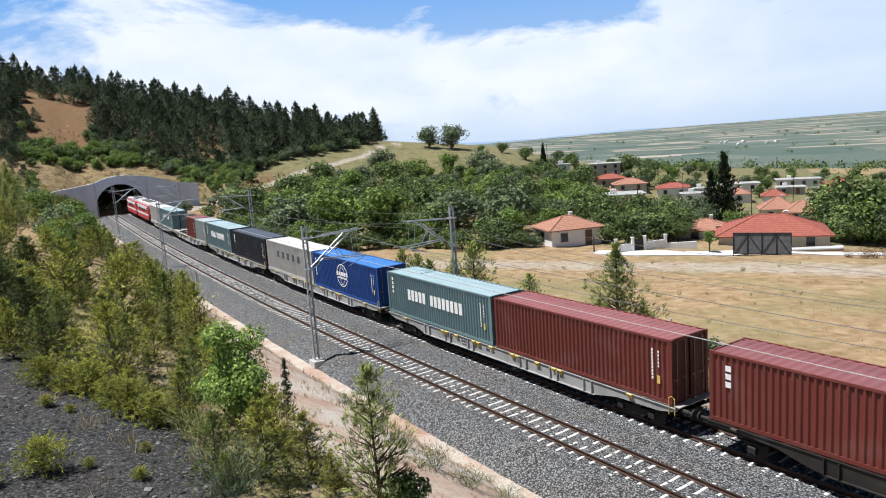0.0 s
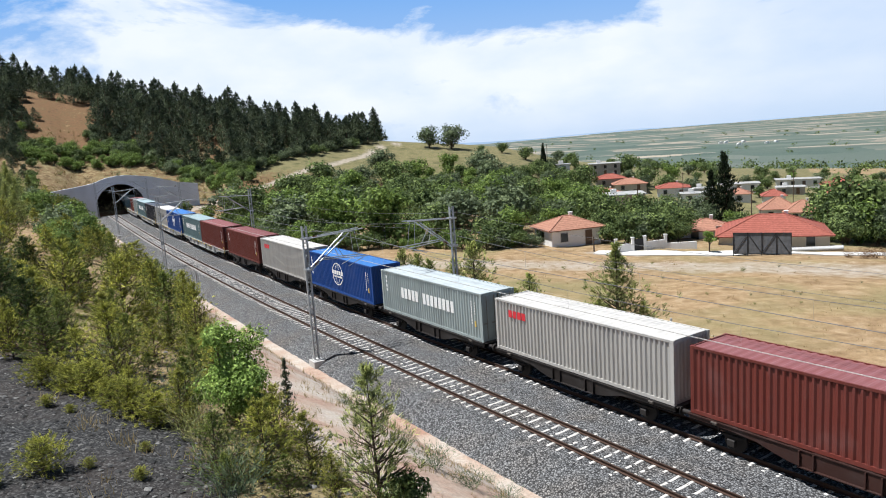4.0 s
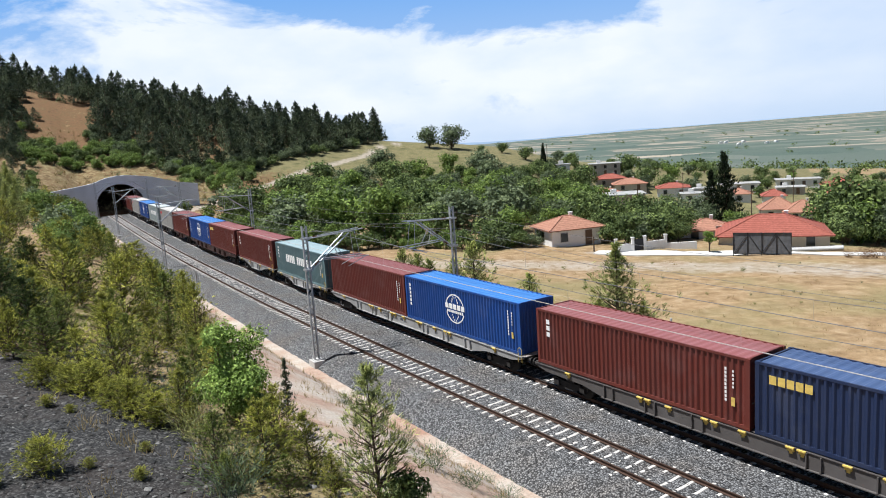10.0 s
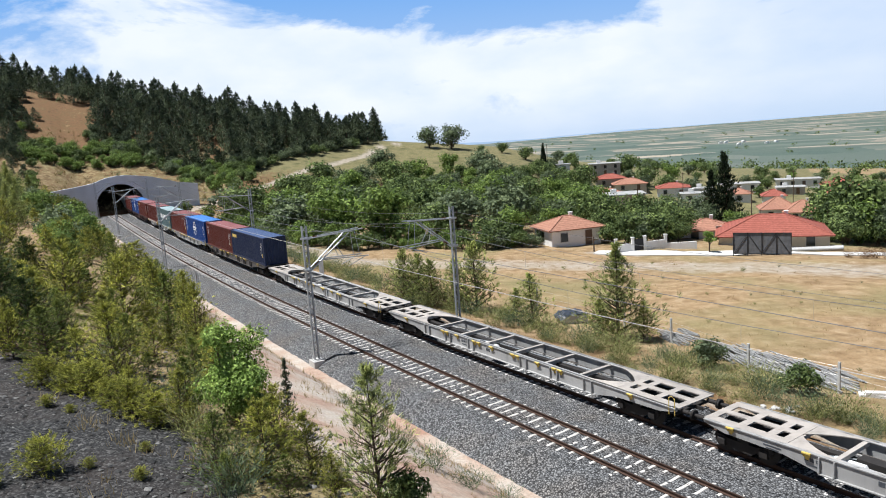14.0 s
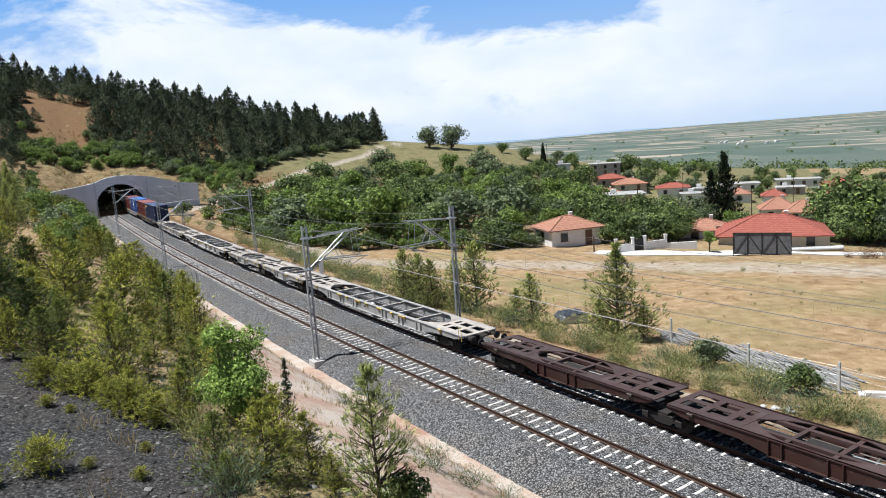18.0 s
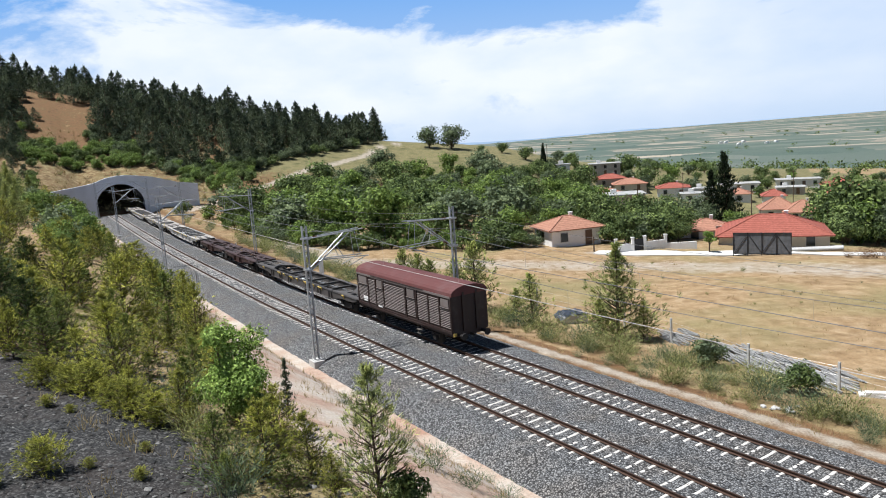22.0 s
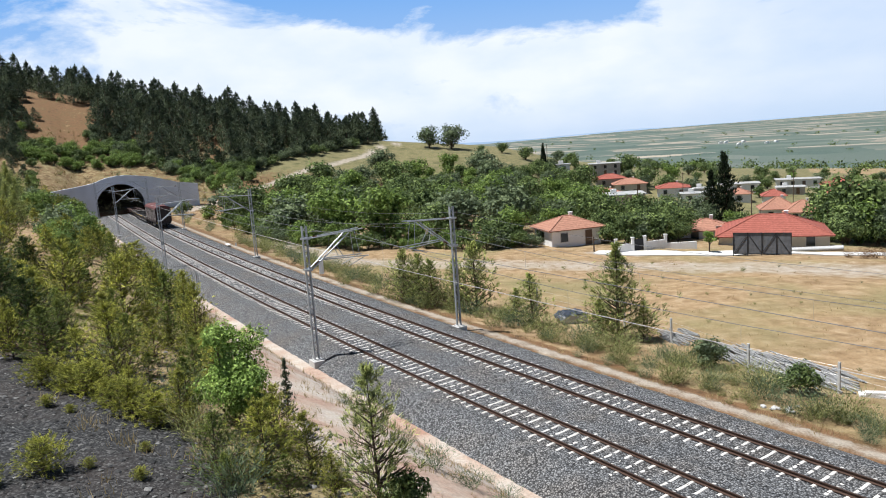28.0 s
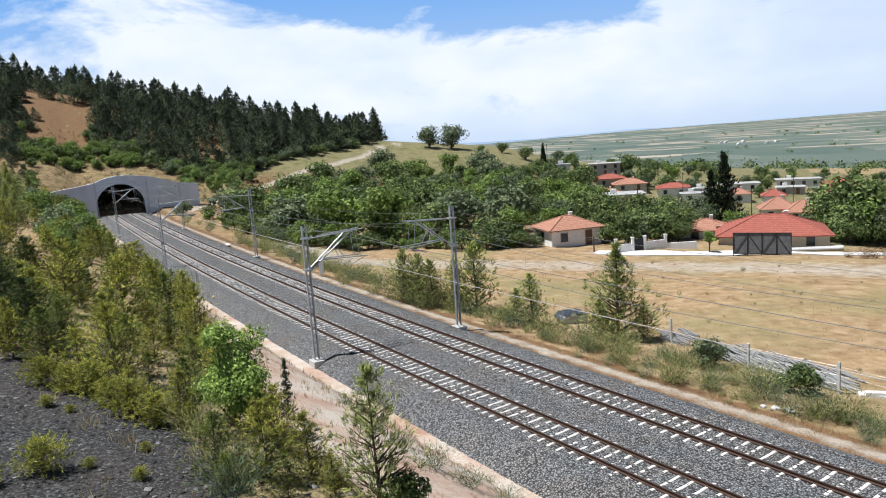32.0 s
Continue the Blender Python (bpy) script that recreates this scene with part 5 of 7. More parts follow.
# ---------------------------------------------------------------- plants
class Leaves:
    """Many small blades or leaves of one crown, kept as arrays."""

    def __init__(self, seed):
        self.r = np.random.RandomState(seed)
        self.tri, self.quad = [], []

    def blades(self, at, way, length, width):
        """Thin triangles that start at points and run along ways."""
        n = len(at)
        way = way / np.maximum(np.linalg.norm(way, axis=1, keepdims=True), 1e-6)
        side = np.cross(way, self.r.normal(size=(n, 3)) * 0.55 + np.array([0, 0, 1.0]))
        side /= np.maximum(np.linalg.norm(side, axis=1, keepdims=True), 1e-6)
        L = np.asarray(length).reshape(-1, 1) * self.r.uniform(0.7, 1.25, (n, 1))
        w = width * self.r.uniform(0.7, 1.3, (n, 1))
        self.tri.append(np.stack([at - side * w / 2, at + side * w / 2, at + way * L], 1))

    def leaves(self, at, size, up=0.35, out=0.0):
        """Small pointed four-cornered leaves, turned outwards more or less."""
        n = len(at)
        face = self.r.normal(size=(n, 3)) * 0.45 + np.array([0, 0, up]) + out
        d = np.cross(face, self.r.normal(size=(n, 3)))
        d /= np.maximum(np.linalg.norm(d, axis=1, keepdims=True), 1e-6)
        s = np.cross(face, d)
        s /= np.maximum(np.linalg.norm(s, axis=1, keepdims=True), 1e-6)
        L = size * self.r.uniform(0.6, 1.3, (n, 1))
        self.tri.append(np.stack([at - d * L * 0.7 - s * L * 0.62, at - d * L * 0.7 + s * L * 0.62, at + d * L], 1))

    def mesh(self, name, mat):
        v, f, k = [], [], 0
        for group, sides in ((self.tri, 3), (self.quad, 4)):
            for g in group:
                v.append(g.reshape(-1, 3))
                f += (np.arange(len(g) * sides).reshape(-1, sides) + k).tolist()
                k += len(g) * sides
        return mesh_of(name, np.concatenate(v).tolist(), f, [mat])


def trunk_mesh(seed, height, r0, lean=0.03, limbs=(), name="trunk"):
    rr = random.Random(seed)
    s = Soup()
    pts = [(0, 0, -0.3)]
    x = y = 0
    for i in range(1, 7):
        x += rr.uniform(-lean, lean) * height / 6
        y += rr.uniform(-lean, lean) * height / 6
        pts.append((x, y, height * i / 6))
    s.tube(pts, [r0 * (1.15 - 0.95 * i / 6) for i in range(7)], 7)
    for a, b, r in limbs:
        s.tube([a, b], [r, r * 0.3], 3, False)
    return s.mesh(name, MAT_BARK, True)


def pine_meshes(seed, height, spread, whorls, arms, tufts, blade, width, mat, upward=0.55, bare=0.08, thin=0.0, needles=7, taper=0.6, rise=0.85):
    """A conifer: whorls of limbs that bend up, with tufts of needles along them."""
    L = Leaves(seed)
    r = L.r
    limbs = []
    at, way, size = [], [], []
    for k in range(whorls):
        t = bare + (1 - bare) * (k + 0.5) / whorls
        z0 = height * t
        reach = spread * (1 - t) ** taper * (0.8 + 0.2 * min(1, t / 0.18)) + 0.02 * spread
        turn = r.uniform(0, 6.28)
        for a in range(arms):
            if r.rand() < thin:
                continue
            ang = turn + 6.283 * a / arms + r.uniform(-0.25, 0.25)
            d = np.array([math.cos(ang), math.sin(ang), 0])
            rl = reach * r.uniform(0.6, 1.2)
            z = z0 + r.uniform(-0.4, 0.4) * height / whorls
            tip = d * rl + np.array([0, 0, z + upward * rl * r.uniform(0.5, 1.1)])
            if rl > 0.25 * spread and a % 2 == 0:
                limbs.append(((0, 0, z), tuple(tip * [0.8, 0.8, 1] - [0, 0, 0.2 * upward * rl]), 0.012 * height * (1 - t) + 0.006))
            for q in range(tufts):
                u = 0.12 + 0.88 * (q + r.rand()) / tufts
                p = d * rl * u + np.array([0, 0, z + upward * rl * u * u * r.uniform(0.7, 1.0)])
                p = p + r.normal(size=3) * 0.10 * rl
                n = needles
                at.append(np.repeat(p[None], n, 0) + r.normal(size=(n, 3)) * blade * 0.13)
                size.append(np.full(n, blade * (0.52 + 0.48 * (1 - t))))
                way.append(d * (1.4 - rise) + np.array([0, 0, rise]) + r.normal(size=(1, 3)) * 0.25 + r.normal(size=(n, 3)) * 0.38)
    # leading shoot
    n = 26
    zz = height * (0.9 + 0.12 * r.rand(n, 1))
    at.append(np.c_[r.normal(size=(n, 2)) * 0.012 * height, zz])
    way.append(np.array([0, 0, 1.3]) + r.normal(size=(n, 3)) * 0.45)
    size.append(np.full(n, blade * 0.55))
    L.blades(np.concatenate(at), np.concatenate(way), np.concatenate(size), width)
    return trunk_mesh(seed, height * 0.98, (0.016 if height > 4.2 else 0.008) * height + 0.012, 0.02, limbs), L.mesh("crown", mat)


def forest_meshes(seed, height, spread, lumps, count, blade=0.62, width=0.2):
    """A full-grown pine: clumps of needles in a ragged cone, with spiky leading shoots."""
    L = Leaves(seed)
    r = L.r
    limbs = []
    for k in range(lumps):
        t = ((k + r.rand()) / lumps) ** 1.25
        reach = spread * (1 - t) ** 0.75 * r.uniform(0.35, 1.05)
        a = 2.4 * k + r.uniform(-0.5, 0.5)
        c = np.array([reach * math.cos(a), reach * math.sin(a), height * (0.06 + 0.86 * t)])
        size = spread * (0.34 - 0.2 * t) * r.uniform(0.75, 1.25)
        if k % 2:
            limbs.append(((0, 0, max(0.3, c[2] - 0.25 * reach)), tuple(c), 0.06))
        n = int(count / lumps * (1.35 - 0.7 * t))
        d = r.normal(size=(n, 3))
        d /= np.linalg.norm(d, axis=1, keepdims=True)
        p = c + d * size * np.array([1, 1, 0.62]) * r.uniform(0.35, 1.0, (n, 1)) ** 0.5
        L.blades(p, d * 0.75 + np.array([0, 0, 0.62]) + r.normal(size=(n, 3)) * 0.3, blade, width)
    n = 60
    zz = height * (0.8 + 0.17 * r.rand(n, 1))
    L.blades(np.c_[r.normal(size=(n, 2)) * 0.32 * (1.02 - zz / height) * 4, zz], np.array([0, 0, 1.5]) + r.normal(size=(n, 3)) * 0.4, 0.75, 0.16)
    return trunk_mesh(seed, height * 0.95, 0.16, 0.02, limbs), L.mesh("crown", MAT_PINE_DARK)


def broadleaf_meshes(seed, height, spread, count, leaf, mat, stem=0.3, lumps=9):
    """A round-headed tree or bush: limbs to lumps of foliage with gaps between."""
    L = Leaves(seed)
    r = L.r
    limbs = []
    base = height * stem
    for k in range(lumps):
        ang, rad = 2.4 * k + r.uniform(-0.5, 0.5), spread * math.sqrt((k + 0.5) / lumps) * r.uniform(0.55, 0.85)
        zc = base + (height - base) * (0.17 + 0.66 * r.rand() * (1 - 0.55 * (rad / spread) ** 2))
        c = np.array([rad * math.cos(ang), rad * math.sin(ang), zc])
        size = spread * r.uniform(0.30, 0.52)
        limbs.append(((0, 0, base * r.uniform(0.5, 0.95)), tuple(c), 0.012 * height + 0.01))
        n = count // lumps
        d = r.normal(size=(n, 3))
        d /= np.linalg.norm(d, axis=1, keepdims=True)
        lump = 1 + 0.28 * np.sin(d[:, :1] * 5 + k) * np.cos(d[:, 1:2] * 6 - k) + 0.14 * r.normal(size=(n, 1))
        p = c + d * size * lump * np.array([1, 1, 0.8]) * r.uniform(0.4, 1.0, (n, 1)) ** 0.35
        p[:, 2] = np.maximum(p[:, 2], 0.06 * height)
        L.leaves(p, leaf, 0.3, d * 0.9)
    n = count // 6
    d = r.normal(size=(n, 3))
    d /= np.linalg.norm(d, axis=1, keepdims=True)
    p = np.array([0, 0, base + (height - base) * 0.45]) + d * np.array([spread * 0.52, spread * 0.52, (height - base) * 0.36]) * r.uniform(0.5, 1, (n, 1))
    L.leaves(p, leaf * 1.3, 0.1, d * 0.4)
    return trunk_mesh(seed, height * 0.6, 0.022 * height + 0.015, 0.06, limbs), L.mesh("crown", mat)


def broom_meshes(seed, height, spread, count, mat):
    L = Leaves(seed)
    r = L.r
    a = r.uniform(0, 6.28, count)
    q = np.sqrt(r.rand(count))
    root = np.c_[np.cos(a) * q * spread * 0.35, np.sin(a) * q * spread * 0.35, np.zeros(count)]
    way = np.c_[np.cos(a) * q * 0.8, np.sin(a) * q * 0.8, np.full(count, 1.05)] + r.normal(size=(count, 3)) * 0.16
    mid = root + way * (height * r.uniform(0.0, 0.62, (count, 1)))
    L.blades(mid, way * [1.3, 1.3, 0.7] + r.normal(size=(count, 3)) * 0.42, height * 0.15, 0.014 * height + 0.008)
    return (L.mesh("twigs", mat),)


def plant(kind, meshes, x, y, scale, label, category, group="", turn=None, sink=0.0, stretch=1.0):
    e = thing(kind, label, category, group) if len(meshes) > 1 else tagged(new(kind, meshes[0]), label, category, group)
    e.matrix_basis = pose(x, y, land_z(x, y) - sink, random.uniform(-3, 3), random.uniform(-3, 3), random.uniform(0, 360) if turn is None else turn) @ Matrix.Diagonal((scale, scale, scale * stretch, 1))
    if len(meshes) == 1:
        return e
    for name, me in zip(("trunk", "crown"), meshes):
        o = new(name, me)
        o.parent = e
    return e


def scatter(n, sample, gap, rng, tries=40):
    """Up to n plan places from a sampler, kept apart from each other."""
    out = []
    for _ in range(n * tries):
        if len(out) >= n:
            break
        p = sample(rng)
        if p is None:
            continue
        if all((p[0] - q[0]) ** 2 + (p[1] - q[1]) ** 2 > gap * gap for q in out):
            out.append(p)
    return out


FORMS = [(1.35, 0.7, 0.08, 0.7), (1.15, 0.9, 0.1, 0.6), (1.6, 0.55, 0.08, 0.85), (1.0, 1.1, 0.12, 0.55)]
NEEDLES = [MAT_PINE_YOUNG, MAT_PINE_YOUNG, MAT_PINE_BANK, MAT_PINE_YOUNG]
YOUNG = [pine_meshes(11 + i, 2.6, sp, 12, 7, 7, 0.19, 0.023, NEEDLES[i], up, 0.0, th, 9, ta, 0.5) for i, (sp, up, th, ta) in enumerate(FORMS)]
YOUNG_FAR = [pine_meshes(21 + i, 2.6, sp, 10, 6, 6, 0.25, 0.042, NEEDLES[i], up, 0.0, th, 6, ta, 0.5) for i, (sp, up, th, ta) in enumerate(FORMS)]
DENSE = pine_meshes(27, 3.4, 1.9, 13, 8, 7, 0.26, 0.036, MAT_PINE_DEEP, 0.6, 0.0, 0.1, 8, 0.7, 0.5)
SEEDLING = [pine_meshes(31 + i, 0.75, 0.66, 8, 9, 7, 0.12, 0.013, MAT_PINE_YOUNG, 0.5, 0.02, 0, 9, 0.45, 0.5) for i in range(2)]
SPARSE = pine_meshes(41, 4.0, 1.5, 13, 7, 9, 0.24, 0.024, MAT_FIELD_PINE, 0.95, 0.0, 0.12, 9, 0.75, 0.7)
GREY_PINE = pine_meshes(42, 4.6, 2.6, 14, 8, 9, 0.3, 0.034, MAT_FIELD_PINE, 0.65, 0.0, 0.08, 9, 1.1, 0.6)
FIELD_PINE = pine_meshes(44, 4.6, 2.5, 12, 7, 9, 0.3, 0.042, MAT_FIELD_PINE, 0.75, 0.0, 0.08, 9, 0.9, 0.6)
NARROW = pine_meshes(43, 2.4, 0.42, 14, 6, 5, 0.14, 0.022, MAT_PINE_DARK, 0.1, 0.03, taper=1.0)
FOREST = [forest_meshes(51 + i, h, sp, k, 2700) for i, (h, sp, k) in enumerate([(11.0, 4.0, 30), (10.4, 4.6, 26), (11.6, 3.5, 32), (9.6, 4.4, 24)])]
LOW_PINE = [forest_meshes(57 + i, 10.0, sp, 16, 1000, 0.95, 0.36) for i, sp in enumerate((4.6, 5.2))]
DARK_CONIFER = pine_meshes(95, 14.0, 3.4, 15, 7, 6, 1.1, 0.26, MAT_CYPRESS, 0.45, 0.03, 0.1, 5, 0.9)
BUSH = [broadleaf_meshes(61 + i, 3.0, 1.9, 1350, 0.15, m, 0.06) for i, m in enumerate([MAT_LEAF, MAT_LEAF_FRESH, MAT_LEAF_GREY])]
TALL_BUSH = broadleaf_meshes(66, 3.4, 1.05, 6500, 0.05, MAT_LEAF_BRIGHT, 0.05, 12)
SAPLING = broadleaf_meshes(97, 2.6, 0.75, 700, 0.10, MAT_LEAF_BRIGHT, 0.35, 7)
TREES = [broadleaf_meshes(71 + i, hh, sp, 1800, 0.3, m, 0.04, k) for i, (m, hh, sp, k) in enumerate([(MAT_LEAF, 8.0, 4.2, 14), (MAT_LEAF, 8.6, 3.6, 11), (MAT_LEAF_GREY, 8.0, 4.4, 15), (MAT_LEAF_FRESH, 8.0, 3.8, 12)])]
BROOM = [broom_meshes(81 + i, 1.8, 1.2, 700, m) for i, m in enumerate([MAT_BROOM, MAT_LEAF_GREY, MAT_BROOM])]


def cypress_meshes():
    L = Leaves(91)
    r = L.r
    n = 3000
    t = r.rand(n, 1)
    w = np.sin(np.clip(t * 1.02 + 0.05, 0, 1) * math.pi) ** 0.6 * 1.15 * (1 - 0.55 * t)
    a = r.uniform(0, 6.28, (n, 1))
    lump = 1 + 0.22 * np.sin(a * 3 + t * 21)
    p = np.c_[np.cos(a) * w * lump, np.sin(a) * w * lump, t * 11.6 + 0.3]
    L.blades(p, np.c_[np.cos(a) * 0.4, np.sin(a) * 0.4, np.full((n, 1), 1.0)] + r.normal(size=(n, 3)) * 0.3, 0.75, 0.16)
    return trunk_mesh(91, 10.0, 0.16, 0.0), L.mesh("crown", MAT_CYPRESS)


CYPRESS = cypress_meshes()


def build_bank_plants():
    rng = random.Random(5)

    def sample(r):
        s = 12 + 172 * r.random() ** 1.5
        hi = float(np.interp(s, [12, 20, 30, 40, 52, 90, 185], [-20.2, -19.4, -17.6, -15.4, -13.6, -12.4, -12.0]))
        lo = float(np.interp(s, [12, 20, 24, 32, 60, 185], [-21.5, -22.0, -23.5, -27, -34, -38]))
        o = hi + (lo - hi) * r.random() ** 1.2
        p = on_line(s, o)
        return (p.x, p.y, s, o)

    def upper(r):
        p = sample(r)
        return p if p[2] > 31 else None

    def lower(r):
        p = sample(r)
        return p if 18 < p[2] < 31 else None

    for x, y, s, o in scatter(60, sample, 1.5, rng) + scatter(170, upper, 1.3, rng) + scatter(26, lower, 1.35, rng):
        if math.hypot(x + 5.2, y - 16.6) < 2.1 or math.hypot(x + 3.4, y - 14.6) < 1.6:
            continue
        k = rng.choice((0, 0, 1, 1, 2, 2, 3))
        size = rng.choice((0.5, 0.6, 0.7, 0.8, 0.95)) * rng.uniform(0.9, 1.1) * (0.85 if s < 30 else 1.12)
        plant("young_pine", (YOUNG if s < 31 else YOUNG_FAR)[k], x, y, size, "young yellow-green pine on the cutting bank", "pine", "young pines on the bank", stretch=rng.uniform(0.85, 1.15))
    for x, y, s, o in scatter(26, sample, 1.6, rng):
        plant("broom_bush", BROOM[rng.randrange(3)], x, y, rng.uniform(0.5, 0.9), "dry grey-green broom bush on the bank", "bush", "broom bushes")
    for x, y, h in [(-47.3, 79.3, 3.2), (-51, 86, 3.6), (-56, 94, 3.8), (-72.9, 121.7, 5.0), (-66, 112, 4.4), (-79, 128, 5.5), (-61, 101, 4.0), (-84, 140, 6), (-90, 150, 6), (-76, 133, 5), (-96, 160, 6.5)]:
        plant("young_pine", GREY_PINE, x, y, h / 4.6, "bushy dark pine on the upper bank", "pine", "young pines on the bank")
    # larger dark pines by the edge of the stony slope
    for x, y, h in [(-16.6, 26.0, 3.0), (-15.0, 25.0, 2.5), (-18.4, 28.2, 3.4), (-20.4, 30.6, 3.2), (-17.3, 29.0, 2.4), (-23.0, 34.0, 3.4), (-21.0, 35.5, 2.8), (-26.0, 39.0, 3.4), (-29.5, 45.0, 3.6)]:
        plant("young_pine", DENSE, x, y, h / 3.4, "dense dark green pine beside the stony slope", "pine", "young pines on the bank")
    plant("broadleaf_bush", TALL_BUSH, -5.8, 18.0, 1.0, "bright green leafy bush among the pines", "bush")
    plant("broadleaf_bush", TALL_BUSH, -5.1, 17.6, 0.62, "bright green leafy bush among the pines", "bush")
    plant("young_pine", SPARSE, -1.7, 14.0, 0.8, "ragged yellow-green young pine at the foot of the bank", "pine", "young pines on the bank")
    plant("broadleaf_bush", BUSH[0], -1.15, 13.9, 0.3, "dark green bush beside the sparse pine", "bush", stretch=1.3)
    for x, y, k, h in [(-4.1, 14.5, 1, 2.1), (-3.3, 15.0, 0, 1.8), (-4.7, 13.6, 2, 0.9), (-3.5, 13.6, 2, 1.1), (-2.6, 13.9, 3, 1.2), (-4.4, 16.6, 3, 1.9), (-5.7, 16.9, 2, 0.8), (-6.6, 17.0, 0, 0.9)]:
        plant("young_pine", YOUNG[k], x, y, h / 3, "bushy yellow-green young pine at the foot of the bank", "pine", "young pines on the bank")
    plant("young_spruce", NARROW, -4.9, 20.1, 0.75, "slim dark young conifer above the path", "conifer")
    for x, y, h in [(-8.3, 13.5, 0.95), (-8.9, 12.7, 0.62), (-10.7, 18.0, 0.42), (-7.6, 13.9, 0.3), (-9.9, 17.6, 0.3), (-6.4, 13.5, 0.35), (-7.0, 15.2, 0.3), (-12.0, 20.1, 1.1), (-11.0, 19.7, 1.0), (-9.2, 18.4, 1.0), (-8.4, 17.7, 1.2), (-7.5, 17.1, 1.1), (-10.2, 19.4, 1.3)]:
        plant("pine_seedling", SEEDLING[rng.randrange(2)], x, y, h, "small yellow-green pine seedling on dark scree", "pine", "pine seedlings", sink=0.02)
    for x, y, k, h in [(-4.9, 14.8, 1, 0.42), (-4.3, 14.5, 1, 0.45), (-5.4, 15.4, 0, 0.36), (-3.4, 15.2, 2, 0.4), (-2.7, 15.4, 0, 0.36)]:
        plant("broom_bush", BROOM[k], x, y, h, "dry grey-green broom bush on the bank", "bush", "broom bushes")
    for x, y, h in [(-0.7, 19.0, 0.5), (0.3, 18.2, 0.42), (1.2, 17.6, 0.4), (-1.6, 21.2, 0.4), (-2.6, 22.6, 0.36), (1.0, 24.4, 0.32), (-4.2, 26.5, 0.35)]:
        plant("weed", BROOM[1], x, y, h, "small grey-green weed on bare earth", "weed", "weeds by the path")
    # leafy shrubs by the portal and on the far part of the bank
    for x, y, k, h in [(-33.0, 60.0, 1, 1.3), (-35.5, 66.0, 0, 1.5), (-31.0, 58.0, 1, 1.1), (-45, 84, 0, 1.1), (-50, 92, 0, 1.1), (-58, 104, 0, 1.2), (-55, 96, 0, 1.1), (-66, 112, 0, 1.3), (-72, 120, 0, 1.3), (-78, 130, 0, 1.3), (-86, 146, 0, 1.4), (-92, 156, 0, 1.4), (-100, 170, 0, 1.4), (-104, 184, 0, 1.4), (-110, 196, 0, 1.5), (-118, 206, 0, 1.5)]:
        plant("broadleaf_bush", BUSH[k], x, y, h * 0.62, "dense green leafy bush on the hillside", "bush", "hillside bushes")


PORTAL_BUSHES = [(-38.5, 71.0, 2, 1.2), (-37.4, 74.6, 1, 1.15), (-36.2, 68.4, 2, 1.0), (-40.6, 77.0, 1, 1.3), (-42.8, 80.6, 2, 1.2), (-35.0, 64.6, 1, 0.9)]


def build_portal_bushes():
    for x, y, k, h in PORTAL_BUSHES:
        plant("broadleaf_bush", BUSH[k], x, y, h, "full grey-green leafy bush below the tunnel portal", "bush", "hillside bushes")
    for s, o, k, h in [(132, -14.5, 1, 1.5), (122, -15.5, 0, 1.6), (142, -15.0, 1, 1.4), (112, -15.0, 0, 1.4), (126, -19, 1, 1.7), (104, -17, 0, 1.4), (136, -20, 0, 1.6), (150, -16, 0, 1.4), (116, -21, 1, 1.6), (146, -21, 2, 1.5)]:
        p = on_line(s, o)
        plant("broadleaf_bush", BUSH[k], p.x, p.y, h * 0.72, "large leafy bush in front of the tunnel portal", "bush", "hillside bushes")


SHRUBS_RIGHT = [(-10.2, 70.9, 2.6), (-8.9, 74.1, 2.4), (-6.9, 65.7, 2.7), (-5.1, 62.8, 2.8), (-3.0, 61.3, 3.0), (-1.8, 59.3, 3.4), (4.0, 56.0, 2.3), (4.6, 52.7, 1.7), (6.6, 48.8, 1.8), (7.9, 47.1, 2.0), (9.0, 44.8, 1.9), (9.9, 45.7, 2.3), (10.4, 42.0, 2.2), (12.0, 41.4, 2.2), (12.2, 37.9, 2.7), (14.2, 41.3, 2.2), (14.1, 36.9, 2.3), (15.0, 35.4, 1.5), (15.2, 34.6, 1.3), (18.4, 38.2, 1.3), (17.0, 32.1, 2.3), (18.2, 31.8, 2.2), (18.7, 30.3, 2.1), (19.7, 31.2, 1.9)]
PINES_RIGHT = [(-3.8, 62.3, 4.8), (-2.3, 61.3, 4.5), (2.6, 59.7, 5.9), (-1.1, 60.3, 4.2), (0.9, 59.3, 4.4), (6.7, 54.4, 4.1), (5.5, 55.2, 2.7), (12.1, 49.2, 6.9), (10.7, 49.2, 2.9), (13.6, 48.2, 2.9)]


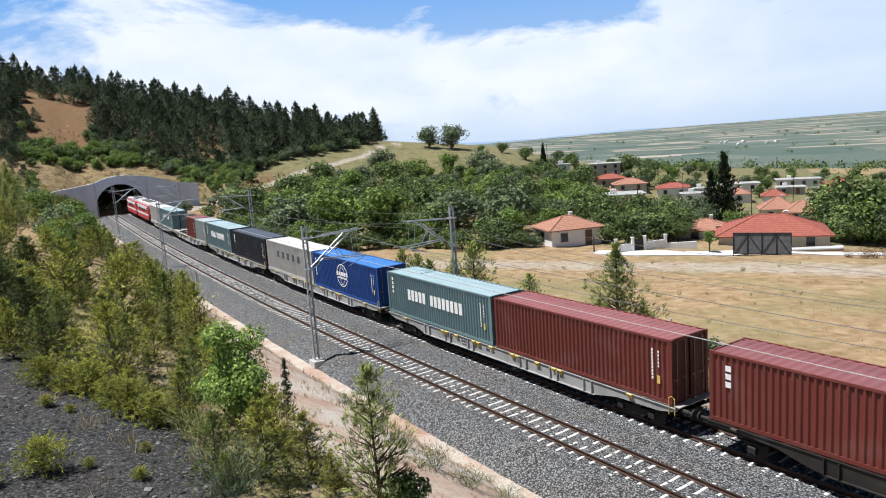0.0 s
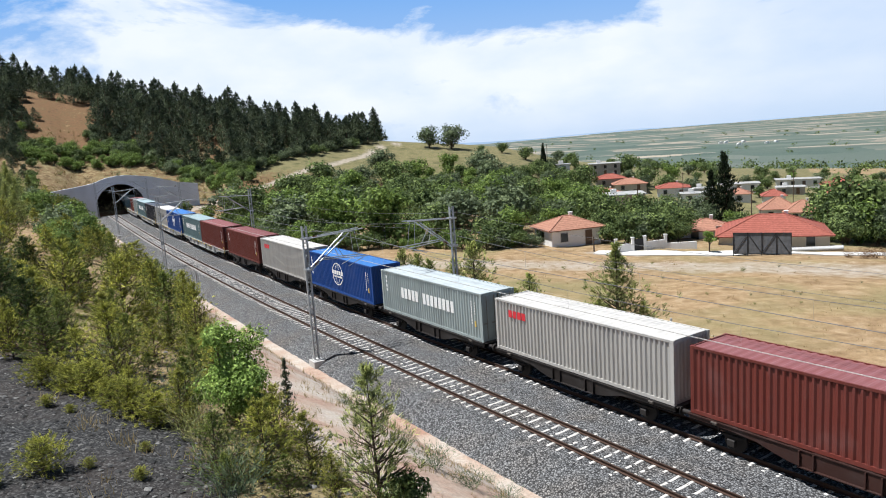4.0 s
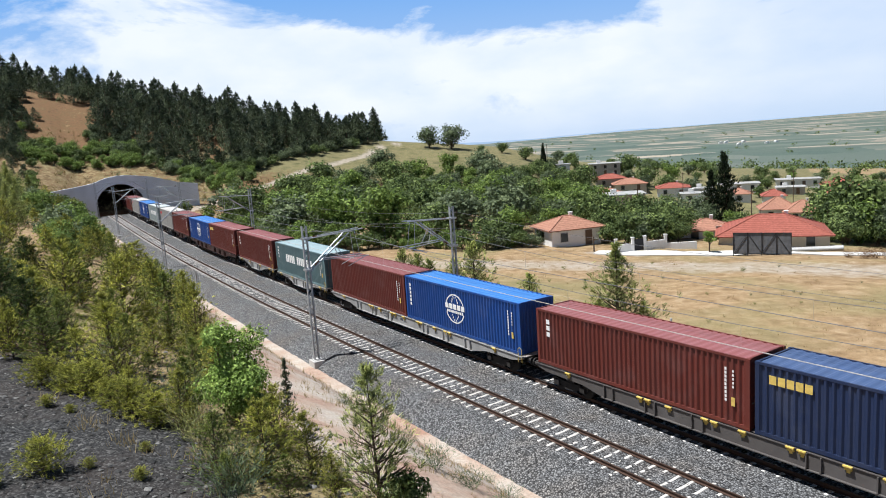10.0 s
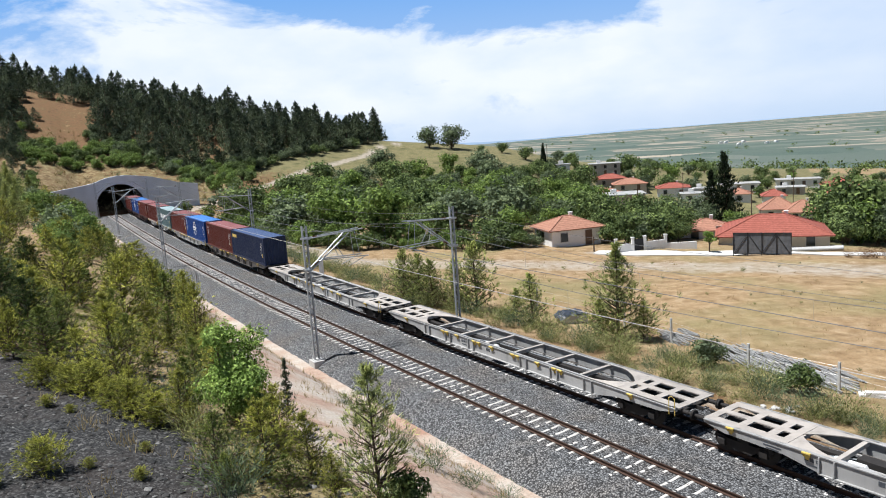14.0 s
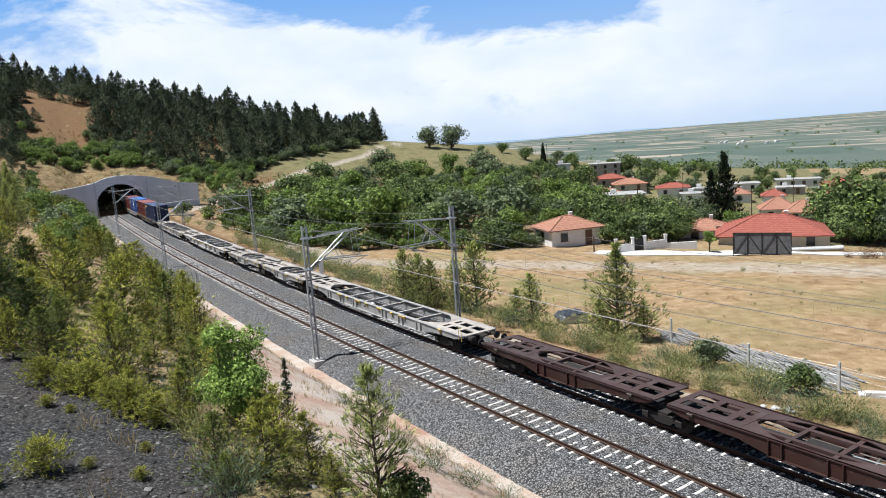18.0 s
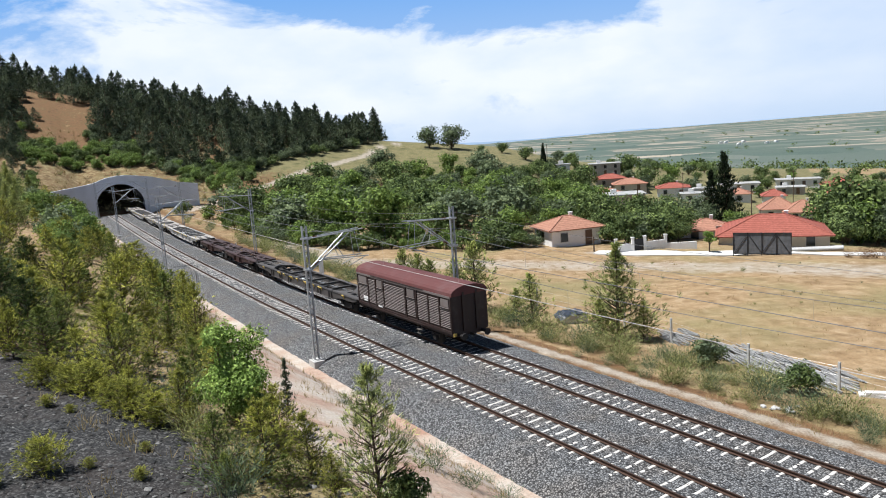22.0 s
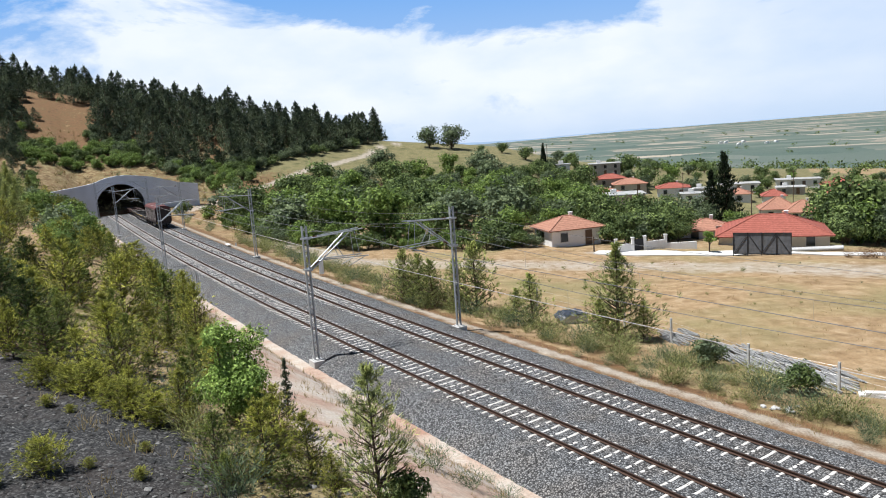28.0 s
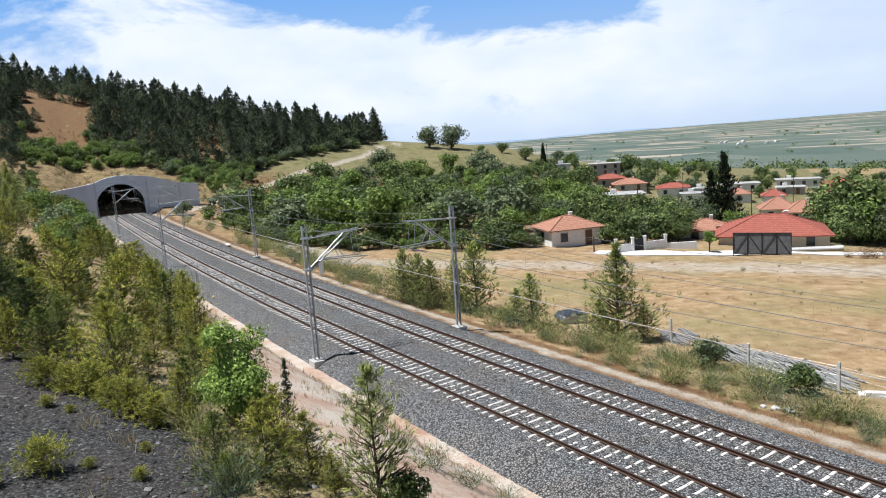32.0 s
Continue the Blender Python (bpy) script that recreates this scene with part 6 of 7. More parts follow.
def build_field_plants():
    rng = random.Random(8)
    for i, (x, y, h) in enumerate(SHRUBS_RIGHT):
        plant("broom_bush", BROOM[i % 3], x, y, h / 2.9, "grey-green broom bush along the field edge", "bush", "broom bushes")
        for _ in range(2):
            a, b = x + rng.uniform(-1.6, 1.6), y + rng.uniform(-1.3, 1.3)
            if beside([a], [b])[1][0] > 5.6:
                plant("broom_bush", BROOM[rng.randrange(3)], a, b, h / 2.9 * rng.uniform(0.4, 0.75), "grey-green broom bush along the field edge", "bush", "broom bushes")
    for s in np.arange(16, 112, 0.95):
        p = on_line(float(s), 6.6 + 4.0 * rng.random() ** 1.2)
        plant("broom_bush", BROOM[rng.randrange(3)], p.x, p.y, rng.uniform(0.5, 1.2), "feathery green broom bush along the field edge", "bush", "broom bushes")
    for x, y, h in PINES_RIGHT:
        tall = h > 5
        plant("young_pine", GREY_PINE if tall and h > 6 else FIELD_PINE, x, y, h / 4.6, "open young pine beside the dry field", "pine", "pines by the field")
    for x, y, h in [(15.5, 41.1, 2.3), (18.4, 36.0, 2.7)]:
        plant("broadleaf_bush", BUSH[2] if h < 2.5 else BUSH[0], x, y, h / (3.4 if h < 2.5 else 4.2), "small leafy tree beside the stacked posts", "bush")
    for _ in range(36):
        x, y = rng.uniform(8, 56), rng.uniform(34, 84)
        if beside([x], [y])[1][0] > 11:
            plant("weed", BROOM[rng.choice((1, 1, 0))], x, y, rng.uniform(0.12, 0.34), "small green weed in the dry field", "weed", "field weeds")
    for s in np.arange(64, 180, 5.5):
        p = on_line(float(s), 7.5 + rng.uniform(0, 5))
        plant("broom_bush", BROOM[rng.randrange(3)], p.x, p.y, rng.uniform(0.6, 1.1), "grey-green broom bush along the field edge", "bush", "broom bushes")
    for s, o, k, h in [(120, 13, 1, 1.0), (126, 16, 1, 1.2), (114, 15, 3, 1.0), (140, 16, 0, 1.1), (150, 14, 1, 1.0), (176, 10, 0, 1.3), (166, 14, 1, 1.2), (131, 20, 1, 1.2)]:
        p = on_line(s, o)
        plant("broadleaf_bush", BUSH[k % 3], p.x, p.y, h, "bright green bush near the tunnel mouth", "bush", "hillside bushes")


def build_hill_plants():
    rng = random.Random(12)

    def in_forest(r):
        x, y = r.uniform(-240, -24), r.uniform(215, 330)
        bearing, d = math.degrees(math.atan2(x, y)), math.hypot(x, y)
        if y > 292 + 0.12 * (x + 90) + 26 or bearing < -36:
            return None
        if bearing < -29.6:
            return (x, y) if d > 268 else None
        if bearing < -24.8:
            return (x, y) if d > 298 else None
        front = float(np.interp(x, [-120, -108, -94, -84, -74, -66, -58, -51, -42, -27], [240, 233, 227, 220, 216, 216, 221, 234, 250, 280]))
        return (x, y) if y > front else None

    for x, y in scatter(275, in_forest, 4.0, rng):
        plant("pine_tree", FOREST[rng.randrange(4)], x, y, rng.uniform(0.7, 1.24), "tall dark green pine in the hillside forest", "pine", "forest pines", sink=0.4)
    # shrubs over the portal and on the open slope
    def over_portal(r):
        k = r.random()
        if k < 0.6:
            b, d = r.uniform(-31.5, -22.5), r.uniform(231, 249)
        elif k < 0.8:
            b, d = r.uniform(-20, -14.5), r.uniform(206, 231)
        else:
            b, d = r.uniform(-34, -29.4), r.uniform(185, 262)
        x, y = d * math.sin(radians(b)), d * math.cos(radians(b))
        s, o = beside([x], [y])
        if s[0] < PORTAL_S + 2 and o[0] > -24:
            return None
        return (x, y)

    for x, y in scatter(155, over_portal, 1.6, rng):
        if math.degrees(math.atan2(x, y)) < -29.8:
            plant("evergreen_shrub", LOW_PINE[rng.randrange(2)], x, y, rng.uniform(0.22, 0.4), "dark evergreen shrub on the slope", "shrub", "evergreen shrubs", sink=0.3)
            continue
        plant("broadleaf_bush", BUSH[rng.choice((0, 1, 1, 1))], x, y, rng.uniform(0.8, 1.4), "green shrub on the slope above the tunnel", "bush", "hillside bushes", stretch=0.9)
    for x, y, h in [(-124.3, 208.7, 7.0), (-124.8, 216.2, 8.0), (-127.2, 227.9, 6.5), (-130.0, 222.3, 9.0), (-133.1, 235.5, 7.0), (-130.9, 239.0, 5.5), (-137.2, 231.7, 9.0), (-121.1, 207.4, 6.0), (-110.0, 242.2, 5.5), (-113.7, 246.7, 4.0), (-128.5, 230.0, 8.0), (-135.0, 228.0, 9.0), (-113.5, 244.0, 8.0), (-131.0, 224.0, 6.0), (-137.0, 240.0, 9.0), (-118, 186, 7), (-124, 196, 8), (-128, 206, 8.5), (-112, 176, 7), (-106, 164, 6), (-121, 214, 7), (-100, 152, 5.5), (-132, 214, 9), (-115, 196, 6)]:
        plant("pine_tree", FOREST[rng.randrange(4)], x, y, h / 12, "dense dark pine at the edge of the bare patch", "pine", "slope pines", stretch=0.85)
    def edge(r):
        x = r.uniform(-112, -30)
        front = float(np.interp(x, [-120, -108, -94, -84, -74, -66, -58, -51, -42, -27], [240, 233, 227, 220, 216, 216, 221, 234, 250, 280]))
        return (x, front - r.uniform(-2, 7))

    for x, y in scatter(62, edge, 2.2, rng):
        plant("broadleaf_bush", BUSH[rng.choice((0, 0, 2))], x, y, rng.uniform(0.8, 1.5), "dark scrub at the foot of the pine forest", "bush", "hillside bushes")

    for x, y in scatter(55, edge, 2.6, rng):
        plant("pine_tree", LOW_PINE[rng.randrange(2)], x, y + 5, rng.uniform(0.3, 0.62), "low dark pine at the foot of the forest", "pine", "forest pines", sink=0.4)
    for _ in range(34):
        p = on_line(rng.uniform(112, 182), -19 - 24 * rng.random())
        plant("evergreen_shrub", LOW_PINE[rng.randrange(2)], p.x, p.y, rng.uniform(0.24, 0.42), "dark evergreen shrub beside the tunnel wing wall", "shrub", "evergreen shrubs", sink=0.3)

    def slope(r):
        b, d = radians(r.uniform(-29, -10)), r.uniform(196, 262)
        x, y = d * math.sin(b), d * math.cos(b)
        s, o = beside([x], [y])
        return (x, y) if s[0] > PORTAL_S + 2 or o[0] > 20 else None

    for x, y in scatter(60, slope, 2.5, rng):
        plant("broom_bush", BROOM[rng.randrange(3)], x, y, rng.uniform(0.5, 0.95), "dry scrub on the open hillside", "bush", "broom bushes")
    # wooded slope between the road and the field
    def wood(r):
        x, y = r.uniform(-55, 48), r.uniform(100, 262)
        s, o = beside([x], [y])
        s, o = float(s[0]), float(o[0])
        near = float(np.interp(x, [-55, -30, -16, 12, 18, 48], [160, 122, 106, 101, 112, 150]))
        far = float(np.interp(x, [-55, -45, -30, -10, 10, 34, 48], [166, 178, 206, 224, 236, 236, 225]))
        if not (near < y < far) or o < 17 or hides(x, y):
            return None
        return (x, y)

    for i, (x, y) in enumerate(scatter(175, wood, 4.2, rng)):
        k = rng.choice((0, 0, 1, 1, 2, 3, 3))
        size = rng.choice((0.45, 0.6, 0.75, 0.95, 1.2)) * rng.uniform(0.9, 1.1)
        plant("broadleaf_tree", TREES[k], x, y, size, "round leafy green tree on the wooded slope", "tree", "slope trees", sink=0.3, stretch=rng.uniform(0.8, 1.05))
    for x in np.arange(-52, -15, 1.3):
        y = float(np.interp(x, [-55, -30, -16], [160, 122, 106])) - rng.uniform(-1.0, 5.0)
        if beside([x], [y])[1][0] > 12:
            plant("broadleaf_bush", BUSH[rng.choice((0, 1, 1, 2, 2))], float(x), y, rng.uniform(0.7, 1.5), "leafy bush at the foot of the wooded slope", "bush", "wood edge bushes")
    for x in np.arange(-16, 15, 1.7):
        y = float(np.interp(x, [-30, -16, 12, 18], [122, 106, 101, 108])) - rng.uniform(0.5, 3.5)
        plant("broadleaf_bush", BUSH[rng.choice((0, 0, 1, 2))], float(x), y, rng.uniform(0.55, 1.15), "leafy bush at the foot of the wooded slope", "bush", "wood edge bushes")
    for x, y, h in [(-2.4, 276.5, 9.5), (6.2, 276.9, 10.8), (-18.0, 229.6, 8.6), (17.3, 273.9, 3.3), (25.4, 277.3, 4.9), (33.2, 267.3, 6.0), (34.2, 239.7, 6.8), (39.0, 242.4, 7.4), (38.1, 224.2, 7.3)]:
        plant("broadleaf_tree", TREES[rng.choice((0, 2)) if h > 7 else 0], x, y, h / 8.0, "dark leafy tree on the grassy crest", "tree", "crest trees", stretch=0.95)
    for x, y, h in [(54.9, 143.0, 10.8), (57.7, 142.4, 14.4)]:
        plant("conifer_tree", DARK_CONIFER, x, y, h / 14.0, "tall ragged dark conifer among the village houses", "conifer", "village conifers")
    for x, y, h in [(35.8, 240.4, 10.7)]:
        plant("cypress_tree", CYPRESS, x, y, h / 12.0, "tall dark cypress beside the village houses", "cypress", "cypresses")


VILLAGE_TREES = [(68.7, 258.5, 9.0), (68.9, 233.8, 7.8), (83.7, 254.3, 6.8), (65.0, 112.5, 12.0), (67.3, 108.7, 11.0), (61.0, 110.1, 8.5), (78.9, 160.1, 7.9), (88.1, 171.8, 6.2), (92.4, 174.7, 7.1), (93.1, 195.2, 6.1), (80.9, 136.2, 7.6), (44.7, 139.7, 7.1), (30.4, 102.9, 5.2), (27.4, 104.3, 4.3), (23.7, 102.5, 5.4), (29.0, 129.6, 6.4), (32.7, 97.4, 3.3), (38.8, 151.9, 6.3), (37.6, 134.6, 5.0), (62.1, 172.3, 6.6), (75.4, 171.2, 7.5), (80.9, 177.0, 7.0), (68.8, 162.1, 6.4), (62.3, 199.4, 6.7), (55.4, 160.9, 7.5), (119.4, 190.8, 7.2), (106.5, 214.2, 5.7), (37.5, 194.9, 7.1), (35.4, 170.2, 7.7), (23.6, 98.0, 3.6), (25.6, 97.0, 5.0), (27.8, 97.6, 4.4), (29.8, 96.4, 5.2), (31.6, 98.6, 4.6), (33.6, 101.0, 5.5), (35.6, 103.4, 5.0), (26.5, 110.0, 7.0), (31.5, 112.0, 7.2), (36.0, 114.5, 6.4), (24.0, 116.0, 7.6), (33.8, 95.6, 3.4), (57.4, 106.0, 6.6), (60.0, 103.6, 7.0), (63.2, 106.6, 7.6), (66.6, 104.4, 7.6), (69.5, 108.5, 7.4), (14.2, 96.6, 2.6), (10.5, 103.0, 6.0), (43.0, 131.0, 6.4), (48.6, 134.0, 6.6), (64.5, 128.0, 7.2), (52, 224, 6.0), (58, 226, 5.5), (66, 228, 5.0), (71, 222, 6.5), (78, 218, 6.0), (60, 215, 6.0), (88, 200, 6.5), (101, 196, 6.0), (110, 198, 6.0), (84, 158, 5.0), (74, 163, 5.5), (126, 226, 7.0), (70, 140, 7.0), (76, 148, 6.5), (84, 146, 7.0), (92, 156, 6.0), (72, 124, 6.5), (80, 124, 7.0), (105, 193, 5.0), (110, 195, 4.6), (116, 196, 5.0), (127, 229, 5.6), (133, 231, 5.0), (121, 226, 5.6), (88, 196, 4.6), (94, 198, 4.8), (139, 236, 6.0), (60, 229, 5.0), (48, 208, 4.6)]


def hides(x, y):
    """True where a tree would stand on a house or close before it."""
    for hx, hy, w in HOUSE_SPOTS:
        t = (hx * x + hy * y) / (hx * hx + hy * hy)
        if math.hypot(x - hx, y - hy) < w or (0.66 < t < 1.0 and abs(hx * y - hy * x) / math.hypot(hx, hy) < w * 0.6):
            return True
    return False


def build_village_trees():
    rng = random.Random(15)

    for x, y, h in VILLAGE_TREES:
        if hides(x, y):
            continue
        plant("broadleaf_tree", TREES[rng.choice((0, 0, 1, 2, 3))], x, y, h / 8.0, "leafy garden tree among the village houses", "tree", "village trees")

    def yard(r):
        d, a = 108 + 230 * r.random() ** 1.2, radians(r.uniform(9, 36))
        x, y = d * math.sin(a), d * math.cos(a)
        if hides(x, y):
            return None
        return (x, y)

    for x, y in scatter(105, yard, 3.8, rng):
        plant("broadleaf_tree", TREES[rng.choice((0, 1, 2, 3))], x, y, rng.uniform(0.35, 0.7), "leafy garden tree among the village houses", "tree", "village trees")
    dry = broom_meshes(98, 1.8, 1.2, 650, MAT_DRY_SHRUB)
    for x, y, h in [(48.0, 79.6, 0.9), (49.4, 80.2, 1.1), (50.6, 79.0, 1.0), (51.8, 80.0, 1.1), (47.0, 81.0, 0.7), (53.2, 79.4, 1.0)]:
        plant("dry_shrub", dry, x, y, h, "brown withered shrub at the edge of the field", "bush", "dry shrubs")
    plant("young_tree", SAPLING, 33.7, 88.6, 1.25, "slender yellow-green sapling beside the lane", "tree")


# ---------------------------------------------------------------- village
def roof_material(name, c):
    m = Nodes(name, 0.85, spec=0.25)
    rows = m.node("TexWave", Scale=1.6, Distortion=0.4)
    rows.wave_type, rows.bands_direction = "BANDS", "Z"
    m.link(m.co.outputs["Object"], rows.inputs["Vector"])
    col = m.ramp(m.noise(3.0, 6, 0.7), (0.3, tuple(v * 0.65 for v in c)), (0.55, c), (0.78, tuple(min(1, v * 1.25 + 0.03) for v in c)))
    col = m.mix(0.25, col, m.ramp(rows.outputs["Fac"], (0.2, (0.55, 0.5, 0.48)), (0.6, (1, 1, 1))), "MULTIPLY")
    m.colour(col)
    m.bump(rows.outputs["Fac"], 0.5, 0.05)
    return m.mat


ROOF_MAT = {"orange": roof_material("orange_roof_tiles", (0.336, 0.168, 0.113)), "red": roof_material("red_roof_tiles", (0.286, 0.088, 0.063)), "grey": simple("flat_concrete_roof", (0.302, 0.298, 0.286), 0.9, scale=0.5)}
WALLS = {"white": MAT_WALL, "cream": simple("cream_render", (0.521, 0.47, 0.378), 0.9, scale=0.7, amount=0.12), "pink": simple("pinkish_render", (0.378, 0.277, 0.235), 0.9, scale=0.7, amount=0.15), "bare": simple("bare_concrete_wall", (0.353, 0.328, 0.294), 0.9, scale=0.6)}
MAT_GLASS_DARK = simple("dark_window_glass", (0.03, 0.035, 0.04), 0.15, amount=0.1)
MAT_FRAME = simple("window_frame_paint", (0.55, 0.52, 0.47), 0.6, amount=0.1)
MAT_SHUTTER = simple("brown_shutter", (0.13, 0.08, 0.05), 0.7)
MAT_IRON = simple("black_iron", (0.03, 0.03, 0.033), 0.6, 0.4)


def house(x, y, w, d, h, rise, turn, roof, wall, label, floors=1, z=None):
    """A small house: walls, hipped or flat roof with eaves, windows with frames, door, chimney."""
    e = thing("house", label, "house", "village houses")
    zz = land_z(x, y) if z is None else z
    e.matrix_basis = pose(x, y, zz, 0, 0, turn)
    a, b, t = w / 2, d / 2, 0.25
    for cx, cy, sx, sy in ((0, -b + t / 2, w, t), (0, b - t / 2, w, t), (-a + t / 2, 0, t, d - 2 * t), (a - t / 2, 0, t, d - 2 * t)):
        Soup().box((cx, cy, h / 2 - 1.0), (sx, sy, h + 2.0)).ob("wall", WALLS[wall], e)
    if rise > 0.3:
        o = 0.55
        k = max(0.0, a - b) if a > b else 0.0
        kk = max(0.0, b - a)
        v = [(-a - o, -b - o, h), (a + o, -b - o, h), (a + o, b + o, h), (-a - o, b + o, h), (-k, -kk, h + rise), (k + 0.01, kk, h + rise)]
        v += [(p[0], p[1], p[2] - 0.14) for p in v[:4]]
        if k >= kk:
            f = [(0, 1, 5, 4), (1, 2, 5), (2, 3, 4, 5), (3, 0, 4)]
        else:
            f = [(0, 1, 4), (1, 2, 5, 4), (2, 3, 5), (3, 0, 4, 5)]
        f += [(0, 6, 7, 1), (1, 7, 8, 2), (2, 8, 9, 3), (3, 9, 6, 0), (6, 9, 8, 7)]
        new("roof", mesh_of("roof", v, f, [ROOF_MAT[roof]])).parent = e
        ridge = Soup()
        for i, j in ((0, 4), (1, 5), (2, 5), (3, 4)) if k >= kk else ((0, 4), (1, 4), (2, 5), (3, 5)):
            ridge.tube([v[i], v[j]], 0.11, 6)
        if math.dist(v[4], v[5]) > 0.3:
            ridge.tube([v[4], v[5]], 0.11, 6)
        ridge.ob("ridge_tiles", ROOF_MAT[roof], e)
        Soup().box((a * 0.3, b * 0.3, h + rise * 0.85), (0.45, 0.45, 1.0)).box((a * 0.3, b * 0.3, h + rise * 0.85 + 0.55), (0.58, 0.58, 0.1)).ob("chimney", WALLS["white"], e)
    else:
        Soup().box((0, 0, h + 0.1), (w + 0.9, d + 0.9, 0.22)).ob("roof", ROOF_MAT[roof], e)
        Soup().box((-a * 0.4, 0, h + 0.75), (1.4, 1.1, 1.1)).ob("water_tank", WALLS["white"], e)
    fh = h / floors
    for fl in range(floors):
        zc = fl * fh + fh * 0.55
        for side, span in ((-1, w), (-2, d), (2, d)):
            n = max(1, int(span // 3.4))
            for i in range(n):
                u = (i + 0.5) / n * span - span / 2
                door = side == -1 and fl == 0 and i == n // 2 and n > 1
                ww, hh, zz2 = (1.0, 2.1, 1.05) if door else (1.05, 1.25, zc)
                if abs(side) == 1:
                    c, size, dep = (u, side * (b + 0.01), zz2), (ww, 0.08, hh), (0, side * 0.03, 0)
                else:
                    c, size, dep = (side / 2 * (a + 0.01), u, zz2), (0.08, ww, hh), (side / 2 * 0.03, 0, 0)
                fr = Soup().box(c, [q + 0.16 if q > 0.5 else q for q in size]).ob("door_frame" if door else "window_frame", MAT_FRAME, e)
                Soup().box([p + q for p, q in zip(c, dep)], size).ob("door" if door else "pane", MAT_SHUTTER if door else MAT_GLASS_DARK, fr)
    return e


# plan place, width, depth, wall height, roof rise, turn, roof, wall, label, storeys
HOUSES = [
    (18.0, 101.5, 7.4, 6.4, 2.45, 1.55, 14, "orange", "white", "whitewashed single-storey house with orange hipped roof", 1),
    (45.9, 98.0, 13.4, 10.0, 1.85, 2.3, -22, "red", "cream", "cream house under a wide red hipped roof", 1),
    (39.8, 106.5, 7.0, 6.4, 1.6, 1.35, -14, "orange", "white", "small white house with orange hipped roof", 1),
    (60.2, 257.0, 10.5, 8.0, 4.3, 0.0, -10, "grey", "bare", "unfinished two-storey concrete house with flat roof", 2),
    (55.7, 231.0, 9.0, 7.0, 2.7, 1.4, -8, "red", "bare", "old house with faded red hipped roof", 1),
    (59.8, 223.0, 9.5, 7.0, 2.4, 1.6, -8, "orange", "cream", "long low house with orange roof", 1),
    (48.4, 205.0, 8.0, 6.0, 2.0, 1.4, -6, "orange", "white", "low shed with orange tiled roof", 1),
    (45.8, 178.0, 10.2, 9.0, 4.4, 0.0, -8, "grey", "pink", "pinkish two-storey house with flat concrete roof", 2),
    (42.0, 238.0, 3.8, 4.0, 5.0, 0.0, -4, "grey", "white", "narrow whitewashed building with flat roof", 2),
    (70.5, 214.0, 9.0, 7.0, 2.8, 1.3, -16, "red", "white", "white house with dark red roof", 1),
    (74.0, 203.0, 9.0, 6.0, 2.3, 0.0, -16, "grey", "white", "low white outbuilding with flat grey roof", 1),
    (79.5, 214.0, 5.0, 5.0, 2.6, 0.0, -20, "grey", "white", "small white flat-roofed house", 1),
    (118.0, 206.0, 9.0, 8.0, 2.2, 2.0, -26, "red", "white", "white house under a bright red hipped roof", 1),
    (128.5, 227.0, 10.0, 8.0, 2.8, 2.2, -24, "red", "cream", "cream house under a bright red roof", 1),
    (92.5, 196.0, 5.5, 5.5, 2.4, 1.7, -20, "red", "white", "small white house with red tiled roof", 1),
    (85.5, 203.0, 6.5, 6.0, 2.4, 1.4, -18, "orange", "white", "small white house with faded orange roof", 1),
    (75.0, 157.0, 7.0, 6.5, 2.6, 2.4, -18, "orange", "white", "white house with pale orange hipped roof", 1),
    (78.5, 153.0, 7.5, 7.0, 2.2, 2.2, -18, "orange", "cream", "small cream house with orange roof", 1),
    (105.5, 173.0, 6.0, 6.0, 1.8, 1.4, -24, "orange", "cream", "low house with faded orange roof", 1),
    (128.0, 253.0, 14.0, 7.0, 2.6, 0.0, -22, "grey", "white", "long pale flat-roofed farm shed", 1),
    (98.0, 232.0, 12.0, 7.0, 2.4, 0.0, -20, "grey", "white", "pale flat-roofed farm building", 1),
    (112.0, 226.0, 8.0, 6.0, 2.2, 0.0, -22, "grey", "bare", "low concrete shed with flat roof", 1),
]
HOUSE_SPOTS = [(q[0], q[1], q[2] * 0.75) for q in HOUSES]


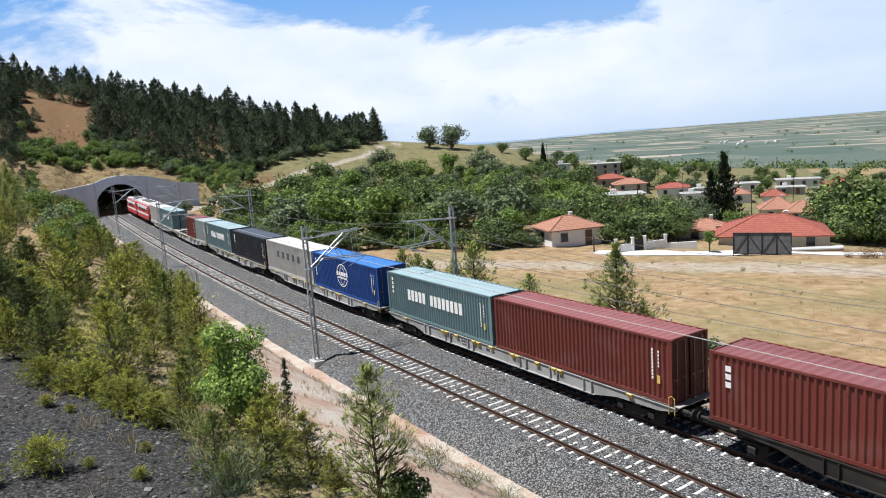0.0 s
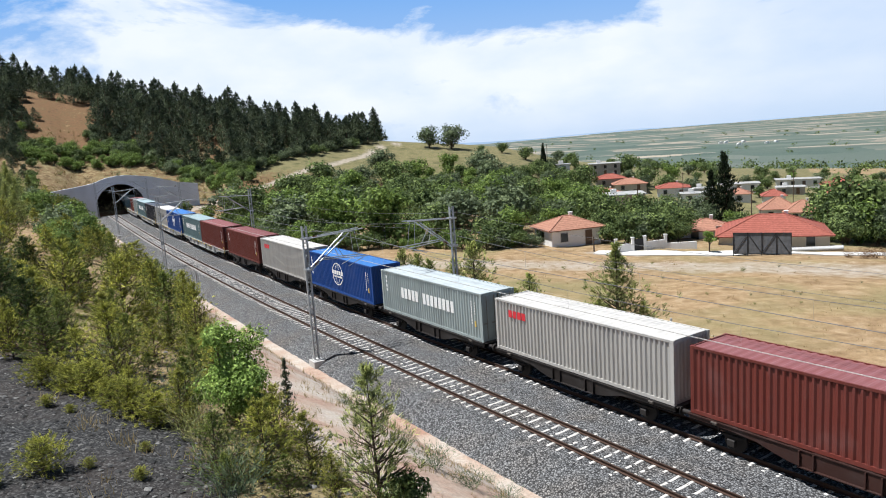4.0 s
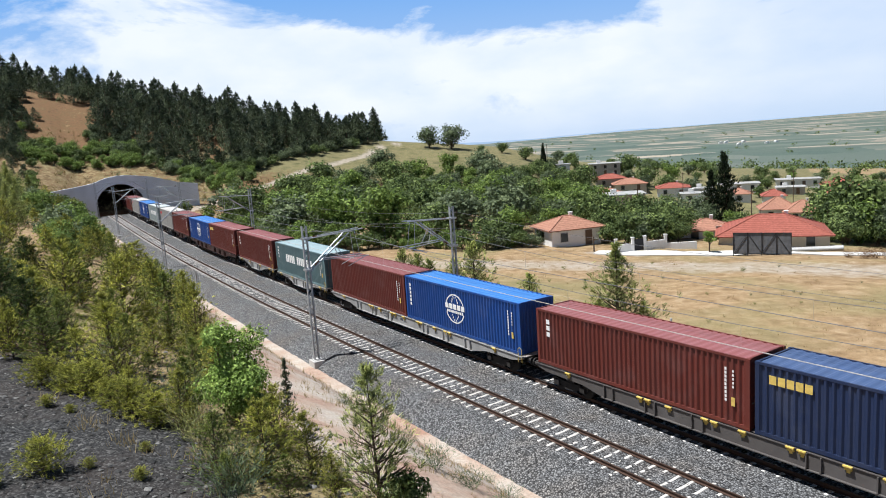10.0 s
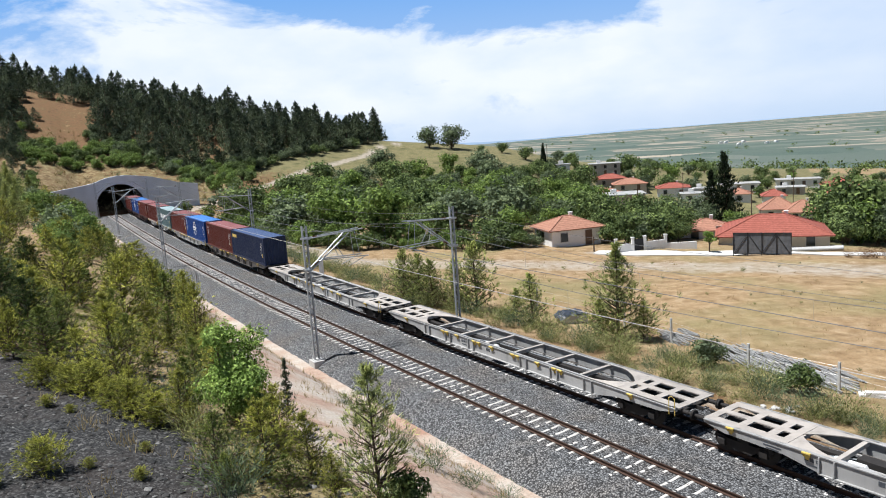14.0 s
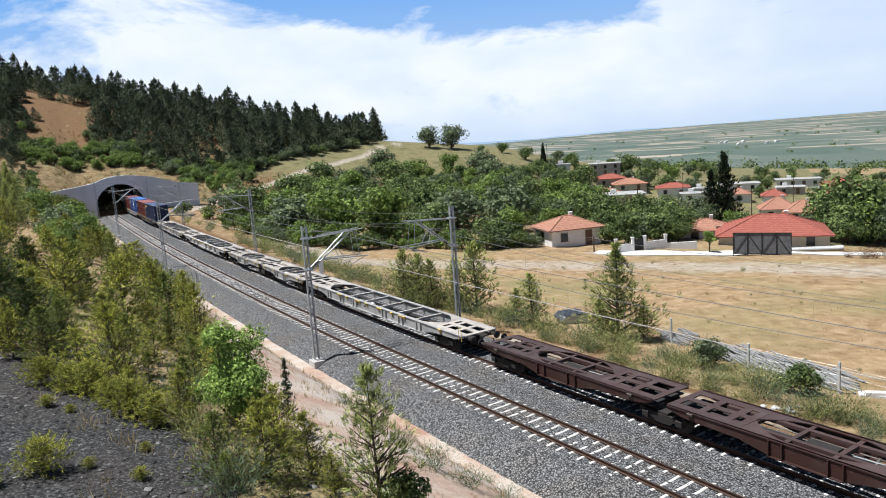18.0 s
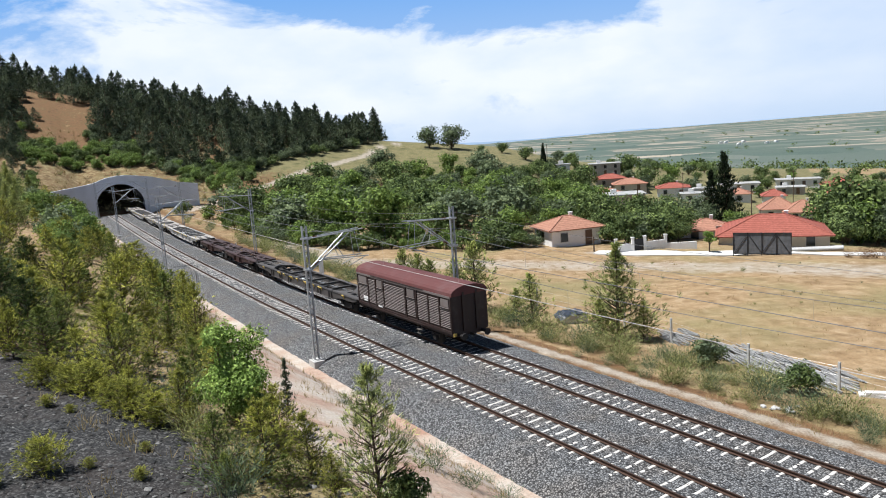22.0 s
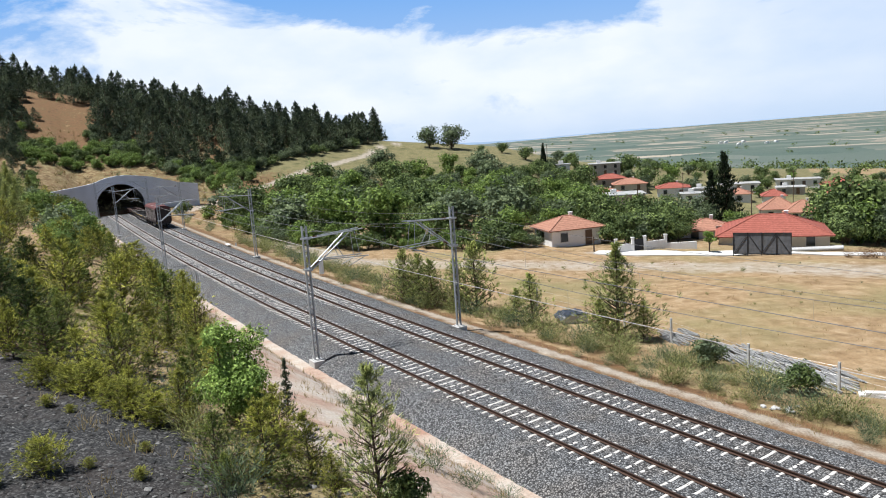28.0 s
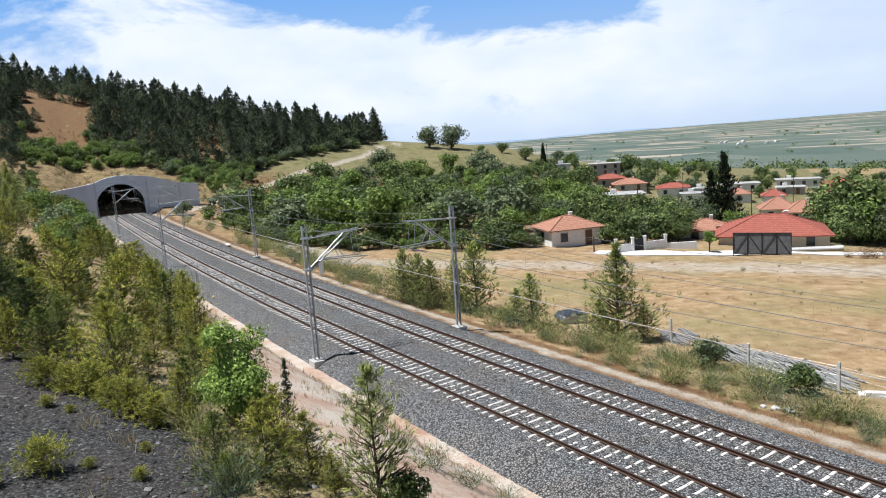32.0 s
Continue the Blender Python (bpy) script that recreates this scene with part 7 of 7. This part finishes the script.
def build_village():
    for q in HOUSES:
        house(*q)
    # garden wall with gate posts along the lane
    wl = thing("garden_wall", "low whitewashed garden wall with gate posts", "wall")
    pts = [(22.4, 90.9), (24.7, 91.3), (26.4, 91.7), (29.4, 92.6), (33.5, 92.0)]
    for i, ((ax, ay), (bx, by)) in enumerate(zip(pts, pts[1:])):
        n = math.hypot(bx - ax, by - ay)
        ang = math.degrees(math.atan2(by - ay, bx - ax))
        cx, cy = (ax + bx) / 2, (ay + by) / 2
        if i == 1:
            Soup().box((cx, cy, land_z(cx, cy) + 0.8), (n - 0.4, 0.06, 1.5), (0, 0, ang)).ob("gate", MAT_IRON, wl, "dark iron gate")
        else:
            Soup().box((cx, cy, land_z(cx, cy) + 0.4), (n - 0.36, 0.2, 1.4 if i < 3 else 1.0), (0, 0, ang)).ob("wall_section", MAT_WALL, wl)
    for x, y in pts[:4]:
        Soup().box((x, y, land_z(x, y) + 0.7), (0.34, 0.34, 2.2)).box((x, y, land_z(x, y) + 1.84), (0.44, 0.44, 0.1)).ob("gate_post", MAT_WALL, wl)
    # dark cloth-covered screen by the lane
    sc = thing("screen_frame", "dark grey cloth-covered metal frame beside the lane", "screen")
    A, B = Vector((35.6, 85.9, 0)), Vector((41.2, 82.8, 0))
    ang = math.degrees(math.atan2(B.y - A.y, B.x - A.x))
    mid = (A + B) / 2
    z = land_z(mid.x, mid.y)
    wid = (B - A).length
    cloth = Nodes("dark_shade_cloth", 0.9)
    cloth.colour(cloth.ramp(cloth.noise(2.5, 6), (0.3, (0.075, 0.078, 0.084)), (0.7, (0.14, 0.145, 0.155))))
    cl = Soup().box((0, 0, 1.45), (wid - 0.1, 0.04, 2.5)).ob("cloth", cloth.mat, sc)
    cl.matrix_local = pose(mid.x, mid.y, z, 0, 0, ang)
    for u in (-0.5, -0.25, 0.0, 0.25, 0.5):
        o = Soup().box((u * wid, -0.06, 1.35), (0.09, 0.09, 2.9)).ob("upright", MAT_IRON, sc)
        o.matrix_local = pose(mid.x, mid.y, z, 0, 0, ang)
    for zz in (0.2, 2.75):
        o = Soup().box((0, -0.06, zz), (wid, 0.08, 0.08)).ob("rail", MAT_IRON, sc)
        o.matrix_local = pose(mid.x, mid.y, z, 0, 0, ang)
    for u, s in ((-0.36, 1), (-0.12, -1), (0.12, 1), (0.36, -1)):
        o = Soup().tube([(u * wid - s * wid / 8, -0.07, 0.25), (u * wid + s * wid / 8, -0.07, 2.7)], 0.03, 5).ob("brace", MAT_IRON, sc)
        o.matrix_local = pose(mid.x, mid.y, z, 0, 0, ang)
    # concrete pipes on the ground beyond the lane
    for i in range(2):
        o = Soup().tube([(-3.4, 0, 0.25), (3.4, 0, 0.25)], 0.25, 12).ob("concrete_pipe", MAT_CONCRETE)
        x, y = 47.2 + i * 0.35, 88.9 + i * 0.6
        o.matrix_basis = pose(x, y, land_z(x, y) + i * 0.02, 0, 0, -8)
        tagged(o, "long grey concrete pipe lying on the ground", "pipe", "concrete pipes")
    # utility poles among the houses
    for x, y, h in [(33.0, 118.0, 7.0), (52.0, 118.0, 8.0), (40.5, 262.0, 8.0), (62.0, 150.0, 9.0), (78.0, 190.0, 9.0), (70.5, 205.0, 8.0), (100.0, 200.0, 9.0), (20.0, 93.0, 2.0)]:
        p = thing("utility_pole", "plain wooden utility pole in the village", "pole", "utility poles")
        p.matrix_basis = pose(x, y, land_z(x, y))
        Soup().tube([(0, 0, -0.3), (0, 0, h)], [0.12, 0.08], 8).ob("shaft", MAT_BARK, p)
        Soup().box((0, 0, h - 0.4), (1.3, 0.09, 0.11)).ob("crossarm", MAT_BARK, p)


def build_lineside():
    rng = random.Random(21)
    post = Soup().box((0, 0, 0.75), (0.12, 0.12, 2.0)).mesh("post", MAT_CONCRETE)
    # wire fence beside the field
    fence = thing("wire_fence", "concrete post and wire fence along the field", "fence")
    places = [(8.0, 61.5), (13.4, 52.5), (15.4, 47.7), (17.4, 40.0), (20.6, 36.2), (24.0, 30.5), (27.2, 25.0)]
    for x, y in places:
        place("post", post, fence, pose(x, y, land_z(x, y), 0, 0, 30))
    for z in (0.5, 1.0, 1.5):
        Soup().tube([(x, y, land_z(x, y) + z) for x, y in places], 0.006, 4).ob("fence_wire", MAT_WIRE, fence)
    # stacked and scattered concrete posts
    bar = Soup().chamfer((0, 0, 0), (2.4, 0.075, 0.075), 0.012).mesh("concrete_post", simple("weathered_concrete", (0.215, 0.215, 0.21), 0.9, scale=2.0))
    heaps = [(16.2, 49.2, 34), (18.0, 44.2, 48), (19.3, 42.2, 48), (20.5, 40.1, 42), (21.4, 38.5, 30)]
    for hx, hy, n in heaps:
        for i in range(n):
            u, w = rng.uniform(-0.9, 0.9), rng.uniform(-1.9, 1.9)
            x, y = hx + 0.79 * u + 0.62 * w, hy - 0.62 * u + 0.79 * w
            o = new("concrete_post", bar)
            o.matrix_basis = pose(x, y, land_z(x, y) + 0.05 + 0.08 * rng.choice((0, 0, 1, 1, 2)), 0, rng.uniform(-3, 3), -82 + rng.gauss(0, 8))
            tagged(o, "weathered grey concrete fence post lying in a heap", "post", "heaped concrete posts")
    long = Soup().box((0, 0, 0), (4.6, 0.16, 0.14)).mesh("concrete_beam", MAT_WALL)
    for i in range(5):
        o = new("concrete_beam", long)
        o.matrix_basis = pose(23.6 + 0.1 * i, 35.0 + 0.22 * (i % 3), land_z(23.6, 35.0) + 0.1 + 0.15 * (i // 3), 0, 0, -20 + i)
        tagged(o, "pale concrete beam stacked beside the field", "beam", "stacked beams")
    # tarpaulin-covered heap
    tp = thing("tarpaulin_heap", "pale crate under a dark blue tarpaulin in the grass", "heap")
    tarp = simple("dark_blue_tarpaulin", (0.035, 0.042, 0.055), 0.4, scale=3)
    n = 9
    v, f = [], []
    for i in range(n):
        for j in range(n):
            u, w = i / (n - 1) * 2 - 1, j / (n - 1) * 2 - 1
            v.append((u * 1.25, w * 0.95, 0.42 + 0.62 * (1 - abs(u) ** 4) * (1 - 0.5 * w * w) - 0.16 * (1 - u * u) * (1 - w * w) + 0.09 * math.sin(9 * u + 6 * w)))
    for i in range(n - 1):
        for j in range(n - 1):
            f.append((i * n + j, (i + 1) * n + j, (i + 1) * n + j + 1, i * n + j + 1))
    tp.matrix_basis = pose(9.9, 55.6, land_z(9.9, 55.6), 0, 0, 15)
    new("tarpaulin", mesh_of("tarpaulin", v, f, [tarp])).parent = tp
    Soup().box((0.0, -0.25, 0.33), (2.1, 1.3, 0.66)).box((0.0, -0.92, 0.35), (2.0, 0.04, 0.12)).ob("crate", MAT_CONCRETE, tp, "pale grey crate")
    # pale rubble beside the far track
    for i in range(9):
        bm = bmesh.new()
        bmesh.ops.create_icosphere(bm, subdivisions=1, radius=rng.uniform(0.08, 0.2))
        for q in bm.verts:
            q.co *= rng.uniform(0.7, 1.2)
            q.co.z *= 0.6
        me = bpy.data.meshes.new("boulder")
        bm.to_mesh(me)
        bm.free()
        me.materials.append(MAT_CONCRETE)
        x, y = 16.5 + rng.uniform(-1.2, 1.2), 33.6 - rng.uniform(-0.5, 0.5)
        o = new("boulder", me)
        o.matrix_basis = pose(x, y, land_z(x, y) + 0.08)
        tagged(o, "pale broken limestone boulder in the grass", "rock", "pale boulders")
    # marker posts and a cabinet along the tracks
    for s, off, h, w in [(76.5, -7.0, 1.6, 0.14), (71.4, 5.2, 1.5, 0.45), (104.0, 4.6, 0.5, 0.2)]:
        p = on_line(s, off)
        o = Soup().chamfer((0, 0, 0), (h, w, w), 0.03).ob("lineside_post", MAT_GALV if w < 0.2 else MAT_WALL)
        o.matrix_basis = pose(p.x, p.y, GRADE * s - 0.7 + h / 2, 0, 90, 0)
        tagged(o, "short upright marker post beside the rails", "post", "marker posts")
    p = on_line(105.9, 3.9)
    o = Soup().chamfer((0, 0, 0), (1.8, 0.5, 0.14), 0.02).ob("cable_cover", MAT_WALL)
    o.matrix_basis = pose(p.x, p.y, GRADE * 105.9 - 0.55, 0, 0, math.degrees(heading(105.9)) + 90)
    tagged(o, "pale concrete cable cover beside the far track", "cover")
    # drain covers by the near path
    for s, o2 in [(104.0, -9.0), (84.5, -9.4)]:
        p = on_line(s, o2)
        ob = Soup().chamfer((0, 0, 0), (1.4, 0.7, 0.2), 0.03).ob("concrete_slab", MAT_WALL)
        ob.matrix_basis = pose(p.x, p.y, land_z(p.x, p.y) + 0.08, 0, 0, math.degrees(heading(s)) + 90)
        tagged(ob, "pale concrete slab beside the cutting path", "slab", "path slabs")


def build_ground_cover():
    """Loose stones on the scree, dry grass in clumps."""
    r = np.random.RandomState(33)
    # scree stones
    n = 12000
    v, f = [], []
    base = np.array([(0, 0, 1), (1, 0, 0), (0, 1, 0), (-1, 0, 0), (0, -1, 0), (0, 0, -0.6)])
    tri = [(0, 1, 2), (0, 2, 3), (0, 3, 4), (0, 4, 1), (5, 2, 1), (5, 3, 2), (5, 4, 3), (5, 1, 4)]
    s = 5 + 24 * r.rand(n)
    o = -17.5 - 13 * r.rand(n)
    P = np.array([on_line(float(a), float(b)) for a, b in zip(s, o)])
    z = land(P[:, 0], P[:, 1])[0]
    size = 0.018 + 0.075 * r.rand(n) ** 3.5
    for i in range(n):
        q = base * size[i] * r.uniform(0.6, 1.3, (6, 3)) * np.array([1.2, 1, 0.6])
        a = r.uniform(0, 6.28)
        q = q @ np.array([[math.cos(a), -math.sin(a), 0], [math.sin(a), math.cos(a), 0], [0, 0, 1]])
        v.append(q + np.array([P[i, 0], P[i, 1], z[i] + size[i] * 0.15]))
        f += [tuple(k + 6 * i for k in t) for t in tri]
    m = Nodes("scree_stone", 0.9)
    m.colour(m.ramp(m.node("NewGeometry").outputs["Random Per Island"], (0.0, (0.016, 0.016, 0.016)), (0.7, (0.055, 0.053, 0.05)), (1.0, (0.19, 0.185, 0.175))))
    tagged(new("scree_stones", mesh_of("scree_stones", np.concatenate(v).tolist(), f, [m.mat])), "loose dark slate stones on the slope", "stones", kind="stuff")
    # dry grass
    zones = [("grass_by_the_path", 4200, (2, 130), (-15.5, -8.6), 0.22, 0.8), ("grass_by_the_tracks", 9000, (-2, 120), (4.9, 12.0), 0.32, 0.75), ("grass_on_the_bank", 9000, (8, 130), (-24, -10.2), 0.30, 0.8), ("grass_on_the_field", 12000, (-10, 110), (9, 45), 0.26, 1.0), ("grass_on_the_hill", 12000, (PORTAL_S + 3, 262), (-50, 40), 0.95, 1.0)]
    for name, n, (s0, s1), (o0, o1), tall, power in zones:
        L = Leaves(len(name))
        c = n // 12
        s = s0 + (s1 - s0) * r.rand(c) ** 1.4
        o = o0 + (o1 - o0) * r.rand(c)
        s, o = np.repeat(s, 12) + r.normal(size=c * 12) * 0.16, np.repeat(o, 12) + r.normal(size=c * 12) * 0.16
        P = np.array([on_line(float(a), float(b)) for a, b in zip(s, o)])
        P[:, 2] = land(P[:, 0], P[:, 1])[0] - 0.02
        L.blades(P, np.array([0, 0, 1.0]) + r.normal(size=(len(P), 3)) * 0.35, tall, 0.022 if tall < 0.5 else 0.1)
        tagged(new(name, L.mesh(name, MAT_STRAW)), "dry straw-coloured grass in loose clumps", "grass", kind="stuff")
    # trees and farmsteads far out on the plain
    L = Leaves(77)
    for k in range(170):
        if k < 110:
            d = r.uniform(420, 720)
            a = radians(r.uniform(16, 36))
        else:
            d, a = r.uniform(900, 3200), radians(r.uniform(8, 34))
        x, y = d * math.sin(a), d * math.cos(a)
        zz = land_z(x, y)
        h = r.uniform(3, 6) * (1 if d < 800 else 1.8)
        p = np.array([x, y, zz + h * 0.5]) + r.normal(size=(60, 3)) * np.array([h * 0.45, h * 0.45, h * 0.28])
        L.leaves(p, h * 0.17)
    tagged(new("plain_hedgerows", L.mesh("plain_hedgerows", MAT_LEAF)), "scattered distant trees and hedges on the plain", "trees", kind="stuff")
    for k in range(7):
        x, y = 840 + r.uniform(-60, 90), 1940 + r.uniform(-120, 120)
        w = r.uniform(6, 14)
        o = Soup().box((0, 0, 1.5), (w, 7, 4)).side_prism([(-w / 2, 3.5), (w / 2, 3.5), (0, 5.5)], -3.5, 3.5).ob("farm_building", MAT_WALL)
        o.matrix_basis = pose(x, y, land_z(x, y), 0, 0, r.uniform(-20, 20))
        tagged(o, "tiny pale farm building out on the plain", "building", "distant farm")


def build_distance():
    """A far ridge where the plain meets the sky, its haze painted as a glow."""
    v, f = [], []
    n = 90
    for i in range(n + 1):
        a = radians(-14 + 56 * i / n)
        top = float(np.interp(math.degrees(a), [-14, 5.8, 14.5, 18, 32, 42], [-2, -20, -6, -4, 5, 5])) + 2.5 * math.sin(i * 0.31) + 1.5 * math.sin(i * 0.83)
        v += [(4930 * math.sin(a), 4930 * math.cos(a), -60), (4930 * math.sin(a), 4930 * math.cos(a), top)]
    f = [(2 * i, 2 * i + 2, 2 * i + 3, 2 * i + 1) for i in range(n)]
    m = Nodes("haze_glow", 1.0)
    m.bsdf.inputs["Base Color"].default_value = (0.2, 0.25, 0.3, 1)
    # blue emission stands in for the haze before the ridge
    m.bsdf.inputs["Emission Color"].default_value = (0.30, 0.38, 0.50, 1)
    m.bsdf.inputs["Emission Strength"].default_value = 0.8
    tagged(new("backdrop", mesh_of("backdrop", v, f, [m.mat])), "faint far ridge on the horizon, its haze painted as blue glow", "backdrop", kind="structure")


build_distance()
build_village()
build_lineside()
build_village_trees()
build_bank_plants()
build_portal_bushes()
build_field_plants()
build_hill_plants()
build_ground_cover()


motions()
